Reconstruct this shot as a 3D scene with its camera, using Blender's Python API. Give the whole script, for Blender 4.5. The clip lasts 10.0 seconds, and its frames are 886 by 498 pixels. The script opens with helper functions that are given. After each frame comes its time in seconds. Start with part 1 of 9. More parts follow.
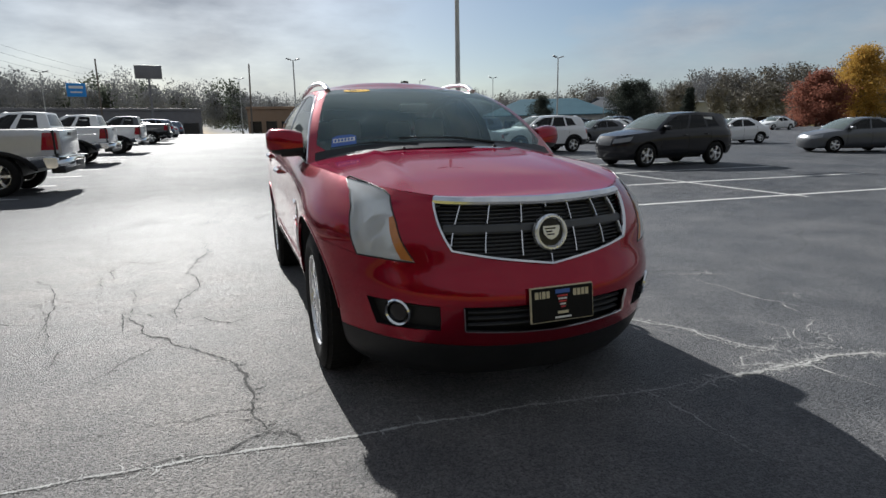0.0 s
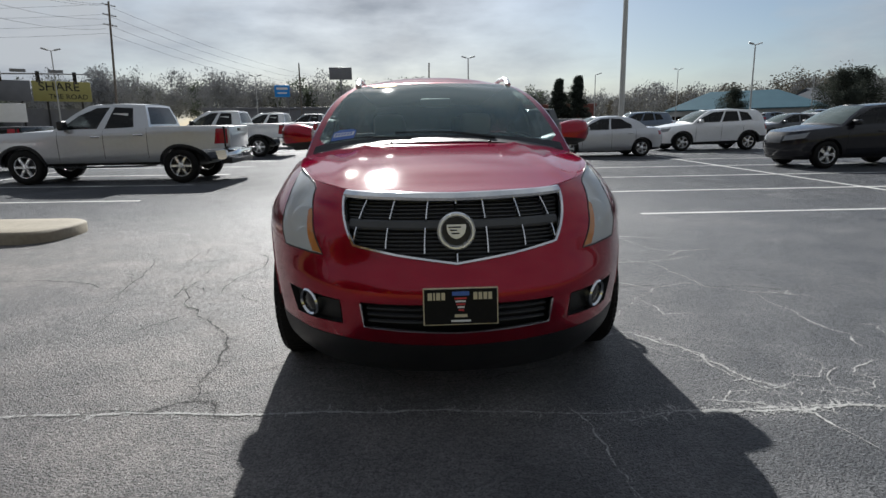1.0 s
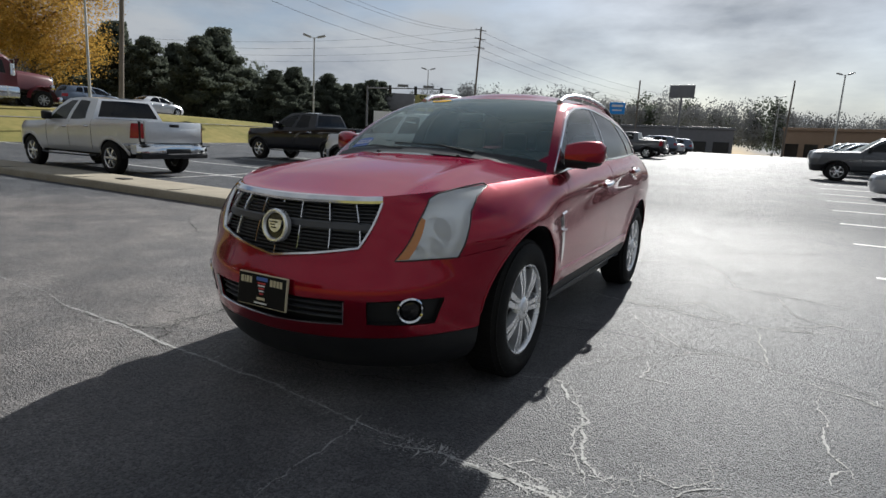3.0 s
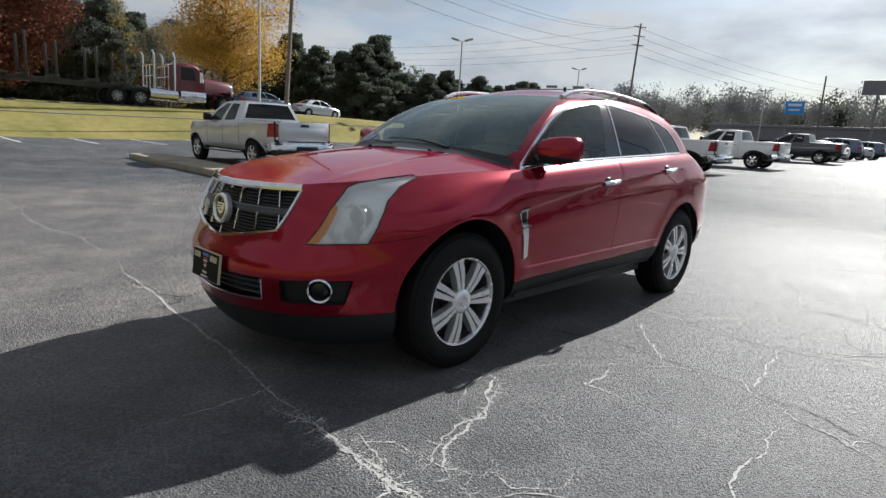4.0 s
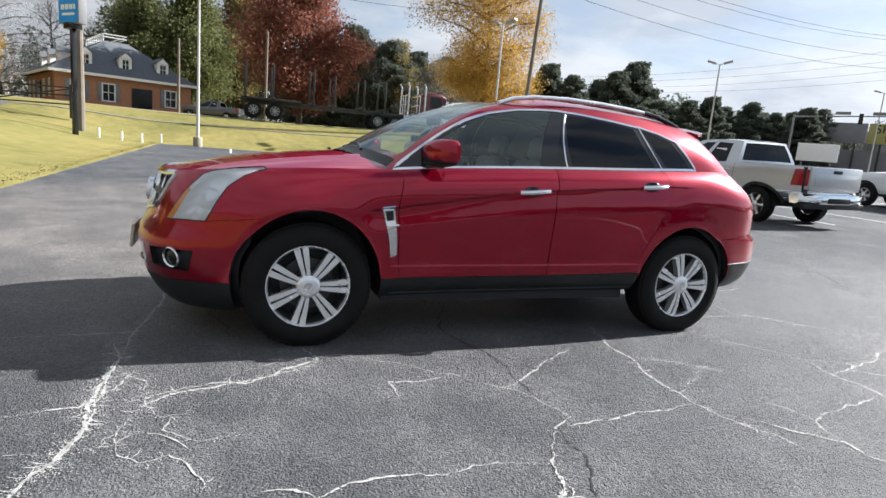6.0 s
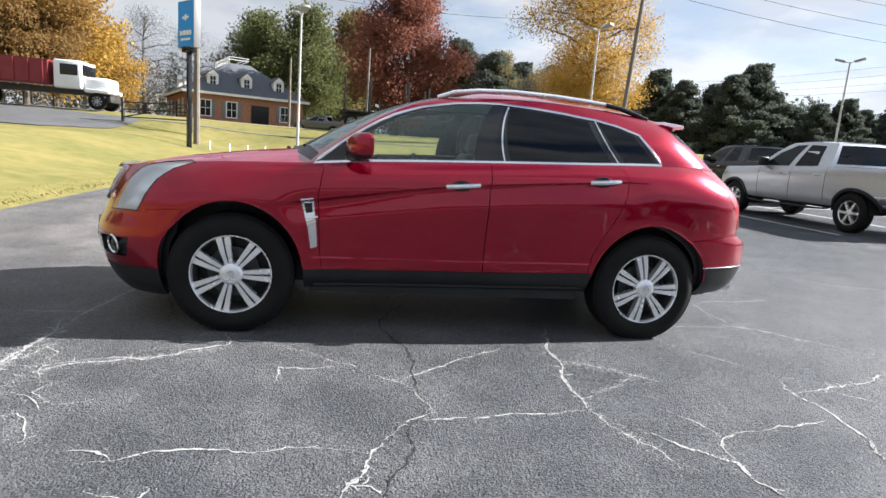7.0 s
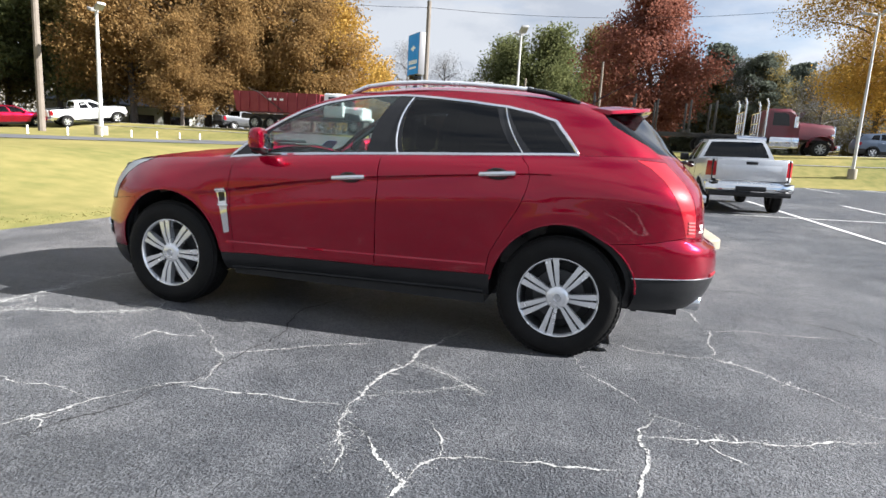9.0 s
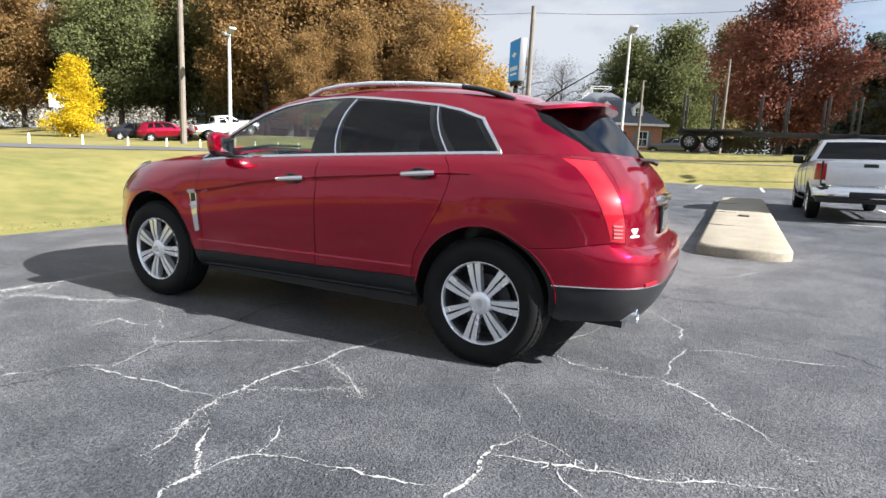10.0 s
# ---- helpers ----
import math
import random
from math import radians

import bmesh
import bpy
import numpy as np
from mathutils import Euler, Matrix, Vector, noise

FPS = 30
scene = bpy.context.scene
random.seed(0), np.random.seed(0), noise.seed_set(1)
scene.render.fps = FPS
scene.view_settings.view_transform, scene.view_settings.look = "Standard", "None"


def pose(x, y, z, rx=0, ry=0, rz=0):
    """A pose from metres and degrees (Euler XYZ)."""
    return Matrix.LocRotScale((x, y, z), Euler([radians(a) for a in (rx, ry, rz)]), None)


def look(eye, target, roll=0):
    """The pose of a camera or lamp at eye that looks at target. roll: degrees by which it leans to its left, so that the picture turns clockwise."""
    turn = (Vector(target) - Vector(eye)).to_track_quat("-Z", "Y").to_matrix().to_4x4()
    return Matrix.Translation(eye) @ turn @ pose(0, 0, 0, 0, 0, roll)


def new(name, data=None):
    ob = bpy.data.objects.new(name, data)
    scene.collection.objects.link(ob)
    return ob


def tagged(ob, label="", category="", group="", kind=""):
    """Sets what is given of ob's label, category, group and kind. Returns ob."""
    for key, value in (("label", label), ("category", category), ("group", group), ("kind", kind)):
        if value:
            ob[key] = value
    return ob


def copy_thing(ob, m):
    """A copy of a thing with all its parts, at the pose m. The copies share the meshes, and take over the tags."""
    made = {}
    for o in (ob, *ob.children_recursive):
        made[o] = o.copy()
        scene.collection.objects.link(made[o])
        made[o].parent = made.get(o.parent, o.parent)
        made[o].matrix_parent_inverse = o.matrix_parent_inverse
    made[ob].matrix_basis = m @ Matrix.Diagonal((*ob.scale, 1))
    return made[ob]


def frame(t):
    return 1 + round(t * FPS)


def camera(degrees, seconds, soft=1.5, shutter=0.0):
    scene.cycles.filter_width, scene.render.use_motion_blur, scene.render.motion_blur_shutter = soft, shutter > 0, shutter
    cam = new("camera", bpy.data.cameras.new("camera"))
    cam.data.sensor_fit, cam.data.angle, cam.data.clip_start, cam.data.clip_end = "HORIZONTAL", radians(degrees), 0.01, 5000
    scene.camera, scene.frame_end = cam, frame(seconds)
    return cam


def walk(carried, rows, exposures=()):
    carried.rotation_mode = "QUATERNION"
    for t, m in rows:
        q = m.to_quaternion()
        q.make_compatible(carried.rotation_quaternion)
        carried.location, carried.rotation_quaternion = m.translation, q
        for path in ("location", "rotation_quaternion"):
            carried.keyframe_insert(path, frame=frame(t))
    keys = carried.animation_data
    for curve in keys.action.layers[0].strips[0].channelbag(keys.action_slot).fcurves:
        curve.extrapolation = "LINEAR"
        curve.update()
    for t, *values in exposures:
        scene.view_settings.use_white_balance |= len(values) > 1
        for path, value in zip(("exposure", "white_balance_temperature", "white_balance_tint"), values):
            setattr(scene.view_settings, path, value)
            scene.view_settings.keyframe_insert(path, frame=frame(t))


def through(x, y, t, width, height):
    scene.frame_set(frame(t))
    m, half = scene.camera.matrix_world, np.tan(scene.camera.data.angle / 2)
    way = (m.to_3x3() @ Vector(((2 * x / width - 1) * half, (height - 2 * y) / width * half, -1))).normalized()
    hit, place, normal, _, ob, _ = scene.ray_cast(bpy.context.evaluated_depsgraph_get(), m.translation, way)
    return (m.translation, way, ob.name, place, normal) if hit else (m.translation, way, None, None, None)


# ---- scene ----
cam = camera(75.2, 10.0)
PATH = [
    (0, (-1.283, -4.511, 1.248), (-0.616, -2.666, 0.862), -1.1),
    (0.5, (-0.732, -4.651, 1.228), (-0.349, -2.727, 0.836), -1.2),
    (1, (-0.169, -4.694, 1.22), (-0.075, -2.734, 0.831), -1.0),
    (1.5, (0.363, -4.716, 1.219), (0.195, -2.752, 0.878), -0.2),
    (2, (0.893, -4.631, 1.227), (0.435, -2.716, 0.873), 0.8),
    (2.5, (1.453, -4.542, 1.233), (0.746, -2.702, 0.896), 2.2),
    (2.7, (1.67, -4.451, 1.235), (0.858, -2.656, 0.889), 2.7),
    (3.8, (2.763, -3.822, 1.237), (1.474, -2.336, 0.876), 3.1),
    (4, (2.938, -3.695, 1.253), (1.574, -2.281, 0.877), 3.4),
    (4.5, (3.406, -3.348, 1.252), (1.871, -2.114, 0.903), 3.7),
    (5, (3.705, -2.848, 1.251), (2.053, -1.781, 0.888), 4.0),
    (5.5, (4.015, -2.354, 1.239), (2.262, -1.462, 0.877), 4.5),
    (5.7, (4.133, -2.165, 1.257), (2.342, -1.351, 0.899), 4.8),
    (6.8, (4.54, -0.976, 1.257), (2.614, -0.547, 0.931), 4.5),
    (7, (4.578, -0.739, 1.239), (2.639, -0.388, 0.902), 4.4),
    (7.5, (4.627, -0.153, 1.252), (2.66, -0.011, 0.921), 3.9),
    (8, (4.622, 0.428, 1.238), (2.649, 0.372, 0.921), 3.7),
    (8.5, (4.524, 1.006, 1.238), (2.578, 0.71, 0.884), 3.4),
    (9, (4.413, 1.577, 1.221), (2.505, 1.08, 0.888), 3.3),
    (9.5, (4.181, 2.125, 1.224), (2.333, 1.442, 0.884), 3.0),
    (10, (3.921, 2.669, 1.232), (2.158, 1.782, 0.904), 2.6),
]
EXPOSURES = ((0.0, 0.68, 6150, 8), (1.5, 0.65, 6150, 8), (2.5, 0.62, 6170, 8), (4.0, 0.94, 6220, 8), (5.0, 1.30, 6200, 9), (6.0, 1.58, 6180, 9), (7.5, 1.78, 6150, 10), (10.0, 1.84, 6120, 10))
walk(cam, [(t, look(eye, target, roll)) for t, eye, target, roll in PATH], EXPOSURES)

# ---- sky and sun ----
SUN_TO = Vector((-0.17, 1.93, 1.22)).normalized()
SUN_EL = math.asin(SUN_TO.z)
SUN_AZ = math.atan2(SUN_TO.x, SUN_TO.y)
world = bpy.data.worlds.new("sky")
scene.world = world
world.use_nodes = True
wn, wl = world.node_tree.nodes, world.node_tree.links
wn.clear()
w_out, w_bg = wn.new("ShaderNodeOutputWorld"), wn.new("ShaderNodeBackground")
w_sky = wn.new("ShaderNodeTexSky")
w_sky.sky_type, w_sky.sun_disc = "NISHITA", False
w_sky.sun_elevation, w_sky.sun_rotation = SUN_EL, SUN_AZ
w_sky.air_density, w_sky.dust_density, w_sky.ozone_density = 1.0, 1.0, 2.0
w_co, w_map = wn.new("ShaderNodeTexCoord"), wn.new("ShaderNodeMapping")
w_map.inputs["Scale"].default_value = (1.0, 1.0, 3.2)
w_map.inputs["Location"].default_value = (0.35, 0.1, 0.2)
wl.new(w_co.outputs["Generated"], w_map.inputs["Vector"])
w_n1, w_n2 = wn.new("ShaderNodeTexNoise"), wn.new("ShaderNodeTexNoise")
for node, size, detail, rough in ((w_n1, 1.9, 7, 0.52), (w_n2, 3.4, 7, 0.62)):
    node.inputs["Scale"].default_value, node.inputs["Detail"].default_value, node.inputs["Roughness"].default_value = size, detail, rough
    wl.new(w_map.outputs["Vector"], node.inputs["Vector"])
w_cover, w_tone = wn.new("ShaderNodeValToRGB"), wn.new("ShaderNodeValToRGB")
w_cover.color_ramp.elements[0].position, w_cover.color_ramp.elements[1].position = 0.37, 0.56
w_tone.color_ramp.elements[0].position, w_tone.color_ramp.elements[1].position = 0.41, 0.60
w_tone.color_ramp.elements[0].color, w_tone.color_ramp.elements[1].color = (6.2, 6.6, 7.3, 1), (8.7, 8.9, 9.2, 1)
w_dot, w_away, w_glow = wn.new("ShaderNodeVectorMath"), wn.new("ShaderNodeMath"), wn.new("ShaderNodeMapRange")
w_dot.operation, w_dot.inputs[1].default_value = "DOT_PRODUCT", SUN_TO
wl.new(w_co.outputs["Generated"], w_dot.inputs[0])
w_away.operation, w_away.inputs[1].default_value = "MULTIPLY_ADD", -0.16
w_glow.inputs["From Min"].default_value, w_glow.inputs["From Max"].default_value = 0.0, 0.85
w_glow.inputs["To Min"].default_value, w_glow.inputs["To Max"].default_value = 0.64, 0.95
w_glow.interpolation_type = "SMOOTHSTEP"
wl.new(w_dot.outputs["Value"], w_away.inputs[0])
wl.new(w_dot.outputs["Value"], w_glow.inputs["Value"])
w_shift = wn.new("ShaderNodeMath")
w_shift.operation, w_shift.inputs[1].default_value = "ADD", 0.10
wl.new(w_n1.outputs["Fac"], w_away.inputs[2])
wl.new(w_away.outputs["Value"], w_shift.inputs[0])
wl.new(w_shift.outputs["Value"], w_cover.inputs["Fac"])
wl.new(w_n2.outputs["Fac"], w_tone.inputs["Fac"])
w_lit = wn.new("ShaderNodeVectorMath")
w_lit.operation = "SCALE"
wl.new(w_tone.outputs["Color"], w_lit.inputs[0])
wl.new(w_glow.outputs["Result"], w_lit.inputs["Scale"])
w_mix = wn.new("ShaderNodeMixRGB")
wl.new(w_cover.outputs["Color"], w_mix.inputs["Fac"])
w_blue = wn.new("ShaderNodeVectorMath")
w_blue.operation, w_blue.inputs["Scale"].default_value = "SCALE", 1.15
wl.new(w_sky.outputs["Color"], w_blue.inputs[0])
wl.new(w_blue.outputs["Vector"], w_mix.inputs["Color1"])
wl.new(w_lit.outputs["Vector"], w_mix.inputs["Color2"])
wl.new(w_mix.outputs["Color"], w_bg.inputs["Color"])
w_bg.inputs["Strength"].default_value = 0.039
wl.new(w_bg.outputs["Background"], w_out.inputs["Surface"])

sun = new("sun", bpy.data.lights.new("sun", "SUN"))
sun.data.energy, sun.data.angle, sun.data.color = 5.0, radians(0.6), (1.0, 0.95, 0.88)
sun.matrix_world = look(SUN_TO * 60, (0, 0, 0))

# ---- materials ----
def material(name, col, col2=None, size=4.0, rough=0.5, metal=0.0, bump=0.0, bump_size=40.0, coat=0.0, fine=0.0, coords="Object", rough2=None, spec=None, vary=0.0):
    """A surface whose colour drifts between col and col2 at two scales, with a fine relief."""
    m = bpy.data.materials.new(name)
    m.use_nodes = True
    n, l = m.node_tree.nodes, m.node_tree.links
    b = n["Principled BSDF"]
    b.inputs["Roughness"].default_value, b.inputs["Metallic"].default_value = rough, metal
    b.inputs["Coat Weight"].default_value, b.inputs["Coat Roughness"].default_value = coat, 0.03
    if spec is not None:
        b.inputs["Specular IOR Level"].default_value = spec
    co = n.new("ShaderNodeTexCoord")
    big, small = n.new("ShaderNodeTexNoise"), n.new("ShaderNodeTexNoise")
    big.inputs["Scale"].default_value, big.inputs["Detail"].default_value = size, 5
    small.inputs["Scale"].default_value, small.inputs["Detail"].default_value = size * 11, 3
    for node in (big, small):
        l.new(co.outputs[coords], node.inputs["Vector"])
    mean = n.new("ShaderNodeMath")
    mean.operation = "MULTIPLY_ADD"
    mean.inputs[1].default_value = 0.4
    l.new(small.outputs["Fac"], mean.inputs[0])
    half = n.new("ShaderNodeMath")
    half.operation, half.inputs[1].default_value = "MULTIPLY", 0.6
    l.new(big.outputs["Fac"], half.inputs[0])
    l.new(half.outputs["Value"], mean.inputs[2])
    ramp = n.new("ShaderNodeValToRGB")
    ramp.color_ramp.elements[0].position, ramp.color_ramp.elements[1].position = 0.32, 0.68
    ramp.color_ramp.elements[0].color = (*col, 1)
    ramp.color_ramp.elements[1].color = (*(col2 or tuple(min(1, c * 1.25) for c in col)), 1)
    l.new(mean.outputs["Value"], ramp.inputs["Fac"])
    last = ramp.outputs["Color"]
    if vary:
        info, hsv, mr = n.new("ShaderNodeObjectInfo"), n.new("ShaderNodeHueSaturation"), n.new("ShaderNodeMapRange")
        mr.inputs["To Min"].default_value, mr.inputs["To Max"].default_value = 1 - vary, 1 + vary
        l.new(info.outputs["Random"], mr.inputs["Value"])
        l.new(mr.outputs["Result"], hsv.inputs["Value"])
        l.new(last, hsv.inputs["Color"])
        last = hsv.outputs["Color"]
    l.new(last, b.inputs["Base Color"])
    if rough2 is not None:
        mr = n.new("ShaderNodeMapRange")
        mr.inputs["From Min"].default_value, mr.inputs["From Max"].default_value = 0.35, 0.65
        mr.inputs["To Min"].default_value, mr.inputs["To Max"].default_value = rough, rough2
        l.new(big.outputs["Fac"], mr.inputs["Value"])
        l.new(mr.outputs["Result"], b.inputs["Roughness"])
    if bump:
        tex, bp = n.new("ShaderNodeTexNoise"), n.new("ShaderNodeBump")
        tex.inputs["Scale"].default_value, tex.inputs["Detail"].default_value = bump_size, 4
        bp.inputs["Strength"].default_value, bp.inputs["Distance"].default_value = bump, 0.01
        l.new(co.outputs[coords], tex.inputs["Vector"])
        l.new(tex.outputs["Fac"], bp.inputs["Height"])
        l.new(bp.outputs["Normal"], b.inputs["Normal"])
    return m


def paint(name, col, metal=0.35, rough=0.32, wet=False, spec=0.3):
    """Car paint: pigment with flakes under a clear coat; wet: with beads of water."""
    m = material(name, col, tuple(c * 1.12 for c in col), 1.2, rough, metal, coat=1.0, spec=spec)
    n, l = m.node_tree.nodes, m.node_tree.links
    b = n["Principled BSDF"]
    b.inputs["Coat Roughness"].default_value = 0.06 if wet else 0.012
    b.inputs["Coat IOR"].default_value = 1.65 if wet else 1.5
    b.inputs["Coat Weight"].default_value = 1.0 if wet else 0.85
    co, fl, bp = n.new("ShaderNodeTexCoord"), n.new("ShaderNodeTexNoise"), n.new("ShaderNodeBump")
    fl.inputs["Scale"].default_value = 900
    bp.inputs["Strength"].default_value, bp.inputs["Distance"].default_value = 0.06, 0.002
    l.new(co.outputs["Object"], fl.inputs["Vector"])
    l.new(fl.outputs["Fac"], bp.inputs["Height"])
    l.new(bp.outputs["Normal"], b.inputs["Normal"])
    if wet:
        vo, mr, wb, spots = n.new("ShaderNodeTexVoronoi"), n.new("ShaderNodeMapRange"), n.new("ShaderNodeBump"), n.new("ShaderNodeTexNoise")
        vo.inputs["Scale"].default_value = 85
        spots.inputs["Scale"].default_value = 3.5
        mr.inputs["From Min"].default_value, mr.inputs["From Max"].default_value = 0.32, 0.12
        wide, mul = n.new("ShaderNodeMapRange"), n.new("ShaderNodeMath")
        wide.inputs["From Min"].default_value, wide.inputs["From Max"].default_value = 0.46, 0.6
        mul.operation = "MULTIPLY"
        l.new(co.outputs["Object"], vo.inputs["Vector"])
        l.new(co.outputs["Object"], spots.inputs["Vector"])
        l.new(vo.outputs["Distance"], mr.inputs["Value"])
        l.new(spots.outputs["Fac"], wide.inputs["Value"])
        l.new(mr.outputs["Result"], mul.inputs[0])
        l.new(wide.outputs["Result"], mul.inputs[1])
        wb.inputs["Strength"].default_value, wb.inputs["Distance"].default_value = 0.06, 0.003
        l.new(mul.outputs["Value"], wb.inputs["Height"])
        l.new(wb.outputs["Normal"], b.inputs["Coat Normal"])
    return m


def glass(name, tint, gloss=0.02, ior=1.5, film=0.0, haze=(0.62, 0.70, 0.70)):
    """A tinted pane: clear but for its tint, with the gloss of glass; film paints a flat sky sheen over it."""
    m = bpy.data.materials.new(name)
    m.use_nodes = True
    n, l = m.node_tree.nodes, m.node_tree.links
    n.clear()
    out, mixer = n.new("ShaderNodeOutputMaterial"), n.new("ShaderNodeMixShader")
    tr, gl, lw = n.new("ShaderNodeBsdfTransparent"), n.new("ShaderNodeBsdfGlossy"), n.new("ShaderNodeLayerWeight")
    rise, fr = n.new("ShaderNodeMath"), n.new("ShaderNodeMath")
    rise.operation, rise.inputs[1].default_value = "POWER", 5.0
    low_gloss = ((ior - 1) / (ior + 1)) ** 2
    fr.operation, fr.inputs[1].default_value, fr.inputs[2].default_value = "MULTIPLY_ADD", 1 - low_gloss, low_gloss
    l.new(lw.outputs["Facing"], rise.inputs[0])
    l.new(rise.outputs["Value"], fr.inputs[0])
    tr.inputs["Color"].default_value = (*tint, 1)
    gl.inputs["Roughness"].default_value = gloss
    l.new(fr.outputs["Value"], mixer.inputs["Fac"])
    l.new(tr.outputs["BSDF"], mixer.inputs[1])
    l.new(gl.outputs["BSDF"], mixer.inputs[2])
    last = mixer.outputs["Shader"]
    if film:
        dust_or_sheen, over = n.new("ShaderNodeBsdfDiffuse"), n.new("ShaderNodeMixShader")
        dust_or_sheen.inputs["Color"].default_value = (*haze, 1)
        over.inputs["Fac"].default_value = film
        l.new(last, over.inputs[1])
        l.new(dust_or_sheen.outputs["BSDF"], over.inputs[2])
        last = over.outputs["Shader"]
    l.new(last, out.inputs["Surface"])
    return m


M_RED = paint("crystal_red_paint", (0.285, 0.0010, 0.019), 0.76, 0.24, spec=0.05)
# same red with water beads, its pigment dulled and darkened against sun glare
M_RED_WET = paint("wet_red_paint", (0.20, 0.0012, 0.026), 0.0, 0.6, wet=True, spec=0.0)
M_CHROME = material("chrome", (0.72, 0.73, 0.75), (0.8, 0.81, 0.82), 6, 0.10, 1.0)
M_ALLOY = material("painted_alloy", (0.80, 0.81, 0.83), (0.88, 0.89, 0.90), 9, 0.20, 0.7, rough2=0.28)
M_BLACK = material("black_plastic", (0.012, 0.0125, 0.014), (0.022, 0.0225, 0.024), 6, 0.42, 0, 0.12, 300, spec=0.32)
M_GLOSSBLACK = material("gloss_black", (0.008, 0.008, 0.009), (0.012, 0.012, 0.013), 3, 0.12)
M_RUBBER = material("tyre_rubber", (0.005, 0.005, 0.005), (0.011, 0.0105, 0.010), 8, 0.7, 0, 0.2, 160, spec=0.2)
# wheel metal darkened to paint in the shade behind the spokes
M_SHADEDALLOY = material("shaded_barrel_metal", (0.05, 0.05, 0.052), (0.085, 0.085, 0.088), 9, 0.45, 0.5)
M_PALELENS = material("pale_pink_lens", (0.34, 0.09, 0.09), (0.40, 0.12, 0.12), 14, 0.15, coat=0.8)
M_GRILLE = material("dark_grille", (0.045, 0.047, 0.053), (0.065, 0.068, 0.075), 8, 0.35)
# pane films put the brightness of reflected sky into the glass colour
M_GLASS = glass("light_tint_glass", (0.84, 0.91, 0.89), film=0.07, haze=(0.30, 0.40, 0.40))
M_WIND = glass("windscreen_glass", (0.72, 0.82, 0.80), 0.03, 1.6, 0.22, (0.26, 0.39, 0.41))
M_CARWIND = glass("parked_windscreen", (0.3, 0.33, 0.33), 0.02, 1.5, 0.25, (0.34, 0.42, 0.42))
M_CARGLASS = glass("parked_car_glass", (0.10, 0.11, 0.115), 0.02)
M_DARKGLASS = glass("dark_tint_glass", (0.02, 0.022, 0.026))
# milky plastic, whitened further with painted sky brightness
M_LENS = glass("hazed_lens", (0.92, 0.94, 0.95), 0.03, 1.5, 0.46, (0.94, 0.97, 1.0))
M_AMBER = material("amber_reflector", (0.46, 0.17, 0.04), (0.56, 0.22, 0.06), 20, 0.2, coat=0.6)
M_REFLECT = material("headlamp_reflector", (0.84, 0.86, 0.87), (0.93, 0.94, 0.95), 9, 0.25, 0.4)
M_SIGNLENS = material("smoky_lens", (0.16, 0.17, 0.18), (0.22, 0.23, 0.24), 9, 0.12, 0.0, coat=0.8)
M_REDLENS = material("red_lens", (0.25, 0.002, 0.010), (0.33, 0.004, 0.014), 14, 0.4, coat=1.0, spec=0.1)
M_SEAT = material("grey_leather", (0.16, 0.15, 0.14), (0.2, 0.19, 0.18), 5, 0.5, 0, 0.15, 120)
M_DASH = material("dark_dash", (0.03, 0.03, 0.032), (0.045, 0.044, 0.045), 5, 0.6)
M_TRIMWHITE = material("white_paint", (0.72, 0.72, 0.70), (0.8, 0.8, 0.79), 3, 0.5)

# ---- building helpers ----
def part(name, bm, mat, parent=None, label="", smooth=30):
    """Links a bmesh as one mesh object under a thing. smooth: the angle in degrees up to which edges are shaded round."""
    me = bpy.data.meshes.new(name)
    bm.normal_update()
    if smooth:
        for f in bm.faces:
            f.smooth = True
        for e in bm.edges:
            e.smooth = len(e.link_faces) != 2 or e.calc_face_angle(0) < radians(smooth)
    bm.to_mesh(me)
    bm.free()
    me.materials.append(mat)
    ob = new(name, me)
    if parent:
        ob.parent = parent
    if label:
        tagged(ob, label)
    return ob


def thing(name, label, category, at=None, group="", kind=""):
    ob = new(name)
    ob.empty_display_size = 0.2
    if at is not None:
        ob.matrix_world = at
    return tagged(ob, label, category, group, kind)


def box(bm, x0, x1, y0, y1, z0, z1, bevel=0.0, m=None):
    vs = [bm.verts.new((x, y, z)) for x in (x0, x1) for y in (y0, y1) for z in (z0, z1)]
    fs = [bm.faces.new([vs[i] for i in f]) for f in ((0, 1, 3, 2), (4, 6, 7, 5), (0, 4, 5, 1), (2, 3, 7, 6), (0, 2, 6, 4), (1, 5, 7, 3))]
    if bevel:
        es = list({e for f in fs for e in f.edges})
        r = bmesh.ops.bevel(bm, geom=es, offset=bevel, segments=2, affect="EDGES", profile=0.5)
        vs = list({v for f in r["faces"] for v in f.verts} | {v for v in vs if v.is_valid})
    if m is not None:
        bmesh.ops.transform(bm, matrix=m, verts=[v for v in vs if v.is_valid])
    return bm


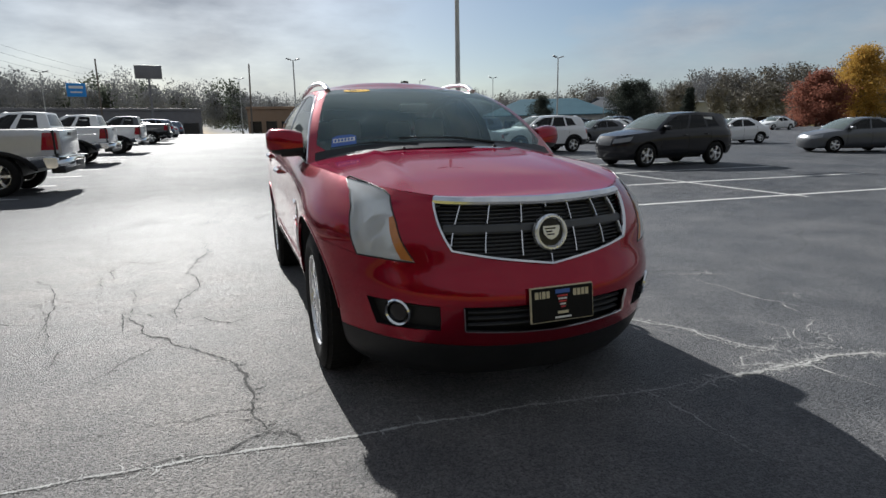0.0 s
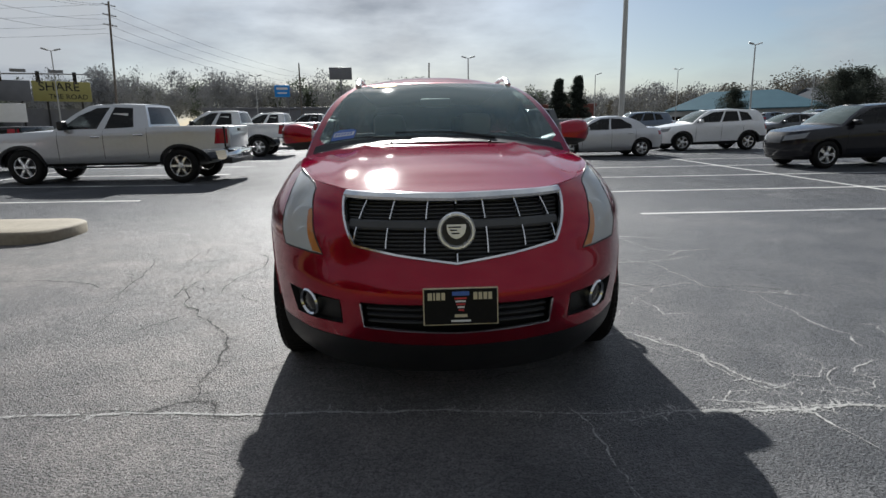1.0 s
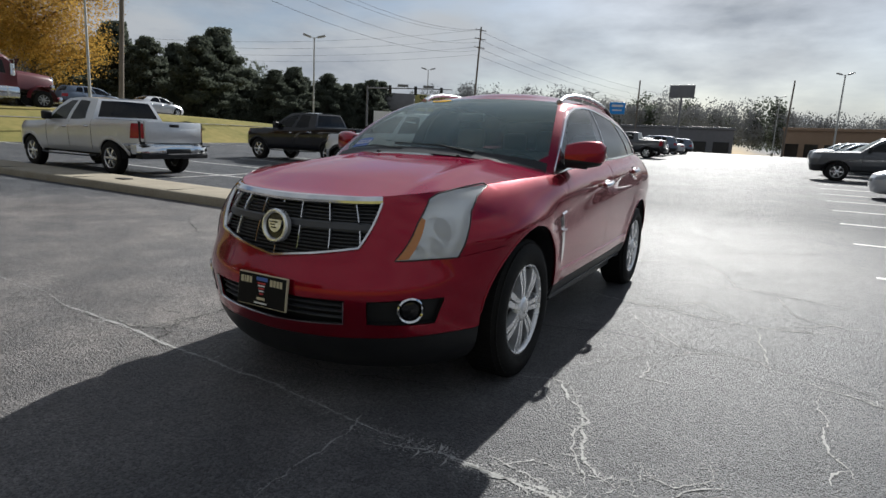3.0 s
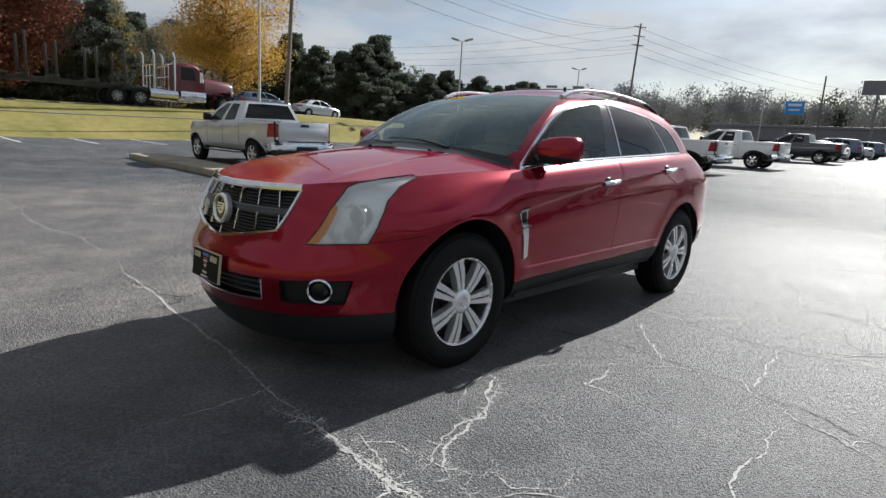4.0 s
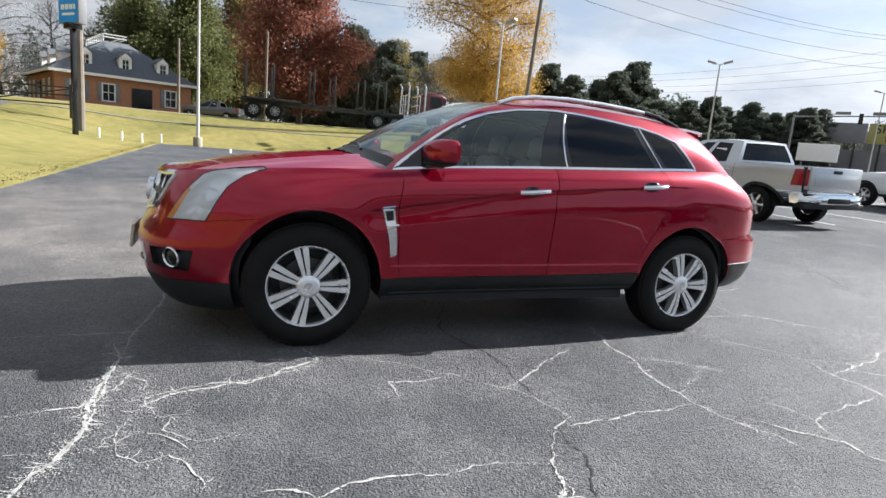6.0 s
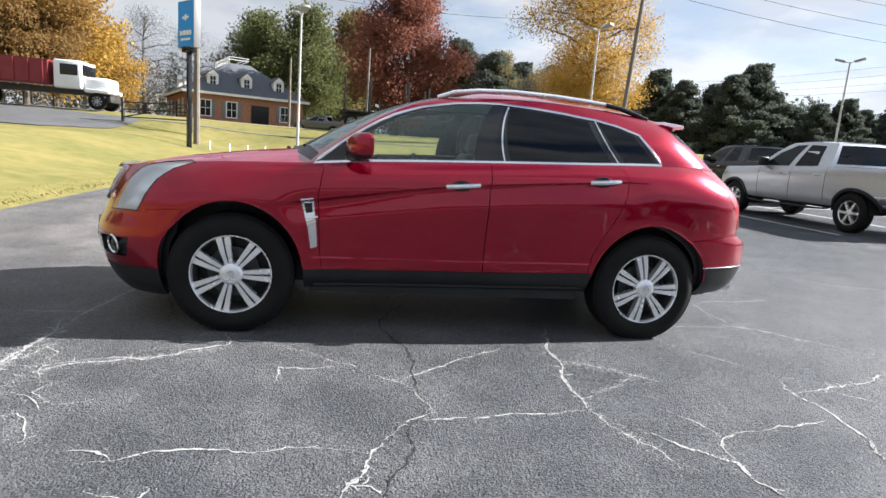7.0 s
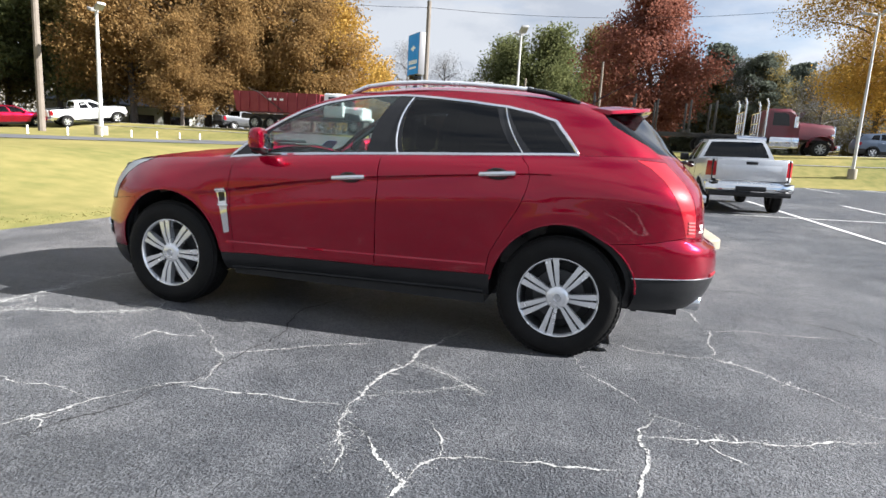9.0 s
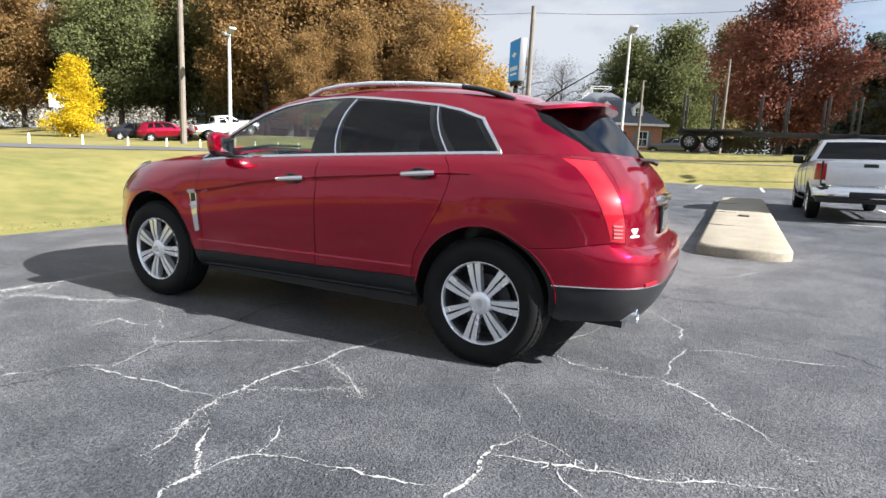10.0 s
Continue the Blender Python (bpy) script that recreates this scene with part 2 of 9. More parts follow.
def lathe(bm, profile, n=32, m=None):
    """Turns (radius, height) pairs about the z axis."""
    rings = []
    for r, z in profile:
        rings.append([bm.verts.new((r * math.cos(2 * math.pi * i / n), r * math.sin(2 * math.pi * i / n), z)) for i in range(n)] if r > 1e-6 else [bm.verts.new((0, 0, z))])
    for a, b in zip(rings, rings[1:]):
        for i in range(n):
            j = (i + 1) % n
            if len(a) == 1 and len(b) == 1:
                continue
            if len(a) == 1:
                bm.faces.new((a[0], b[i], b[j]))
            elif len(b) == 1:
                bm.faces.new((a[i], b[0], a[j]))
            else:
                bm.faces.new((a[i], b[i], b[j], a[j]))
    if m is not None:
        bmesh.ops.transform(bm, matrix=m, verts=[v for r in rings for v in r])
    return bm


def tube(bm, pts, r, n=8, r1=None, closed=False, flat=1.0):
    """A round bar along points; r1: the radius at its end."""
    pts = [Vector(p) for p in pts]
    rings, last = [], Vector((0, 0, 1))
    k = len(pts)
    for i, p in enumerate(pts):
        a = pts[(i - 1) % k] if closed or i else p
        b = pts[(i + 1) % k] if closed or i < k - 1 else p
        d = (b - a).normalized()
        side = d.cross(last if abs(d.dot(last)) < 0.95 else Vector((1, 0, 0))).normalized()
        up = side.cross(d)
        rad = r if r1 is None else r + (r1 - r) * i / (k - 1)
        rings.append([bm.verts.new(p + (side * math.cos(2 * math.pi * j / n) + up * flat * math.sin(2 * math.pi * j / n)) * rad) for j in range(n)])
    for i in range(k if closed else k - 1):
        a, b = rings[i], rings[(i + 1) % k]
        for j in range(n):
            bm.faces.new((a[j], a[(j + 1) % n], b[(j + 1) % n], b[j]))
    if not closed:
        bm.faces.new(rings[0][::-1])
        bm.faces.new(rings[-1])
    return bm


def prism(bm, outline, depth, m=None):
    """An outline in x and y, raised by depth along z."""
    lo = [bm.verts.new((x, y, 0)) for x, y in outline]
    hi = [bm.verts.new((x, y, depth)) for x, y in outline]
    bm.faces.new(lo[::-1])
    bm.faces.new(hi)
    for i in range(len(lo)):
        j = (i + 1) % len(lo)
        bm.faces.new((lo[i], lo[j], hi[j], hi[i]))
    if m is not None:
        bmesh.ops.transform(bm, matrix=m, verts=lo + hi)
    return bm


def inside(poly, x, y):
    hit = False
    for i in range(len(poly)):
        (x0, y0), (x1, y1) = poly[i - 1], poly[i]
        if (y0 > y) != (y1 > y) and x < x0 + (y - y0) / (y1 - y0) * (x1 - x0):
            hit = not hit
    return hit


class Sheet:
    """A flat sheet in the two parameters of a surface, cut along outlines and then laid onto the surface."""

    def __init__(self, us, vs, place):
        self.bm, self.place = bmesh.new(), place
        grid = [[self.bm.verts.new((u, v, 0)) for v in vs] for u in us]
        for i in range(len(us) - 1):
            for j in range(len(vs) - 1):
                self.bm.faces.new((grid[i][j], grid[i + 1][j], grid[i + 1][j + 1], grid[i][j + 1]))

    def cut(self, pts, closed=True):
        n = len(pts)
        for i in range(n if closed else n - 1):
            a, b = Vector((*pts[i], 0)), Vector((*pts[(i + 1) % n], 0))
            if (b - a).length < 1e-6:
                continue
            lo = (min(a.x, b.x) - 1e-4, min(a.y, b.y) - 1e-4)
            hi = (max(a.x, b.x) + 1e-4, max(a.y, b.y) + 1e-4)
            fs = []
            for f in self.bm.faces:
                xs, ys = [v.co.x for v in f.verts], [v.co.y for v in f.verts]
                if max(xs) >= lo[0] and min(xs) <= hi[0] and max(ys) >= lo[1] and min(ys) <= hi[1]:
                    fs.append(f)
            geom = list({g for f in fs for g in (*f.verts, *f.edges)}) + fs
            d = b - a
            bmesh.ops.bisect_plane(self.bm, geom=geom, dist=1e-5, plane_co=a, plane_no=(-d.y, d.x, 0))
        return self

    def split(self, pick):
        """Faces by the name that pick gives for their middle."""
        out = {}
        self.bm.faces.ensure_lookup_table()
        for f in self.bm.faces:
            c = f.calc_center_median()
            out.setdefault(pick(c.x, c.y), []).append([(v.co.x, v.co.y) for v in f.verts])
        return out

    def lay(self, faces, side=1, both=False, inset=0.0, bm=None):
        bm = bm or bmesh.new()
        for s in ((1, -1) if both else (side,)):
            made = {}
            for f in faces:
                vs = []
                for u, v in f:
                    key = (round(u, 5), round(v, 5))
                    if key not in made:
                        x, y, z = self.place(u, v)
                        made[key] = bm.verts.new((s * x, y, z))
                    if not vs or vs[-1] is not made[key]:
                        vs.append(made[key])
                if len(vs) > 2 and vs[0] is vs[-1]:
                    vs.pop()
                if len(vs) > 2 and len(set(vs)) == len(vs):
                    try:
                        bm.faces.new(vs if s > 0 else vs[::-1])
                    except ValueError:
                        pass
        if both:
            bmesh.ops.remove_doubles(bm, verts=bm.verts, dist=4e-4)
        return bm


def rim(bm, depth=0.012, gap=0.0016):
    """Turns the open edges of a panel inwards, so that it has thickness and a gap to its neighbour."""
    bm.normal_update()
    edges = [e for e in bm.edges if len(e.link_faces) == 1]
    verts = list({v for e in edges for v in e.verts})
    moves = {}
    for v in verts:
        mid = Vector((0, 0, 0))
        for f in v.link_faces:
            mid += f.calc_center_median()
        d = mid / max(1, len(v.link_faces)) - v.co
        moves[v] = (d.normalized() * gap if d.length > 1e-6 else Vector(), v.normal.copy())
    for v in verts:
        v.co += moves[v][0]
    low = {v: bm.verts.new(v.co - moves[v][1] * depth) for v in verts}
    for e in edges:
        f = e.link_faces[0]
        a, b = e.verts
        loop = [l for l in f.loops if l.edge == e][0]
        a, b = loop.vert, loop.link_loop_next.vert
        bm.faces.new((b, a, low[a], low[b]))
    return bm


def bead(place, pts, width, height, side=1, closed=False, bm=None, fine=0.03, sink=0.004, out=1.0):
    """A moulding that follows a line on a surface, width across, standing height proud."""
    bm = bm or bmesh.new()
    dense = []
    n = len(pts)
    for i in range(n if closed else n - 1):
        (u0, v0), (u1, v1) = pts[i], pts[(i + 1) % n]
        k = max(1, int(math.hypot(u1 - u0, v1 - v0) / fine))
        dense += [(u0 + (u1 - u0) * j / k, v0 + (v1 - v0) * j / k) for j in range(k)]
    if not closed:
        dense.append(pts[-1])
    P = [Vector(place(u, v)) for u, v in dense]
    rows = []
    e = 0.004
    for i, ((u, v), p) in enumerate(zip(dense, P)):
        a = P[i - 1] if closed or i else p
        b = P[(i + 1) % len(P)] if closed or i < len(P) - 1 else p
        d = (b - a).normalized()
        nrm = (Vector(place(u + e, v)) - Vector(place(u - e, v))).cross(Vector(place(u, v + e)) - Vector(place(u, v - e))).normalized() * out
        t = d.cross(nrm).normalized()
        ring = []
        for s, h in ((-0.5, -sink), (-0.5, height * 0.55), (-0.28, height), (0.28, height), (0.5, height * 0.55), (0.5, -sink)):
            q = p + t * (s * width) + nrm * h
            ring.append(bm.verts.new((side * q.x, q.y, q.z)))
        rows.append(ring)
    m = len(rows)
    for i in range(m if closed else m - 1):
        a, b = rows[i], rows[(i + 1) % m]
        for j in range(6):
            bm.faces.new((a[j], a[(j + 1) % 6], b[(j + 1) % 6], b[j]))
    if not closed:
        bm.faces.new(rows[0])
        bm.faces.new(rows[-1][::-1])
    bmesh.ops.recalc_face_normals(bm, faces=bm.faces)
    return bm


def lettering(name, text, size, mat, parent, m, depth=0.002, label=""):
    """Words in the built-in font, as a mesh; m lays the x-y plane of the text."""
    cu = bpy.data.curves.new(name, "FONT")
    cu.body, cu.size, cu.extrude, cu.align_x, cu.align_y = text, size, depth, "CENTER", "CENTER"
    tmp = bpy.data.objects.new(name, cu)
    scene.collection.objects.link(tmp)
    me = bpy.data.meshes.new_from_object(tmp.evaluated_get(bpy.context.evaluated_depsgraph_get()))
    bpy.data.objects.remove(tmp)
    me.transform(m)
    me.materials.clear()
    me.materials.append(mat)
    ob = new(name, me)
    ob.parent = parent
    return tagged(ob, label) if label else ob


# ---- shape helpers ----
def curve(pts, t):
    """Smooth value through (t, value) pairs."""
    if t <= pts[0][0]:
        return pts[0][1]
    if t >= pts[-1][0]:
        return pts[-1][1]
    i = 0
    while pts[i + 1][0] < t:
        i += 1
    (a, p), (b, q) = pts[i], pts[i + 1]
    d = b - a
    def slope(k):
        if k <= 0 or k >= len(pts) - 1:
            j = max(0, min(len(pts) - 2, k if k <= 0 else k - 1))
            return (pts[j + 1][1] - pts[j][1]) / (pts[j + 1][0] - pts[j][0])
        return (pts[k + 1][1] - pts[k - 1][1]) / (pts[k + 1][0] - pts[k - 1][0])
    s, m0, m1 = (t - a) / d, slope(i) * d, slope(i + 1) * d
    return p * (2 * s**3 - 3 * s**2 + 1) + m0 * (s**3 - 2 * s**2 + s) + q * (3 * s**2 - 2 * s**3) + m1 * (s**3 - s**2)


def ease(a, b, t):
    s = max(0.0, min(1.0, (t - a) / (b - a)))
    return s * s * (3 - 2 * s)


def mix3(a, b, t):
    return tuple(p + (q - p) * t for p, q in zip(a, b))


# the red crossover: widths, heights and ends of its shell, in metres, nose towards -y
CROSS = dict(
    yc=1.40, nf=2.3, nr=4.4, nr_top=3.0, arc=1.5,
    yf=[(0.12, -2.20), (0.22, -2.30), (0.33, -2.365), (0.45, -2.40), (0.58, -2.415), (0.69, -2.365), (0.83, -2.325), (0.95, -2.285), (1.02, -2.24), (1.1, -2.2)],
    yr=[(0.28, 2.18), (0.36, 2.27), (0.46, 2.33), (0.57, 2.36), (0.68, 2.355), (0.735, 2.335), (0.765, 2.272), (0.85, 2.262), (1.0, 2.242), (1.12, 2.205), (1.25, 2.10)],
    zbot=[(-2.4, 0.17), (-1.9, 0.19), (-1.4, 0.26), (-0.9, 0.30), (0.9, 0.33), (1.4, 0.33), (1.9, 0.34), (2.4, 0.36)],
    ztop=[(-2.4, 0.975), (-2.2, 0.985), (-2.05, 1.005), (-1.9, 1.028), (-1.68, 1.052), (-1.4, 1.076), (-0.97, 1.10), (-0.6, 1.132), (0.14, 1.178), (0.89, 1.217), (1.44, 1.243), (2.0, 1.25), (2.4, 1.2)],
    w=[(0, 0.83), (0.07, 0.88), (0.15, 0.903), (0.28, 0.916), (0.45, 0.929), (0.62, 0.938), (0.76, 0.942), (0.86, 0.936), (0.93, 0.915), (0.97, 0.888), (1, 0.85)],
    ridge=[(-0.95, 0.518), (0.2, 0.534), (0.95, 0.548)], crease=[(-1.2, 0.845), (-1.01, 0.868), (-0.09, 1.012), (0.88, 1.10), (1.18, 1.122), (1.5, 1.13)],
    wheel_y=(-1.4035, 1.4035), wheel_z=0.38, flare=0.012, taper_front=0.10, taper_rear=0.07)


def shell(S, u, q):
    """A point of the lower body. u runs from the nose's middle along the side to the tail's middle (it is y along the side), q from 0 at
    the sill to 1 at the belt line."""
    yc, arc = S["yc"], S["arc"]
    def place(z):
        w = curve(S["w"], q)
        if u < -yc:
            a = (-yc - u) / arc * math.pi / 2
            c, s = max(math.cos(a), 0.0), math.sin(a)
            d = (c ** S["nf"] + s ** S["nf"]) ** (1 / S["nf"])
            reach = -yc - curve(S["yf"], z)
            y = -yc - reach * s / d
        elif u > yc:
            a = (u - yc) / arc * math.pi / 2
            c, s = max(math.cos(a), 0.0), math.sin(a)
            nr = S["nr"] + (S.get("nr_top", S["nr"]) - S["nr"]) * ease(0.95, 1.24, z)
            d = (c ** nr + s ** nr) ** (1 / nr)
            reach = curve(S["yr"], z) - yc
            y = yc + reach * s / d
        else:
            c, d, y = 1.0, 1.0, u
        top = ease(0.72, 1.0, q)
        w *= 1 - S["taper_front"] * top * ease(-0.9, -1.75, y) - S["taper_rear"] * top * ease(0.7, 2.0, y)
        w *= 1 - 0.012 * ease(0.9, 2.0, abs(y)) * (1 - top)
        return w * c / d, y
    x, y = place(0.6)
    for _ in range(3):
        z = curve(S["zbot"], y) + q * (curve(S["ztop"], y) - curve(S["zbot"], y))
        x, y = place(z)
    if S.get("flare"):
        for wy in S["wheel_y"]:
            d = math.hypot(y - wy, z - S["wheel_z"])
            x += S["flare"] * math.exp(-((d - 0.47) / 0.085) ** 2) * ease(0.5, 0.85, x)
    if S.get("crease") and -1.25 < y < 1.5:
        h = z - curve(S["crease"], y)
        x -= 0.017 * ease(0.0, 0.020 - 0.008 * ease(-0.8, 0.8, y), -h) * (1 - ease(0.025, 0.18, -h)) * ease(-1.2, -1.0, y) * (1 - ease(1.15, 1.4, y))
    if S.get("ridge") and -0.95 < y < 1.0:
        h = curve(S["ridge"], y) - z
        x += 0.011 * ease(0.0, 0.010, h) * (1 - ease(0.03, 0.12, h)) * ease(-0.95, -0.85, y) * (1 - ease(0.85, 1.0, y))
    return x, y, z


def shell_q(S, u, z):
    """The q at which the shell stands at height z."""
    lo, hi = -0.05, 1.05
    for _ in range(24):
        mid = (lo + hi) / 2
        lo, hi = (mid, hi) if shell(S, u, mid)[2] < z else (lo, mid)
    return (lo + hi) / 2


CABIN = dict(ua=-0.94, ud=2.12,
    side_x=[(0, 0.57), (0.3, 0.615), (0.6, 0.61), (1, 0.555)], side_y=[(0, -0.02), (0.4, 0.668), (0.8, 1.356), (0.9, 1.475), (1, 1.56)],
    side_z=[(0, 1.602), (0.3, 1.622), (0.6, 1.606), (0.85, 1.572), (1, 1.548)],
    head=(-0.13, 1.617), tail=(1.80, 1.572), cowl=(-1.06, 1.190),
    bx=[(0, 0), (0.8, 0.0), (1, 0.02), (1.3, 0.035), (1.7, 0.035), (2, 0.02), (2.3, 0), (3, 0)],
    by=[(0, -0.02), (1, -0.01), (1.4, 0), (1.8, 0), (2, -0.04), (2.4, -0.02), (3, 0.03)],
    bz=[(0, 0.035), (0.7, 0.06), (1, 0.085), (1.25, 0.03), (1.5, 0.0), (1.8, 0.02), (2, 0.035), (2.4, 0.01), (3, 0.0)])


def cabin(S, C, c, v):
    """A point of the cabin's side: c 0..1 the windscreen from the middle to the pillar, 1..2 the side, 2..3 the back; v from belt to roof."""
    if c <= 1:
        ax, ay, az = shell(S, C["ua"], 1)
        b = (ax * c, C["cowl"][0] + (ay - C["cowl"][0]) * c * c, C["cowl"][1] + (az - C["cowl"][1]) * c**2.5)
        x1, y1, z1 = curve(C["side_x"], 0), curve(C["side_y"], 0), curve(C["side_z"], 0)
        r = (x1 * c, C["head"][0] + (y1 - C["head"][0]) * c * c, C["head"][1] + (z1 - C["head"][1]) * c * c)
    elif c <= 2:
        s = c - 1
        b = shell(S, C["ua"] + (C["ud"] - C["ua"]) * s, 1)
        r = (curve(C["side_x"], s), curve(C["side_y"], s), curve(C["side_z"], s))
    else:
        s = c - 2
        b = shell(S, C["ud"] + (S["yc"] + S["arc"] - C["ud"]) * s, 1)
        x1, y1, z1 = curve(C["side_x"], 1), curve(C["side_y"], 1), curve(C["side_z"], 1)
        k = math.sin(s * math.pi / 2)
        r = (x1 * (1 - s), y1 + (C["tail"][0] - y1) * k, z1 + (C["tail"][1] - z1) * k)
    p = mix3(b, r, v)
    k = 4 * v * (1 - v)
    return p[0] + k * curve(C["bx"], c), p[1] + k * curve(C["by"], c), p[2] + k * curve(C["bz"], c)


# ---- the lie of the land ----
def soft(t, k=2.0):
    """A ramp with a rounded start."""
    return k * math.log1p(math.exp(max(-40.0, min(40.0, t / k))))


LAWN_X, LAWN_Y = -29.5, -5.25       # edges of the asphalt towards the main road and towards the side lawn
def lot_z(x, y):
    return 0.025 * soft(min(y, 140) - 3.0, 1.2) + 0.014 * soft(min(y, 140) - 36.0, 6.0) + 0.008 * soft(-x - 4.0, 1.5)


def bank(x, y):
    """How far beyond the asphalt's edge a place lies, 0 on the lot."""
    a = max(0.0, LAWN_X - x) if y < 62 else 0.0
    b = max(0.0, LAWN_Y - y)
    return a, b


def land_z(x, y):
    a, b = bank(x, y)
    z = lot_z(max(x, LAWN_X), y)
    z += 1.75 * ease(0, 7.0, a) * (1 - ease(18, 62, y))
    z += (0.75 * ease(0.3, 6.5, b) + 0.15 * ease(9, 24, b)) * (1 - ease(-2, 8, x)) * (1 - 0.9 * ease(0, 7, a))
    z += 0.05 * ease(0, 0.25, a + b)
    return z


# ---- ground ----
M_ASPHALT = bpy.data.materials.new("worn_asphalt")
def asphalt_nodes():
    M_ASPHALT.use_nodes = True
    n, l = M_ASPHALT.node_tree.nodes, M_ASPHALT.node_tree.links
    b = n["Principled BSDF"]
    co = n.new("ShaderNodeTexCoord")
    def tex(size, detail=4, rough=0.55):
        t = n.new("ShaderNodeTexNoise")
        t.inputs["Scale"].default_value, t.inputs["Detail"].default_value, t.inputs["Roughness"].default_value = size, detail, rough
        l.new(co.outputs["Object"], t.inputs["Vector"])
        return t
    def ramp(src, a, b_, ca, cb):
        r = n.new("ShaderNodeValToRGB")
        r.color_ramp.elements[0].position, r.color_ramp.elements[1].position = a, b_
        r.color_ramp.elements[0].color, r.color_ramp.elements[1].color = (*ca, 1), (*cb, 1)
        l.new(src, r.inputs["Fac"])
        return r
    def blend(kind, fac, a, c):
        mx = n.new("ShaderNodeMixRGB")
        mx.blend_type = kind
        if isinstance(fac, float):
            mx.inputs["Fac"].default_value = fac
        else:
            l.new(fac, mx.inputs["Fac"])
        l.new(a, mx.inputs["Color1"])
        l.new(c, mx.inputs["Color2"])
        return mx.outputs["Color"]
    patches, stains, grain, pits = tex(0.28, 5), tex(1.7, 6, 0.65), tex(240, 3, 0.7), tex(105, 2, 0.6)
    stones = n.new("ShaderNodeTexVoronoi")
    stones.inputs["Scale"].default_value = 84
    l.new(co.outputs["Object"], stones.inputs["Vector"])
    stone_grey = n.new("ShaderNodeSeparateColor")
    l.new(stones.outputs["Color"], stone_grey.inputs["Color"])
    base = ramp(patches.outputs["Fac"], 0.35, 0.66, (0.073, 0.079, 0.091), (0.110, 0.114, 0.124))
    dust_or_sheen = ramp(stains.outputs["Fac"], 0.42, 0.75, (0.78, 0.78, 0.78), (1.5, 1.46, 1.4))
    speck = ramp(stone_grey.outputs["Red"], 0.1, 0.95, (0.5, 0.5, 0.51), (1.9, 1.87, 1.8))
    pit = ramp(pits.outputs["Fac"], 0.40, 0.50, (0.06, 0.06, 0.06), (1.35, 1.35, 1.35))
    col = blend("MULTIPLY", 1.0, base.outputs["Color"], dust_or_sheen.outputs["Color"])
    # round tan pool beside the car: sun glare painted into the asphalt colour
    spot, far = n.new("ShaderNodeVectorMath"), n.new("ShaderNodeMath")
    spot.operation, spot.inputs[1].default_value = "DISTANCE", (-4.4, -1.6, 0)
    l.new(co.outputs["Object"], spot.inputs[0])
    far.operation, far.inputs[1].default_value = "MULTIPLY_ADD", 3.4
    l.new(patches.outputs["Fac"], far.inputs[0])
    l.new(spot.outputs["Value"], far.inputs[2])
    glare_pool = ramp(far.outputs["Value"], 0.0, 1.0, (1.7, 1.55, 1.40), (1, 1, 1))
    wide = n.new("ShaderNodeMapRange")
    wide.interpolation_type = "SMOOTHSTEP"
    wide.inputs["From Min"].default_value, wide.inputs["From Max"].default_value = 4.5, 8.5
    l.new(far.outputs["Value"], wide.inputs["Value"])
    l.new(wide.outputs["Result"], glare_pool.inputs["Fac"])
    col = blend("MULTIPLY", 1.0, col, glare_pool.outputs["Color"])
    col = blend("MULTIPLY", 0.42, col, speck.outputs["Color"])
    col = blend("MULTIPLY", 0.36, col, pit.outputs["Color"])
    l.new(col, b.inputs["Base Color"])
    rough = n.new("ShaderNodeMapRange")
    rough.inputs["From Min"].default_value, rough.inputs["From Max"].default_value = 0.35, 0.7
    rough.inputs["To Min"].default_value, rough.inputs["To Max"].default_value = 0.46, 0.62
    l.new(stains.outputs["Fac"], rough.inputs["Value"])
    l.new(rough.outputs["Result"], b.inputs["Roughness"])
    # gloss shaped by place: glare raised about the car, held down farther off
    gloss_centre, gloss_fall = n.new("ShaderNodeVectorMath"), n.new("ShaderNodeMapRange")
    gloss_centre.operation, gloss_centre.inputs[1].default_value = "DISTANCE", (0, -1.0, 0)
    gloss_fall.interpolation_type = "SMOOTHSTEP"
    gloss_fall.inputs["From Min"].default_value, gloss_fall.inputs["From Max"].default_value = 3.5, 11.0
    gloss_fall.inputs["To Min"].default_value, gloss_fall.inputs["To Max"].default_value = 0.22, 0.035
    l.new(co.outputs["Object"], gloss_centre.inputs[0])
    l.new(gloss_centre.outputs["Value"], gloss_fall.inputs["Value"])
    l.new(gloss_fall.outputs["Result"], b.inputs["Specular IOR Level"])
    last = None
    for src, depth, invert in ((grain.outputs["Fac"], 0.006, False), (stones.outputs["Distance"], 0.005, True), (pits.outputs["Fac"], 0.013, False)):
        bp = n.new("ShaderNodeBump")
        bp.inputs["Strength"].default_value, bp.inputs["Distance"].default_value, bp.invert = 1.0, depth, invert
        l.new(src, bp.inputs["Height"])
        if last:
            l.new(last, bp.inputs["Normal"])
        last = bp.outputs["Normal"]
    l.new(last, b.inputs["Normal"])
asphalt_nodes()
M_GRASS = material("mown_autumn_grass", (0.122, 0.126, 0.042), (0.27, 0.222, 0.086), 0.22, 0.9, 0, 0.5, 110, spec=0.05)
M_SIDEROAD = material("grey_side_road", (0.085, 0.086, 0.09), (0.13, 0.13, 0.132), 0.5, 0.8, 0, 0.4, 70, spec=0.2)
M_ROAD = material("pale_road", (0.16, 0.155, 0.15), (0.22, 0.215, 0.21), 0.4, 0.75, 0, 0.3, 60)
M_LINE = material("worn_white_marking", (0.42, 0.42, 0.41), (0.66, 0.66, 0.64), 3.5, 0.6, 0, 0.3, 70)
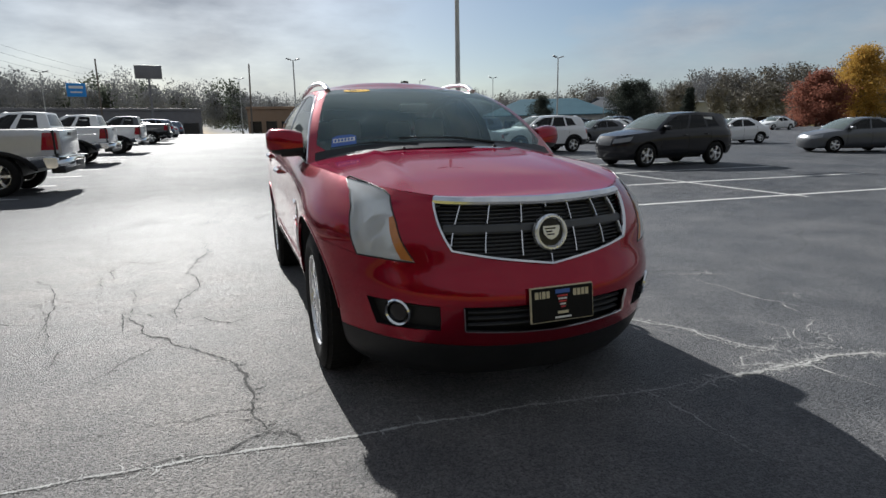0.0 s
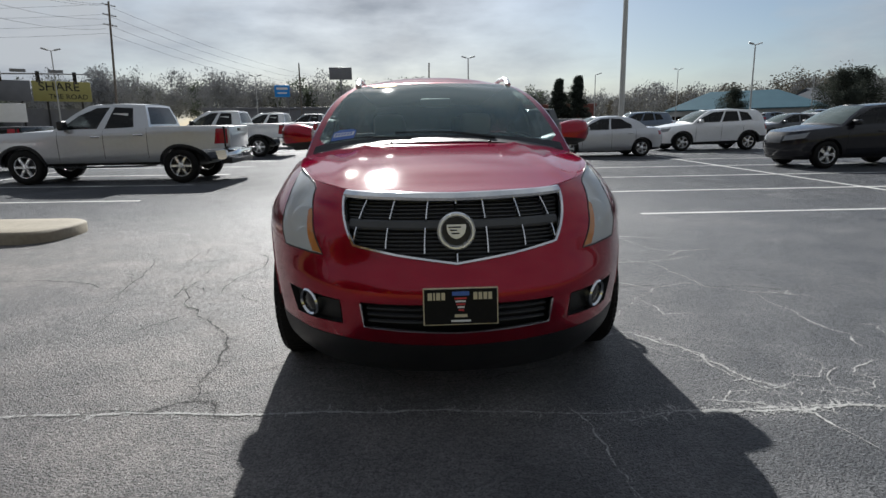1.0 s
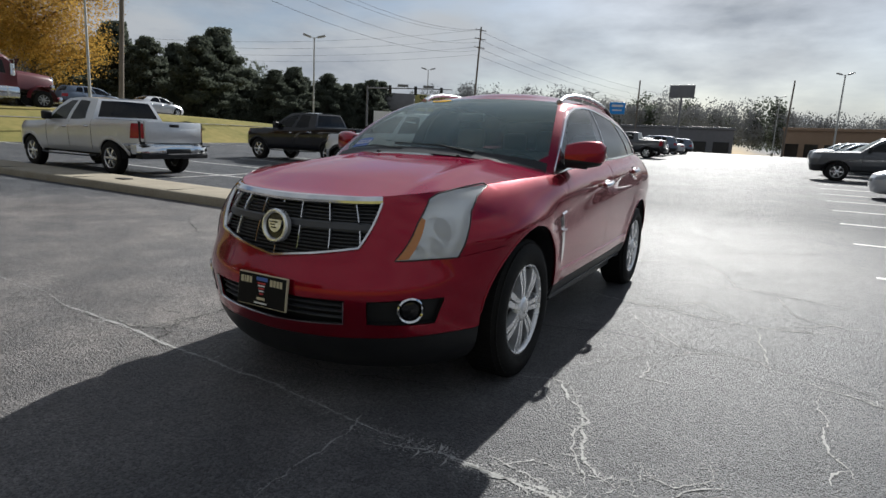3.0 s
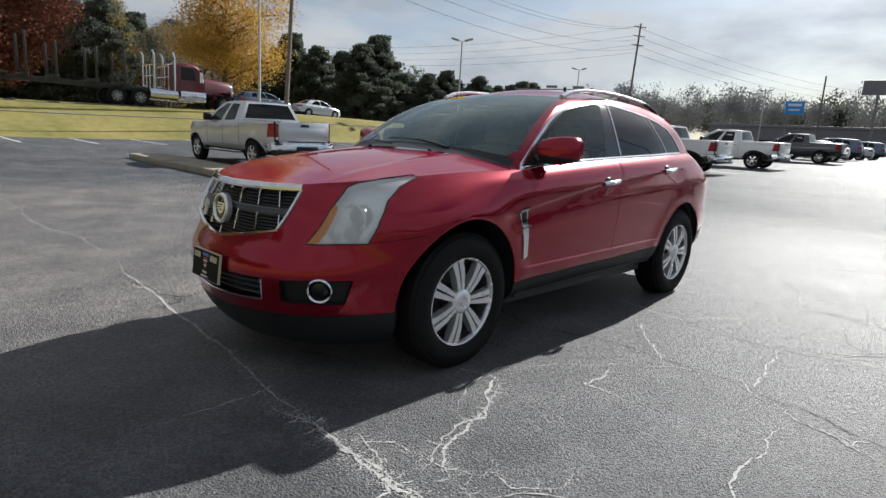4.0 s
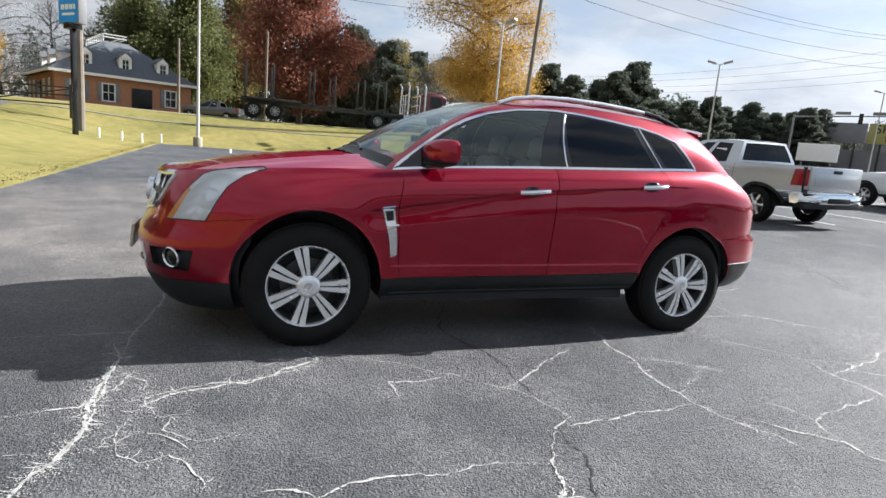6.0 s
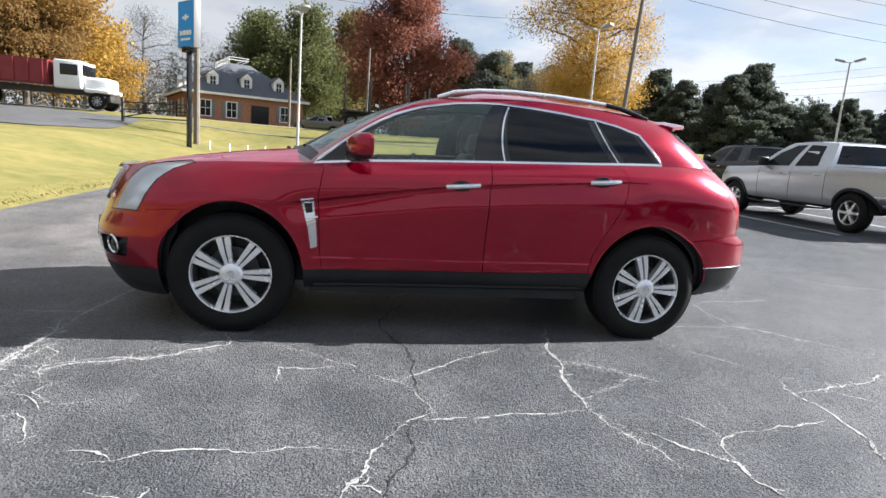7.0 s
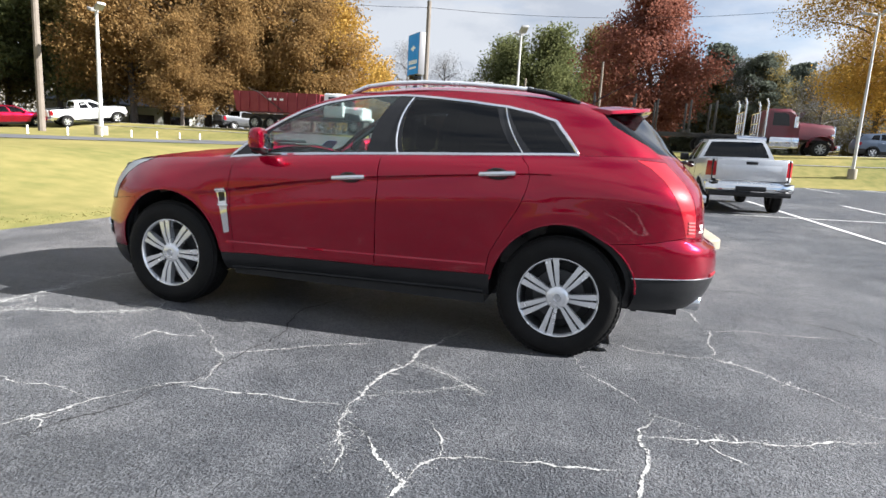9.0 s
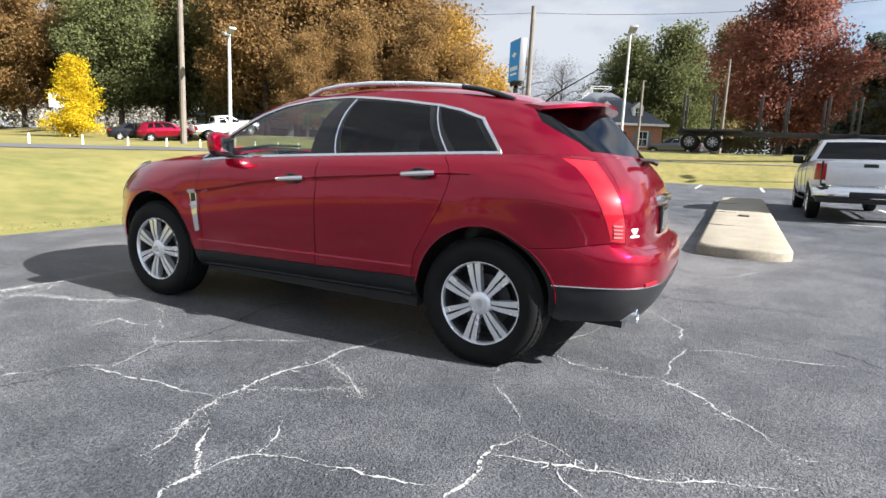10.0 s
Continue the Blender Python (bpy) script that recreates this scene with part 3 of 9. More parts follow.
M_CONCRETE = material("pale_concrete", (0.21, 0.18, 0.13), (0.31, 0.275, 0.21), 2.2, 0.8, 0, 0.35, 60)


def steps(lo, hi, near_lo, near_hi, fine, growth=1.35):
    out, d, p = [], fine, near_lo
    while p > lo:
        d *= growth
        p -= d
        out.append(max(p, lo))
    out.reverse()
    k = int((near_hi - near_lo) / fine)
    out += [near_lo + (near_hi - near_lo) * i / k for i in range(k + 1)]
    d, p = fine, near_hi
    while p < hi:
        d *= growth
        p += d
        out.append(min(p, hi))
    return out


def make_ground():
    """One sheet to the horizon: asphalt on the lot, grass beyond its edges, the road on top of the bank."""
    xs = sorted(set(steps(-1500, 1500, -44, 8, 1.0) + [LAWN_X, LAWN_X - 0.25]))
    ys = sorted(set(steps(-1500, 1500, -32, 30, 1.0) + [LAWN_Y, LAWN_Y - 0.25]))
    bm = bmesh.new()
    grid = [[bm.verts.new((x, y, land_z(x, y))) for y in ys] for x in xs]
    for i in range(len(xs) - 1):
        for j in range(len(ys) - 1):
            f = bm.faces.new((grid[i][j], grid[i + 1][j], grid[i + 1][j + 1], grid[i][j + 1]))
            c = f.calc_center_median()
            a, b = bank(c.x, c.y)
            if a + b > 0 or c.y > 150 or c.x > 120:
                f.material_index = 1
            f.smooth = True
    me = bpy.data.meshes.new("ground")
    bm.to_mesh(me)
    bm.free()
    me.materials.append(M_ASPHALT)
    me.materials.append(M_GRASS)
    tagged(new("ground", me), "worn dark asphalt car lot with mown yellow-green lawns", "ground", kind="structure")


make_ground()


def strip(name, pts, width, lift, mat, label, category, kind="structure", parent=None, z_at=land_z, ragged=0.0, seed=0):
    """A band laid on the ground along points."""
    rng = random.Random(seed)
    bm = bmesh.new()
    dense = []
    for (x0, y0), (x1, y1) in zip(pts, pts[1:]):
        k = max(1, int(math.hypot(x1 - x0, y1 - y0) / 0.8))
        dense += [(x0 + (x1 - x0) * i / k, y0 + (y1 - y0) * i / k) for i in range(k)]
    dense.append(pts[-1])
    rows = []
    for i, (x, y) in enumerate(dense):
        a, b = dense[max(0, i - 1)], dense[min(len(dense) - 1, i + 1)]
        d = Vector((b[0] - a[0], b[1] - a[1])).normalized()
        w = width / 2 * (1 + ragged * rng.uniform(-1, 1))
        rows.append([bm.verts.new((x - d.y * w * s, y + d.x * w * s, z_at(x - d.y * w * s, y + d.x * w * s) + lift)) for s in (-1, -0.33, 0.33, 1)])
    for a, b in zip(rows, rows[1:]):
        for j in range(3):
            bm.faces.new((a[j], a[j + 1], b[j + 1], b[j]))
    bmesh.ops.recalc_face_normals(bm, faces=bm.faces)
    for f in bm.faces:
        if f.normal.z < 0:
            f.normal_flip()
    ob = part(name, bm, mat, parent, "", 0)
    return tagged(ob, label, category, kind=kind) if not parent else ob


# ---- the red crossover ----
def wheel(parent, m, R=0.381, width=0.225, rim_r=0.245, spokes=7, twin=True, alloy=None, detail=True):
    """A wheel, its outer face towards +x of m: tyre with tread blocks, rim, spokes, hub cap, brake disc."""
    to_x = m @ Matrix.Rotation(math.pi / 2, 4, "Y")
    alloy = alloy or M_ALLOY
    hw = width / 2
    w = new("wheel")
    w.parent = parent
    bm = bmesh.new()
    lathe(bm, [(rim_r + 0.002, -hw + 0.01), (rim_r + 0.03, -hw - 0.004), (R - 0.06, -hw - 0.012), (R - 0.02, -hw + 0.008), (R, -hw + 0.035), (R, hw - 0.035), (R - 0.02, hw - 0.008),
               (R - 0.05, hw + 0.008), (rim_r + 0.055, hw + 0.012), (rim_r + 0.028, hw + 0.004), (rim_r + 0.012, hw - 0.002), (rim_r + 0.002, hw - 0.012)], 48 if detail else 24, to_x)
    part("tyre", bm, M_RUBBER, w, "", 35)
    if detail:
        bm = bmesh.new()
        for i in range(64):
            a = 2 * math.pi * i / 64
            for z0, z1, sk in ((-hw + 0.03, -0.035, 0.010), (-0.03, 0.03, 0.0), (0.035, hw - 0.03, -0.010), (hw - 0.028, hw - 0.006, 0.0)):
                r0 = R - 0.022 if z1 > hw - 0.02 else R - 0.006
                box(bm, r0, r0 + 0.008, -0.013, 0.013, z0, z1, 0, to_x @ Matrix.Rotation(a + sk, 4, "Z"))
        part("tread", bm, M_RUBBER, w, "", 0)
    bm = bmesh.new()
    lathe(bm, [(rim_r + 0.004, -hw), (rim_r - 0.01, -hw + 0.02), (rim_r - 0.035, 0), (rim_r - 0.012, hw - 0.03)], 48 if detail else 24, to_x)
    part("barrel", bm, M_SHADEDALLOY, w, "", 40)
    bm = bmesh.new()
    lathe(bm, [(rim_r - 0.012, hw - 0.03), (rim_r - 0.010, hw - 0.014), (rim_r - 0.003, hw - 0.004), (rim_r + 0.003, hw - 0.003), (rim_r + 0.003, hw - 0.012)], 48 if detail else 24, to_x)
    part("rim", bm, alloy, w, "", 40)
    bm = bmesh.new()
    ro, ri = rim_r - 0.004, 0.055
    for i in range(spokes):
        a = 2 * math.pi * i / spokes + math.pi / 2
        for s in ((-1, 1) if twin else (0,)):
            o = 0.0125 * s
            wide = 0.0095 if twin else 0.024
            inner = [(ri, o - wide), (ri, o + wide), (ro, o * 2.1 + wide * (2.0 if twin else 1.2)), (ro, o * 2.1 - wide * (2.0 if twin else 1.2))]
            lo = [bm.verts.new((x, y, hw - 0.05 - 0.01 * (x < 0.1))) for x, y in inner]
            hi = [bm.verts.new((x, y * 0.985, hw - (0.012 if x < 0.1 else 0.014))) for x, y in inner]
            mid = [bm.verts.new(((inner[0][0] + inner[3][0]) / 2, (inner[0][1] + inner[3][1]) / 2, hw - 0.006)), bm.verts.new(((inner[1][0] + inner[2][0]) / 2, (inner[1][1] + inner[2][1]) / 2, hw - 0.006))]
            bm.faces.new((hi[0], hi[1], mid[1], mid[0]))
            bm.faces.new((mid[0], mid[1], hi[2], hi[3]))
            bm.faces.new((lo[0], hi[0], mid[0], hi[3], lo[3]))
            bm.faces.new((lo[1], lo[2], hi[2], mid[1], hi[1]))
            bmesh.ops.transform(bm, matrix=to_x @ Matrix.Rotation(a, 4, "Z"), verts=lo + hi + mid)
    bmesh.ops.recalc_face_normals(bm, faces=bm.faces)
    part("spokes", bm, alloy, w, "", 25)
    bm = bmesh.new()
    lathe(bm, [(0.076, hw - 0.045), (0.073, hw - 0.018), (0.066, hw - 0.008), (0.05, hw - 0.001), (0.03, hw + 0.002), (0.0, hw + 0.003)], 32 if detail else 16, to_x)
    hub = part("hub_cap", bm, alloy, w, "", 40)
    if detail:
        bm = bmesh.new()
        lathe(bm, [(0.026, hw + 0.0025), (0.024, hw + 0.006), (0.019, hw + 0.006), (0.017, hw + 0.004), (0, hw + 0.0045)], 24, to_x)
        part("hub_emblem", bm, M_CHROME, hub)
    bm = bmesh.new()
    lathe(bm, [(0.16, -0.005), (0.16, 0.01), (0.09, 0.01), (0.085, 0.03), (0, 0.03)], 32 if detail else 16, to_x)
    part("brake_disc", bm, M_SHADEDALLOY, w)
    bm = bmesh.new()
    lathe(bm, [(rim_r - 0.03, -0.03), (0, -0.032)], 24, to_x)
    part("wheel_back", bm, M_BLACK, w)
    return w


def even(a, b, step):
    k = max(1, round((b - a) / step))
    return [a + (b - a) * i / k for i in range(k + 1)]


def arch(yc, zc, ry, rz, n=22):
    return [(yc + ry * math.cos(math.pi * i / n), zc + rz * math.sin(math.pi * i / n)) for i in range(n + 1)]


def build_hero():
    S, C = CROSS, CABIN
    car = thing("crossover_car", "glossy dark red crossover car with chrome trim, wet bonnet", "car")
    low = lambda u, q: shell(S, u, q)
    uq = lambda pts: [(u, shell_q(S, u, z)) for u, z in pts]
    clad = [(-2.9, 0.335), (-2.36, 0.355), (-2.02, 0.372), (-1.75, 0.39), (-0.94, 0.43), (0.2, 0.452), (0.95, 0.477), (1.4, 0.5), (1.78, 0.543), (2.25, 0.557), (2.9, 0.56)]
    arch_f = [(-0.962, 0.2)] + arch(-1.40, 0.385, 0.435, 0.462) + [(-1.838, 0.2)]
    arch_r = [(1.843, 0.2)] + arch(1.405, 0.385, 0.435, 0.452) + [(0.967, 0.2)]
    head = [(-2.29, 0.716), (-2.13, 0.727), (-2.0, 0.733), (-1.975, 0.79), (-1.955, 0.845), (-1.905, 0.935), (-1.825, 1.003), (-1.74, 1.036), (-1.69, 1.05), (-1.72, 1.062), (-1.89, 1.04), (-2.04, 1.012), (-2.095, 0.99), (-2.19, 0.88)]
    grille = [(-2.9, 0.962), (-2.6, 0.965), (-2.325, 0.968), (-2.39, 0.865), (-2.456, 0.764), (-2.65, 0.727), (-2.9, 0.69)]
    lower = [(-2.9, 0.53), (-2.47, 0.533), (-2.478, 0.421), (-2.7, 0.41), (-2.9, 0.404)]
    fog = [(-2.372, 0.534), (-2.2, 0.546), (-2.025, 0.552), (-2.067, 0.428), (-2.374, 0.424)]
    cut_a = [(-0.86, 1.2), (-0.862, 1.08), (-0.89, 0.9), (-0.87, 0.57), (-0.85, 0.40)]
    cut_b = [(0.21, 1.3), (0.208, 1.0), (0.20, 0.71), (0.20, 0.40)]
    cut_c = [(1.115, 1.35), (1.12, 1.21), (1.165, 1.16), (1.178, 1.10), (1.165, 1.02), (1.13, 0.92), (1.04, 0.76), (0.965, 0.62), (0.94, 0.45)]
    seam = [(-2.0, 0.733), (-1.87, 0.752), (-1.68, 0.775)]
    lamp = [(1.90, 1.237), (2.0, 1.234), (2.13, 1.228), (2.165, 1.05), (2.182, 0.93), (2.19, 0.80), (2.109, 0.808), (2.085, 0.90), (2.045, 1.03), (2.01, 1.13), (1.975, 1.19)]
    rear_top = [(1.66, 0.736), (1.9, 0.76), (2.109, 0.80), (2.2, 0.79), (2.3, 0.755), (2.9, 0.74)]

    sheet = Sheet(even(-2.9, 2.9, 0.04), even(0, 1, 0.04), low)
    Q = {k: uq(v) for k, v in dict(head=head, grille=grille, lower=lower, fog=fog, lamp=lamp).items()}
    for k in Q.values():
        sheet.cut(k)
    fa, ra = uq(arch_f), uq(arch_r)
    sheet.cut(fa, False).cut(ra, False)
    lines = {}
    for name, pts in dict(clad=clad, seam=seam, rear_top=rear_top, a=cut_a, b=cut_b, c=cut_c).items():
        lines[name] = uq(pts)
        sheet.cut(lines[name], False)
    fine = even(-1.2, 1.4, 0.13)
    for dz in (0.002, 0.0, -0.010, -0.020, -0.032):
        sheet.cut(uq([(y, curve(S["crease"], y) + dz) for y in fine]), False)
    for dz in (0.0, -0.010):
        sheet.cut(uq([(y, curve(S["ridge"], y) + dz) for y in even(-0.95, 1.0, 0.13)]), False)
    at_y = lambda pts, y: curve(pts, y)
    def across(pts, z):
        """The y of a falling cut at height z."""
        for (y0, z0), (y1, z1) in zip(pts, pts[1:]):
            if z1 <= z <= z0:
                return y0 + (y1 - y0) * (z0 - z) / (z0 - z1)
        return pts[-1][0] if z < pts[-1][1] else pts[0][0]
    def linear(pts, u):
        if u <= pts[0][0]:
            return pts[0][1]
        for (a, p), (b, q) in zip(pts, pts[1:]):
            if u <= b:
                return p + (q - p) * (u - a) / (b - a)
        return pts[-1][1]
    def pick(u, q):
        if inside(fa, u, q) or inside(ra, u, q):
            return "none"
        for k in Q:
            if inside(Q[k], u, q):
                return k
        z = low(u, q)[2]
        if q < linear(lines["clad"], u):
            return "valance_f" if u < -1.4 else "valance_r" if u > 1.4 else "rocker"
        if u < -2.0 or (u < -1.68 and q < linear(lines["seam"], u)):
            return "bumper_f"
        if u > 1.66 and q < linear(lines["rear_top"], u):
            return "bumper_r"
        if u > 2.1 and u > linear([(0.8, 2.19), (1.05, 2.185), (1.23, 2.15)], z):
            return "tailgate"
        if u < across(cut_a, z):
            return "fender"
        if u < across(cut_b, z):
            return "door_f"
        if u < across(cut_c, z):
            return "door_r"
        return "quarter"
    F = sheet.split(pick)
    part("front_bumper", rim(sheet.lay(F["bumper_f"], both=True)), M_RED, car)
    part("front_valance", rim(sheet.lay(F["valance_f"], both=True)), M_BLACK, car, "black plastic lower bumper")
    part("rear_bumper", rim(sheet.lay(F["bumper_r"], both=True), 0.014, 0.0025), M_RED, car)
    part("rear_valance", rim(sheet.lay(F["valance_r"], both=True)), M_BLACK, car, "black plastic lower bumper")
    part("tailgate", rim(sheet.lay(F["tailgate"], both=True)), M_RED, car)
    doors = {}
    for s in (1, -1):
        part("fender", rim(sheet.lay(F["fender"], s)), M_RED, car)
        doors[s] = part("front_door", rim(sheet.lay(F["door_f"], s), 0.014, 0.003), M_RED, car), part("rear_door", rim(sheet.lay(F["door_r"], s), 0.014, 0.003), M_RED, car)
        part("quarter_panel", rim(sheet.lay(F["quarter"], s), 0.014, 0.0025), M_RED, car)
        part("rocker_panel", rim(sheet.lay(F["rocker"], s)), M_BLACK, car, "black plastic sill")
        hl = part("headlamp", rim(sheet.lay(F["head"], s), 0.02), M_LENS, car, "clear headlamp with amber side reflector")
        tl = part("tail_lamp", rim(sheet.lay(F["lamp"], s), 0.02), M_REDLENS, car, "tall red tail lamp")
        # headlamp bowl behind the lens
        deep = lambda u, q, d: tuple(np.array(low(u, q)) - d * np.array(normal_of(low, u, q)))
        bowl = Sheet(even(-2.3, -1.68, 0.035), even(0.6, 1.0, 0.035), lambda u, q: deep(u, q, 0.022 + 0.003 * math.sin(38 * u + 9 * q) * math.sin(30 * q) + 0.035 * ease(0.0, 0.12, min(abs(u + 2.3), abs(u + 1.68)))))
        bowl.cut(Q["head"])
        bm = bowl.lay(bowl.split(lambda u, q: inside(Q["head"], u, q))[True], s)
        part("reflector", bm, M_REFLECT, hl, "", 25)
        # black bead added to draw the dark gap round the lamp
        part("lamp_seal", bead(low, Q["head"], 0.007, 0.002, s, closed=True), M_BLACK, hl)
        amber = uq([(-2.285, 0.72), (-2.228, 0.726), (-2.145, 0.90), (-2.165, 0.91), (-2.19, 0.88)])
        sh = Sheet(even(-2.3, -2.05, 0.03), even(0.6, 1.0, 0.04), lambda u, q: deep(u, q, -0.0015))
        sh.cut(amber)
        part("side_reflector", rim(sh.lay(sh.split(lambda u, q: inside(amber, u, q))[True], s), 0.01), M_AMBER, hl, "amber reflector strip")
        for (uu, zz, r) in ((-2.06, 0.875, 0.062), (-2.09, 0.775, 0.045), (-2.17, 0.765, 0.03)):
            q = shell_q(S, uu, zz)
            p, nr = Vector(deep(uu, q, 0.078)), Vector(normal_of(low, uu, q))
            p.x *= s
            aim = Vector((0.25 * s, -1, 0.02)).normalized()
            mm = Matrix.Translation(p) @ aim.to_track_quat("Z", "Y").to_matrix().to_4x4()
            bm = bmesh.new()
            lathe(bm, [(r * 1.18, -0.03), (r * 1.2, 0.03), (r * 1.08, 0.036), (r, 0.02), (r * 0.85, 0.012)], 28, mm)
            ring = part("lamp_ring", bm, M_CHROME, hl)
            bm = bmesh.new()
            lathe(bm, [(r * 0.86, 0.008), (r * 0.75, 0.024), (r * 0.45, 0.036), (0, 0.042)], 24, mm)
            part("projector", bm, M_GRILLE if r > 0.06 else M_SIGNLENS, hl, "", 60)
        # fog lamp in its pocket
        fg = part("fog_pocket", rim(Sheet_inset(sheet, F["fog"], low, 0.028, s), -0.03), M_BLACK, car)
        q = shell_q(S, -2.18, 0.494)
        p, nr = Vector(low(-2.18, q)), Vector(normal_of(low, -2.18, q))
        p = p - nr * 0.018
        p.x *= s
        nr.x *= s
        mm = Matrix.Translation(p) @ nr.to_track_quat("Z", "Y").to_matrix().to_4x4()
        bm = bmesh.new()
        lathe(bm, [(0.062, -0.01), (0.064, 0.018), (0.058, 0.026), (0.051, 0.018), (0.05, -0.005)], 36, mm)
        fl = part("fog_lamp", bm, M_CHROME, fg, "round fog lamp with chrome ring")
        bm = bmesh.new()
        lathe(bm, [(0.05, 0.0), (0.04, 0.012), (0.02, 0.018), (0, 0.02)], 28, mm)
        part("fog_lens", bm, M_GLOSSBLACK, fl)
        # tail lamp inner bands
        bm = bmesh.new()
        for k in range(4):
            bead(low, uq([(2.12, 0.83 + 0.02 * k), (2.17, 0.828 + 0.02 * k)]), 0.012, 0.006, s, bm=bm)
        part("reversing_lamp", bm, M_PALELENS, tl, "pale reversing lamp")
    # lower black shell and wheel housings
    skin = Sheet(even(-2.9, 2.9, 0.08), even(0, 1, 0.1), lambda u, q: (lambda p: (p[0] - 0.045 * ease(0, 0.5, p[0]), p[1] * 0.972, p[2] - 0.02 * q))(low(u, q)))
    skin.cut(fa, False).cut(ra, False)
    keep = skin.split(lambda u, q: not (inside(fa, u, q) or inside(ra, u, q)))[True]
    keep = [f for f in keep if not (-2.4 < f[0][0] < -1.58 and f[0][1] > 0.5)]
    part("inner_shell", skin.lay(keep, both=True), M_BLACK, car, "", 60)
    bm = bmesh.new()
    for x0, y0, y1 in ((0.80, -0.93, 0.93), (0.5, -2.1, -0.93), (0.5, 0.93, 2.15)):
        box(bm, -x0, x0, y0, y1, 0.26, 0.34)
    part("underbody", bm, M_BLACK, car)
    for yc in (-1.4, 1.405):
        for s in (1, -1):
            bm = bmesh.new()
            n = 20
            rows = []
            for i in range(n + 1):
                a = math.pi * i / n
                hz = 0.466 if yc < 0 else 0.456
                ring = []
                for grow, inset in ((0.035, 0.012), (0.006, 0.022)):
                    py, pz = yc + (0.437 + grow) * math.cos(a), 0.385 + (hz + grow) * math.sin(a) - (0.06 if i in (0, n) else 0)
                    ring.append((low(py, max(0.0, shell_q(S, py, pz)))[0] - inset, py, pz))
                ring += [(x, yc + 0.437 * math.cos(a), 0.385 + hz * math.sin(a) - (0.06 if i in (0, n) else 0)) for x in (0.80, 0.55)]
                rows.append([bm.verts.new((s * x, y, z)) for x, y, z in ring])
            for a, b in zip(rows, rows[1:]):
                for j in range(3):
                    bm.faces.new((a[j], a[j + 1], b[j + 1], b[j]))
            hub = bm.verts.new((s * 0.55, yc, 0.36))
            for a, b in zip(rows, rows[1:]):
                bm.faces.new((a[-1], hub, b[-1]))
            part("wheel_housing", bm, M_BLACK, car)
            edge = uq(arch(yc, 0.385, 0.435, 0.462 if yc < 0 else 0.452)[1:-1])
            part("arch_lip", bead(low, edge, 0.010, 0.004, s, fine=0.05), M_RED, car)
    # bonnet
    crown = [(-2.24, 0.0), (-2.0, 0.02), (-1.77, 0.038), (-1.4, 0.062), (-1.03, 0.086), (-0.8, 0.095)]
    def top(u, r):
        x, y, z = low(u, 1)
        k = 1 - (1 - r) ** 2.6
        x2 = x * (1 - r)
        ridge = 0.010 * math.exp(-((x2 - (0.50 - 0.06 * (y + 1.6))) / 0.035) ** 2) * ease(-2.15, -1.8, y) * (1 - ease(-1.1, -0.9, y))
        return x2, y, z + curve(crown, y) * k + ridge
    hood = Sheet(even(-2.9, -0.80, 0.04), even(0, 1, 0.05), top)
    edge = [(-2.9, 0.004), (-2.12, 0.004), (-2.0, 0.03), (-1.7, 0.045), (-0.97, 0.085), (-0.80, 0.09)]
    hood.cut(edge, False)
    H = hood.split(lambda u, r: r > linear(edge, u))
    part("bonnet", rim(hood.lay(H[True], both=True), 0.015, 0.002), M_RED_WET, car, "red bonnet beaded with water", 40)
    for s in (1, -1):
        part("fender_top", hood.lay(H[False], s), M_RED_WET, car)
    # cabin
    cab = lambda c, v: cabin(S, C, c, v)
    win = [(1.004, 0.0), (1.008, 0.12), (1.014, 0.33), (1.02, 0.51), (1.042, 0.66), (1.097, 0.79), (1.16, 0.85), (1.221, 0.876), (1.346, 0.862), (1.471, 0.838), (1.596, 0.783), (1.674, 0.695), (1.741, 0.547), (1.787, 0.012), (1.6, 0.008), (1.3, 0.008), (1.1, 0.006)]
    front_win = [(1.06, 0.02), (1.03, 0.25), (1.05, 0.60), (1.105, 0.745), (1.16, 0.815), (1.212, 0.84), (1.335, 0.03)]
    rear_win = [(1.418, 0.03), (1.28, 0.815), (1.346, 0.825), (1.471, 0.80), (1.565, 0.755), (1.655, 0.03)]
    quarter_win = [(1.69, 0.03), (1.60, 0.745), (1.66, 0.67), (1.722, 0.53), (1.765, 0.04)]
    screen = [(0, 0.05), (0.5, 0.05), (0.88, 0.06), (0.945, 0.12), (0.935, 0.92), (0.86, 0.955), (0.4, 0.955), (0, 0.955)]
    back_win = [(2.02, 0.06), (1.94, 0.5), (1.955, 0.9), (2.3, 0.93), (3, 0.93), (3, 0.06)]
    g = Sheet(even(0, 1, 0.05) + even(1, 2, 0.03)[1:] + even(2, 3, 0.06)[1:], even(0, 1, 0.06), cab)
    W = dict(front_win=front_win, rear_win=rear_win, quarter_win=quarter_win, screen=screen, back_win=back_win)
    for pts in (*W.values(), win):
        g.cut(pts)
    def pick2(c, v):
        for k, pts in W.items():
            if inside(pts, c, v):
                return k
        return "frame" if inside(win, c, v) else "screen_edge" if c < 0.93 and v < 0.06 else "pillar" if c < 2 else "hatch"
    G = g.split(pick2)
    part("windscreen", rim(g.lay(G["screen"], both=True), 0.005, 0.001), M_WIND, car, "windscreen")
    part("cowl", g.lay(G["screen_edge"], both=True), M_BLACK, car)
    part("rear_window", rim(g.lay(G["back_win"], both=True), 0.005, 0.001), M_DARKGLASS, car, "dark tinted rear window")
    part("hatch_frame", g.lay(G["hatch"], both=True), M_RED, car)
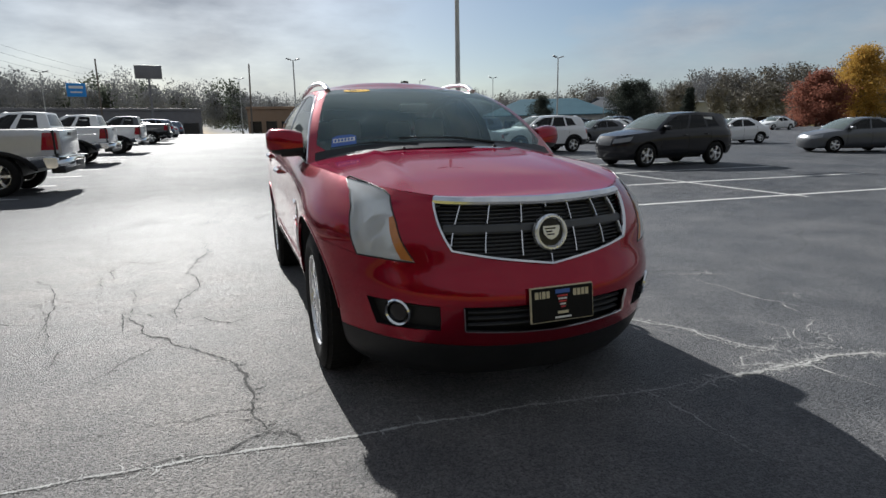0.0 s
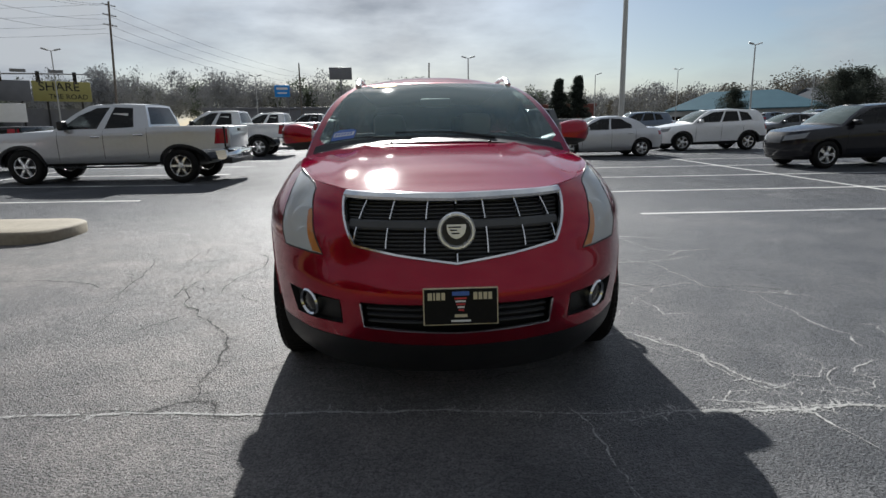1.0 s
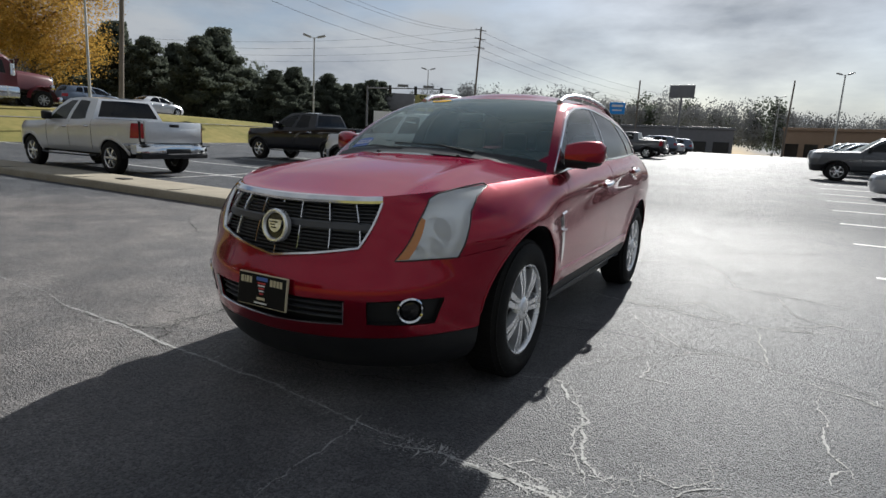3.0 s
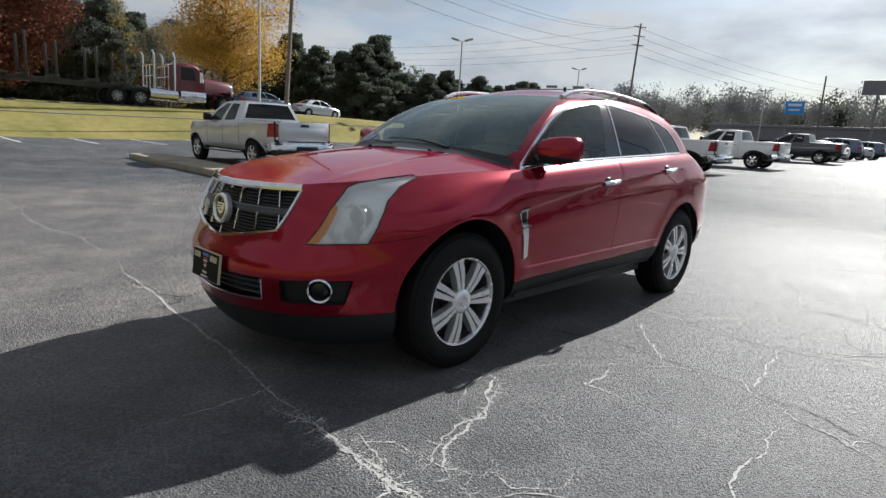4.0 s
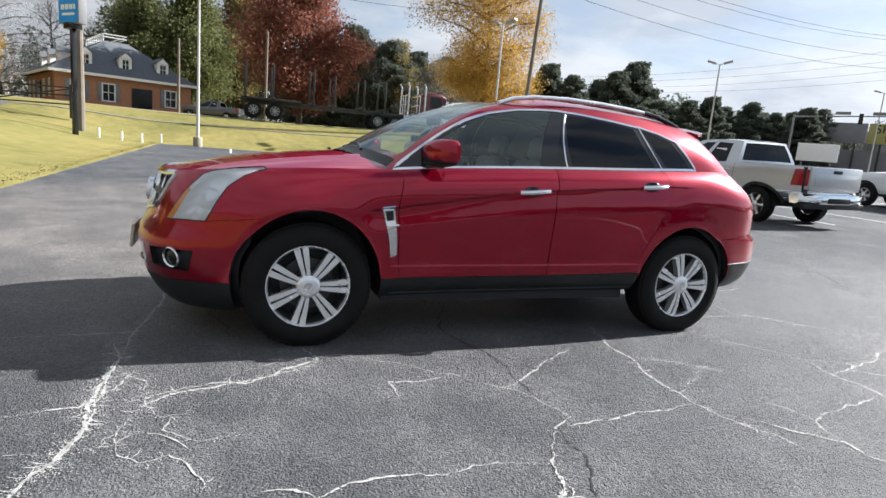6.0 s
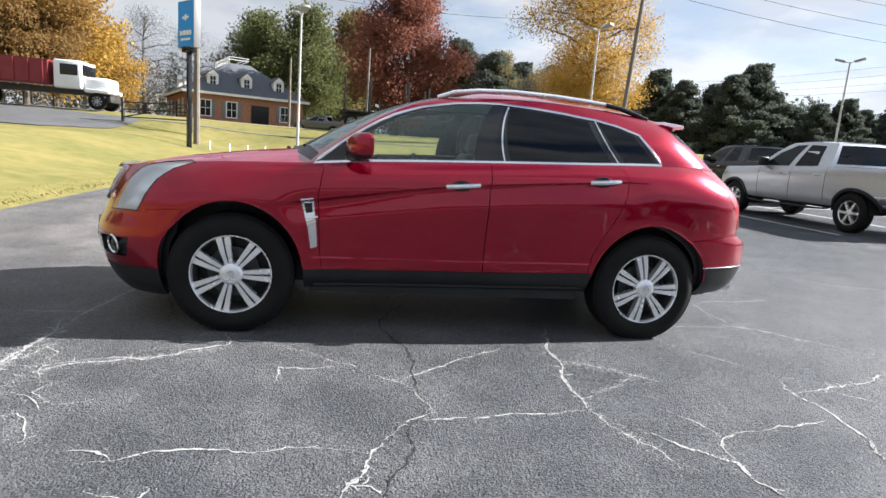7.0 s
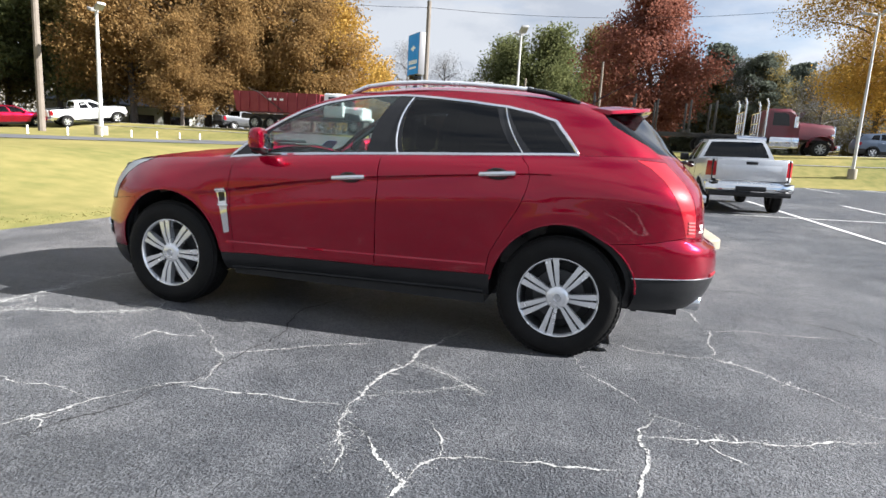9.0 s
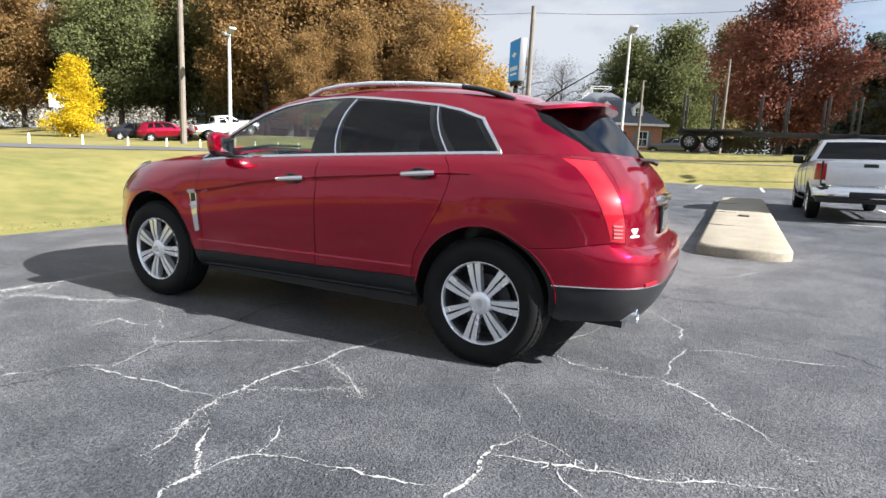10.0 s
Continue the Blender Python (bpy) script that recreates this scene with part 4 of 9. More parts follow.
    for s in (1, -1):
        part("pillar", g.lay(G["pillar"], s), M_RED, car)
        part("window_frame", g.lay(G["frame"], s), M_GLOSSBLACK, car, "gloss black window frame")
        for k, mt, nm in (("front_win", M_GLASS, "front_side_window"), ("rear_win", M_DARKGLASS, "rear_side_window"), ("quarter_win", M_DARKGLASS, "quarter_window")):
            part(nm, rim(g.lay(G[k], s), 0.004, 0.001), mt, car)
        bm = bead(cab, win, 0.020, 0.007, s, closed=True)
        part("window_trim", bm, M_CHROME, car, "chrome window surround")
        part("window_divider", bead(cab, [(1.405, 0.02), (1.268, 0.835)], 0.012, 0.006, s), M_CHROME, car)
        part("window_divider", bead(cab, [(1.672, 0.02), (1.59, 0.765)], 0.010, 0.006, s), M_CHROME, car)
    # roof
    def roof(c, r):
        x, y, z = cab(c, 1)
        k = 1 - (1 - r) ** 2.4
        return x * (1 - r), y, z + k * 0.07 * ease(-0.16, 0.25, y) * (1 - ease(1.2, 1.8, y)) * (1 if x > 0.01 else 0)
    rf = Sheet(even(0, 3, 0.05), even(0, 1, 0.08), roof)
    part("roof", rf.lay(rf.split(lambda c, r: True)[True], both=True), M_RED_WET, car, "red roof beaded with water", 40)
    hero_details(car, S, C, low, cab, uq, Q, doors, top, roof)
    return car


def normal_of(place, u, v, e=0.004):
    a = Vector(place(u + e, v)) - Vector(place(u - e, v))
    b = Vector(place(u, v + e)) - Vector(place(u, v - e))
    return a.cross(b).normalized()


def Sheet_inset(sheet, faces, low, depth, s):
    old = sheet.place
    sheet.place = lambda u, q: tuple(Vector(low(u, q)) - Vector(normal_of(low, u, q)) * depth)
    bm = sheet.lay(faces, s)
    sheet.place = old
    return bm


def sheet_patch(place, poly, mat, parent, name, s=1, both=False, step=0.03, depth=0.01, label="", lift=0.0):
    """A panel in an outline on a surface, lifted off it."""
    us, vs = [p[0] for p in poly], [p[1] for p in poly]
    at = place if not lift else (lambda u, v: tuple(Vector(place(u, v)) + Vector(normal_of(place, u, v)) * lift))
    sh = Sheet(even(min(us), max(us), step), even(min(vs), max(vs), step), at)
    sh.cut(poly)
    return part(name, rim(sh.lay(sh.split(lambda u, v: inside(poly, u, v))[True], s, both), depth, 0.0), mat, parent, label)


def hero_details(car, S, C, low, cab, uq, Q, doors, top, roof):
    for y in S["wheel_y"]:
        for s in (1, -1):
            wheel(car, pose(s * 0.80, y, 0.378, 0, 0, 0 if s > 0 else 180))
    # grille: recessed backing, slats, bars, chrome frame
    grille = thing("grille", "dark grille with chrome frame and bars", "")
    grille.parent = car
    back = lambda u, q: tuple(Vector(low(u, q)) - Vector(normal_of(low, min(u, -2.2), q)) * 0.055)
    g = uq([(-2.9, 0.975), (-2.3, 0.975), (-2.46, 0.75), (-2.9, 0.675)])
    sh = Sheet(even(-2.9, -2.28, 0.05), even(0.55, 1.0, 0.05), back)
    sh.cut(g)
    part("backing", sh.lay(sh.split(lambda u, q: inside(g, u, q))[True], both=True), M_BLACK, grille)
    def edge_u(z):
        return -2.325 - (0.968 - z) / (0.968 - 0.764) * 0.131 if z > 0.764 else -2.456 - (0.764 - z) / 0.074 * 0.444
    behind = lambda d: (lambda u, q: tuple(Vector(low(u, q)) - Vector(normal_of(low, min(u, -2.2), q)) * d))
    z = 0.705
    while z < 0.955:
        bm = bmesh.new()
        for s in (1, -1):
            bead(behind(0.03), uq([(-2.895, z), (edge_u(z) - 0.012, z)]), 0.0065, 0.012, s, bm=bm, fine=0.06)
        part("slat", bm, M_GRILLE, grille)
        z += 0.0165
    bm = bmesh.new()
    for s in (1, -1):
        bead(behind(0.02), uq([(-2.895, 0.852), (edge_u(0.855) - 0.01, 0.858)]), 0.042, 0.012, s, bm=bm, fine=0.06)
    part("cross_band", bm, M_GRILLE, grille)
    for s in (1, -1):
        for u, lean in ((-2.765, 0.003), (-2.60, 0.007), (-2.455, 0.012)):
            if u > -2.46:
                zs = ((0.785, 0.84), (0.875, 0.95))
            else:
                zs = ((0.735, 0.84), (0.875, 0.955)) if u < -2.7 else ((0.755, 0.84), (0.875, 0.952))
            for z0, z1 in zs:
                part("bar", bead(behind(0.012), uq([(u - lean * (z0 - 0.85) * 4, z0), (u - lean * (z1 - 0.85) * 4, z1)]), 0.009, 0.016, s, fine=0.03), M_CHROME, grille, "slim chrome bar")
    for z0, z1 in ((0.700, 0.735), (0.935, 0.952)):
        part("bar", bead(behind(0.012), uq([(-2.897, z0), (-2.897, z1)]), 0.009, 0.016, 1, fine=0.02), M_CHROME, grille, "slim chrome bar")
    bm = bmesh.new()
    for s in (1, -1):
        bead(low, uq([(-2.9, 0.692), (-2.65, 0.728), (-2.456, 0.765), (-2.39, 0.866), (-2.33, 0.962)]), 0.016, 0.014, s, bm=bm)
    part("lower_frame", bm, M_CHROME, grille, "chrome grille frame")
    bm = bmesh.new()
    for s in (1, -1):
        bead(low, uq([(-2.9, 0.962), (-2.6, 0.966), (-2.325, 0.972)]), 0.040, 0.018, s, bm=bm)
    part("header_bar", bm, M_CHROME, grille, "broad chrome header bar")
    # emblem: a ring round a plain shield
    p = Vector((0, -2.345, 0.828))
    face = Matrix.Translation(p) @ Vector((0, -1, 0.10)).to_track_quat("Z", "Y").to_matrix().to_4x4()
    bm = bmesh.new()
    lathe(bm, [(0.078, -0.02), (0.080, 0.006), (0.074, 0.016), (0.066, 0.016), (0.060, 0.006), (0.060, -0.005)], 44, face)
    em = part("emblem", bm, M_ALLOY, grille, "round chrome emblem with a plain shield")
    bm = bmesh.new()
    lathe(bm, [(0.061, 0.0), (0, 0.0)], 32, face)
    part("emblem_back", bm, M_GLOSSBLACK, em)
    bm = bmesh.new()
    prism(bm, [(-0.040, 0.028), (0.040, 0.028), (0.040, 0.010), (0.034, -0.010), (0.018, -0.026), (0, -0.033), (-0.018, -0.026), (-0.034, -0.010), (-0.040, 0.010)], 0.007, face @ pose(0, 0, 0.002))
    shield = part("shield", bm, M_ALLOY, em, "", 0)
    for k, (y0, y1) in enumerate(((0.014, 0.020), (0.001, 0.007), (-0.012, -0.006))):
        bm = bmesh.new()
        w = 0.033 - 0.006 * k
        prism(bm, [(-w, y0), (w * (0.1 if k % 2 else 0.6), y0), (w * (0.1 if k % 2 else 0.6), y1), (-w, y1)], 0.002, face @ pose(0, 0, 0.0092))
        part("shield_stripe", bm, M_GLOSSBLACK, shield, "", 0)
    # lower intake
    intake = thing("lower_intake", "dark lower intake with a chrome rim", "")
    intake.parent = car
    sh = Sheet(even(-2.9, -2.46, 0.05), even(0.2, 0.48, 0.03), behind(0.05))
    part("backing", sh.lay(sh.split(lambda u, q: True)[True], both=True), M_BLACK, intake)
    for z in (0.44, 0.47, 0.50):
        bm = bmesh.new()
        for s in (1, -1):
            bead(behind(0.03), uq([(-2.897, z), (-2.49, z)]), 0.010, 0.012, s, bm=bm, fine=0.06)
        part("slat", bm, M_GRILLE, intake)
    bm = bmesh.new()
    for s in (1, -1):
        bead(low, uq([(-2.9, 0.404), (-2.7, 0.411), (-2.482, 0.423), (-2.474, 0.53)]), 0.008, 0.008, s, bm=bm)
    part("intake_trim", bm, M_CHROME, intake, "thin chrome intake strip")
    # front plate with its printing as plain shapes
    plate = thing("front_plate", "black dealer plate with gilt rim", "")
    plate.parent = car
    pm = Matrix.Translation((0.008, -2.438, 0.532)) @ pose(0, 0, 0, 84, 0, 0)
    def flat(x0, x1, y0, y1, z0, z1, mat, name, bev=0.0):
        bm = bmesh.new()
        box(bm, x0, x1, y0, y1, z0, z1, bev)
        bmesh.ops.transform(bm, matrix=pm, verts=bm.verts)
        return part(name, bm, mat, plate, "", 0)
    M_GILT = material("gilt", (0.55, 0.49, 0.34), (0.64, 0.58, 0.42), 9, 0.4, 0.2)
    M_BLUE = material("sticker_blue", (0.05, 0.12, 0.42), (0.07, 0.16, 0.5), 8, 0.4)
    M_STRIPE = material("sticker_red", (0.5, 0.03, 0.04), (0.6, 0.05, 0.05), 8, 0.4)
    flat(-0.154, 0.154, -0.077, 0.077, -0.01, 0.004, M_GILT, "plate_rim", 0.003)
    flat(-0.149, 0.149, -0.072, 0.072, 0.0, 0.0065, M_RUBBER, "plate_face")
    for x0, x1 in ((-0.135, -0.117), (-0.112, -0.105), (-0.1, -0.084), (-0.079, -0.064), (0.052, 0.068), (0.073, 0.088), (0.093, 0.108), (0.113, 0.128)):
        flat(x0, x1, 0.028, 0.058, 0.0065, 0.008, M_GILT, "printed_bar")
    flat(-0.035, 0.035, 0.045, 0.062, 0.0065, 0.008, M_BLUE, "printed_field")
    for k in range(5):
        flat(-0.026 + 0.004 * k, 0.024 - 0.003 * k, 0.03 - 0.012 * k, 0.037 - 0.012 * k, 0.0065, 0.008, M_TRIMWHITE if k % 2 else M_STRIPE, "printed_stripe")
    flat(-0.026, 0.026, -0.044, -0.032, 0.0065, 0.008, M_GILT, "printed_badge")
    flat(-0.04, 0.04, -0.063, -0.055, 0.0065, 0.008, M_TRIMWHITE, "printed_line")
    # sides
    for s in (1, -1):
        front, rear = doors[s]
        for door, (y0, z0), (y1, z1) in ((front, (-0.09, 1.012), (0.125, 1.032)), (rear, (0.88, 1.098), (1.09, 1.117))):
            pts = [low(y0 + (y1 - y0) * k / 8, shell_q(S, y0 + (y1 - y0) * k / 8, z0 + (z1 - z0) * k / 8)) for k in range(9)]
            bm = bmesh.new()
            tube(bm, [(s * (x + 0.012 + 0.022 * math.sin(math.pi * min(1, max(0, (k + 0.4) / 8.8)))), y, z) for k, (x, y, z) in enumerate(pts)], 0.021, 10, flat=0.8)
            part("door_handle", bm, M_CHROME, door, "chrome door handle", 50)
            bm = bmesh.new()
            mid = pts[4]
            lathe(bm, [(0.048, -0.004), (0.043, 0.0022), (0.0, 0.003)], 24, Matrix.Translation((s * (mid[0] - 0.001), mid[1] - 0.005, mid[2])) @ Matrix.Rotation(s * math.pi / 2, 4, "Y") @ Matrix.Diagonal((0.75, 1.5, 1, 1)))
            part("handle_cup", bm, M_GLOSSBLACK, door, "", 50)
        # side vent
        vent = uq([(-0.992, 0.872), (-0.915, 0.884), (-0.893, 0.70), (-0.885, 0.585), (-0.925, 0.572), (-0.945, 0.70)])
        vp = sheet_patch(low, vent, M_CHROME, car, "side_vent", s, depth=0.012, label="chrome fender vent", lift=0.010)
        sheet_patch(low, uq([(-0.972, 0.855), (-0.925, 0.862), (-0.918, 0.80), (-0.958, 0.79)]), M_GLOSSBLACK, vp, "vent_slot", s, depth=0.004, lift=0.0125)
        bm = bead(low, uq([(-0.965, 0.765), (-0.885, 0.772)]), 0.018, 0.022, s)
        part("vent_bar", bm, M_CHROME, vp)
        # sill strip
        part("sill_step", bead(low, uq([(-0.90, 0.325), (0.2, 0.345), (0.93, 0.36)]), 0.022, 0.012, s), M_BLACK, car, "")
        # mirror
        mir = thing("door_mirror", "red door mirror with black foot", "")
        mir.parent = car
        bm = bmesh.new()
        rows = []
        for k in range(9):
            a = k / 8
            x = 0.845 + 0.215 * a
            hy, hz = (0.055 + 0.03 * math.sin(math.pi * (0.2 + 0.7 * a))) * (1 if k < 8 else 0.72), (0.060 + 0.026 * math.sin(math.pi * (0.15 + 0.75 * a))) * (1 if k < 8 else 0.7)
            cy, cz = -0.665 + 0.075 * a, 1.215 + 0.02 * a
            rows.append([bm.verts.new((s * x, cy + (0.5 if math.cos(2 * math.pi * j / 16) > 0 else 1.0) * hy * math.copysign(abs(math.cos(2 * math.pi * j / 16)) ** 0.7, math.cos(2 * math.pi * j / 16)), cz + hz * math.copysign(abs(math.sin(2 * math.pi * j / 16)) ** 0.7, math.sin(2 * math.pi * j / 16)))) for j in range(16)])
        for a, b in zip(rows, rows[1:]):
            for j in range(16):
                bm.faces.new((a[j], a[(j + 1) % 16], b[(j + 1) % 16], b[j]))
        bm.faces.new(rows[0])
        bm.faces.new(rows[-1])
        bmesh.ops.recalc_face_normals(bm, faces=bm.faces)
        low_bm = bm.copy()
        cut = dict(plane_co=(s * 0.95, -0.63, 1.185), plane_no=(s * 0.08, 0.0, 1.0))
        bmesh.ops.bisect_plane(bm, geom=bm.verts[:] + bm.edges[:] + bm.faces[:], clear_inner=True, **cut)
        bmesh.ops.bisect_plane(low_bm, geom=low_bm.verts[:] + low_bm.edges[:] + low_bm.faces[:], clear_outer=True, **cut)
        part("mirror_cap", bm, M_RED, mir, "", 50)
        part("mirror_shell", low_bm, M_BLACK, mir, "black lower shell", 50)
        bm = bmesh.new()
        box(bm, s * 0.875, s * 1.035, -0.586, -0.575, 1.172, 1.272, 0.004)
        bmesh.ops.recalc_face_normals(bm, faces=bm.faces)
        part("mirror_pane", bm, M_CHROME, mir, "mirror glass")
        bm = bmesh.new()
        tube(bm, [(s * 0.79, -0.70, 1.145), (s * 0.87, -0.685, 1.155), (s * 0.97, -0.65, 1.15)], 0.03, 10, flat=0.6)
        part("mirror_foot", bm, M_BLACK, mir)
        # roof rail
        rail = thing("roof_rail", "silver roof rail with black ends", "")
        rail.parent = car
        bm = bmesh.new()
        pts = [(-0.13, 1.592), (-0.02, 1.635), (0.15, 1.66), (0.4, 1.672), (0.7, 1.668), (0.95, 1.655), (1.12, 1.643)]
        tube(bm, [(s * (0.575 + 0.02 * math.sin(math.pi * (y + 0.1) / 1.4)), y, z) for y, z in pts], 0.021, 12, flat=0.75)
        part("rail_bar", bm, M_ALLOY, rail)
        bm = bmesh.new()
        tube(bm, [(s * 0.587, 1.08, 1.645), (s * 0.582, 1.2, 1.63), (s * 0.577, 1.32, 1.60), (s * 0.572, 1.42, 1.568)], 0.022, 12, flat=0.75)
        part("rail_end", bm, M_GLOSSBLACK, rail)
        # exhaust
        bm = bmesh.new()
        lathe(bm, [(0.05, -0.085), (0.052, 0.0), (0.048, 0.007), (0.043, 0.0), (0.041, -0.08)], 28, pose(s * 0.62, 2.245, 0.385, -90, 0, 0))
        part("exhaust_tip", bm, M_CHROME, car, "chrome exhaust tip")
        bm = bmesh.new()
        lathe(bm, [(0.042, -0.06), (0, -0.06)], 20, pose(s * 0.62, 2.245, 0.385, -90, 0, 0))
        part("exhaust_bore", bm, M_BLACK, car)
        part("rear_reflector", bead(low, uq([(2.235, 0.572), (2.33, 0.578)]), 0.022, 0.006, s), M_REDLENS, car, "red bumper reflector")
        part("bumper_strip", bead(low, uq([(1.80, 0.546), (2.25, 0.56), (2.9, 0.564)]), 0.008, 0.004, s), M_CHROME, car)
        # wiper
        bm = bmesh.new()
        if s > 0:
            tube(bm, [(0.35, -1.02, 1.20), (0.1, -0.99, 1.232), (-0.28, -0.965, 1.236)], 0.011, 6)
        else:
            tube(bm, [(-0.18, -1.04, 1.20), (-0.45, -0.96, 1.212), (-0.70, -0.90, 1.182)], 0.011, 6)
        part("wiper", bm, M_BLACK, car)
        bm = bmesh.new()
        box(bm, s * 0.30 - 0.009, s * 0.30 + 0.009, -1.145, -1.12, 1.172, 1.186, 0.003)
        part("washer_nozzle", bm, M_BLACK, car)
    bm = bmesh.new()
    rows = []
    for k in range(13):
        x = -0.74 + 1.48 * k / 12
        y = -1.085 + 0.12 * (x / 0.78) ** 2
        z = 1.192 - 0.075 * abs(x / 0.78) ** 2.5
        rows.append([bm.verts.new((x, y - 0.03, z - 0.01)), bm.verts.new((x, y + 0.01, z + 0.004)), bm.verts.new((x, y + 0.06, z + 0.02))])
    for a, b in zip(rows, rows[1:]):
        for j in range(2):
            bm.faces.new((a[j], b[j], b[j + 1], a[j + 1]))
    part("cowl_panel", bm, M_BLACK, car)
    # sun-roof pane, antenna, spoiler, tailgate trim
    bm = bmesh.new()
    tube(bm, [(0.12, 1.47, 1.60), (0.12, 1.55, 1.66), (0.12, 1.80, 1.80)], 0.007, 6, 0.0025)
    part("antenna", bm, M_BLACK, car, "short black whip antenna")
    bm = bmesh.new()
    rows = []
    for k in range(17):
        x = -0.61 + 1.22 * k / 16
        e = 1 - (abs(x) / 0.63) ** 4
        y0, y1 = 1.42 + 0.12 * e, 1.58 + 0.30 * e
        zt = 1.592 - 0.055 * abs(x / 0.61) ** 2.5
        rows.append([bm.verts.new(p) for p in ((x, y0, zt - 0.004), (x, (y0 + y1) / 2, zt + 0.006), (x, y1, zt - 0.006), (x, y1 + 0.004, zt - 0.026), (x, y1 - 0.08, zt - 0.050), (x, y0 + 0.06, zt - 0.05))])
    for a, b in zip(rows, rows[1:]):
        for j in range(5):
            bm.faces.new((a[j], b[j], b[j + 1], a[j + 1]))
    bm.faces.new(rows[0])
    bm.faces.new(rows[-1][::-1])
    bmesh.ops.recalc_face_normals(bm, faces=bm.faces)
    part("roof_spoiler", bm, M_RED, car, "red roof spoiler")
    bm = bmesh.new()
    box(bm, -0.30, 0.30, 2.235, 2.275, 0.985, 1.035, 0.008)
    part("tailgate_trim", bm, M_CHROME, car, "chrome tailgate trim")
    bm = bmesh.new()
    box(bm, -0.16, 0.16, 2.25, 2.276, 0.80, 0.97, 0.004)
    rp = part("rear_plate", bm, M_GLOSSBLACK, car, "dark rear plate")
    bm = bmesh.new()
    box(bm, -0.13, 0.13, 2.276, 2.279, 0.83, 0.94, 0)
    part("plate_field", bm, M_GRILLE, rp, "")
    bm = bmesh.new()
    tube(bm, [(0.05, 2.08, 1.22), (0.05, 2.15, 1.245), (0.03, 2.2, 1.225)], 0.025, 8, flat=0.6)
    tube(bm, [(-0.4, 2.14, 1.245), (0.05, 2.18, 1.245), (0.4, 2.14, 1.245)], 0.016, 8, flat=0.6)
    part("rear_wiper", bm, M_BLACK, car)
    for k, (u0, u1, z) in enumerate(((2.23, 2.28, 0.868), (2.24, 2.27, 0.852), (2.222, 2.292, 0.832))):
        part("sticker_bar", bead(low, uq([(u0, z), (u1, z)]), 0.012 if k else 0.016, 0.002, 1), M_TRIMWHITE, car, "pale sticker mark")
    # windscreen stickers
    oval = [(0.62 + 0.155 * math.cos(2 * math.pi * k / 24), 0.885 + 0.04 * math.sin(2 * math.pi * k / 24)) for k in range(24)]
    M_YELLOW = material("sticker_yellow", (0.75, 0.42, 0.02), (0.85, 0.5, 0.04), 8, 0.6, spec=0.05)
    place = lambda c, v: cabin(S, C, c, v)
    st = sheet_patch(place, oval, M_YELLOW, car, "year_sticker", -1, step=0.05, depth=0.001, label="yellow oval sticker with the year", lift=0.003)
    p = Vector(place(0.62, 0.885))
    nr = Vector(normal_of(place, 0.62, 0.885)) if normal_of(place, 0.62, 0.885).z > 0 else -Vector(normal_of(place, 0.62, 0.885))
    c0, c1 = Vector(place(0.58, 0.885)), Vector(place(0.66, 0.885))
    xa = (c0 - c1)
    xa = Vector((-xa.x, xa.y, xa.z)).normalized() * -1
    p.x, nr.x = -p.x, -nr.x
    xa = Vector((1, 0, 0))
    xa = (xa - nr * xa.dot(nr)).normalized()
    ya = nr.cross(xa)
    m = Matrix(((xa.x, ya.x, nr.x, p.x + nr.x * 0.006), (xa.y, ya.y, nr.y, p.y + nr.y * 0.006), (xa.z, ya.z, nr.z, p.z + nr.z * 0.006), (0, 0, 0, 1)))
    lettering("year_numerals", "2011", 0.062, M_GLOSSBLACK, st, m, 0.0005)
    badge = [(0.66, 0.075), (0.66, 0.15), (0.70, 0.17), (0.80, 0.17), (0.84, 0.15), (0.84, 0.075)]
    bs = sheet_patch(place, badge, M_BLUE, car, "blue_sticker", -1, step=0.05, depth=0.001, label="blue and white sticker", lift=0.003)
    sheet_patch(place, [(0.67, 0.105), (0.67, 0.14), (0.83, 0.14), (0.83, 0.105)], M_TRIMWHITE, bs, "sticker_band", -1, step=0.05, depth=0.001, lift=0.0045)
    for k in range(6):
        c = 0.685 + 0.024 * k
        sheet_patch(place, [(c, 0.112), (c, 0.133), (c + 0.014, 0.133), (c + 0.014, 0.112)], M_BLUE, bs, "sticker_bar", -1, step=0.05, depth=0.001, lift=0.0055)
    # inside: dash, wheel, seats, trim
    bm = bmesh.new()
    box(bm, -0.72, 0.72, -0.98, -0.42, 0.80, 1.10, 0.06)
    dash = part("dashboard", bm, M_DASH, car)
    bm = bmesh.new()
    ring = [(0.36 + 0.18 * math.cos(2 * math.pi * k / 28), -0.30 + 0.055 * math.sin(2 * math.pi * k / 28), 1.02 + 0.17 * math.sin(2 * math.pi * k / 28)) for k in range(28)]
    tube(bm, ring, 0.016, 8, closed=True)
    tube(bm, [(0.20, -0.30, 1.02), (0.36, -0.32, 1.03), (0.52, -0.30, 1.02)], 0.02, 8)
    tube(bm, [(0.36, -0.31, 1.02), (0.36, -0.52, 0.95)], 0.035, 8)
    part("steering_wheel", bm, M_DASH, car)
    for x in (-0.37, 0.37):
        for y in (-0.05, 0.95):
            bm = bmesh.new()
            box(bm, x - 0.25, x + 0.25, y - 0.28, y + 0.24, 0.50, 0.68, 0.06)
            seat = part("seat", bm, M_SEAT, car, "grey leather seat", 50)
            bm = bmesh.new()
            box(bm, x - 0.24, x + 0.24, -0.07, 0.07, -0.30, 0.30, 0.055, pose(0, y + 0.30, 0.93, -14, 0, 0))
            part("seat_back", bm, M_SEAT, seat, "", 50)
            bm = bmesh.new()
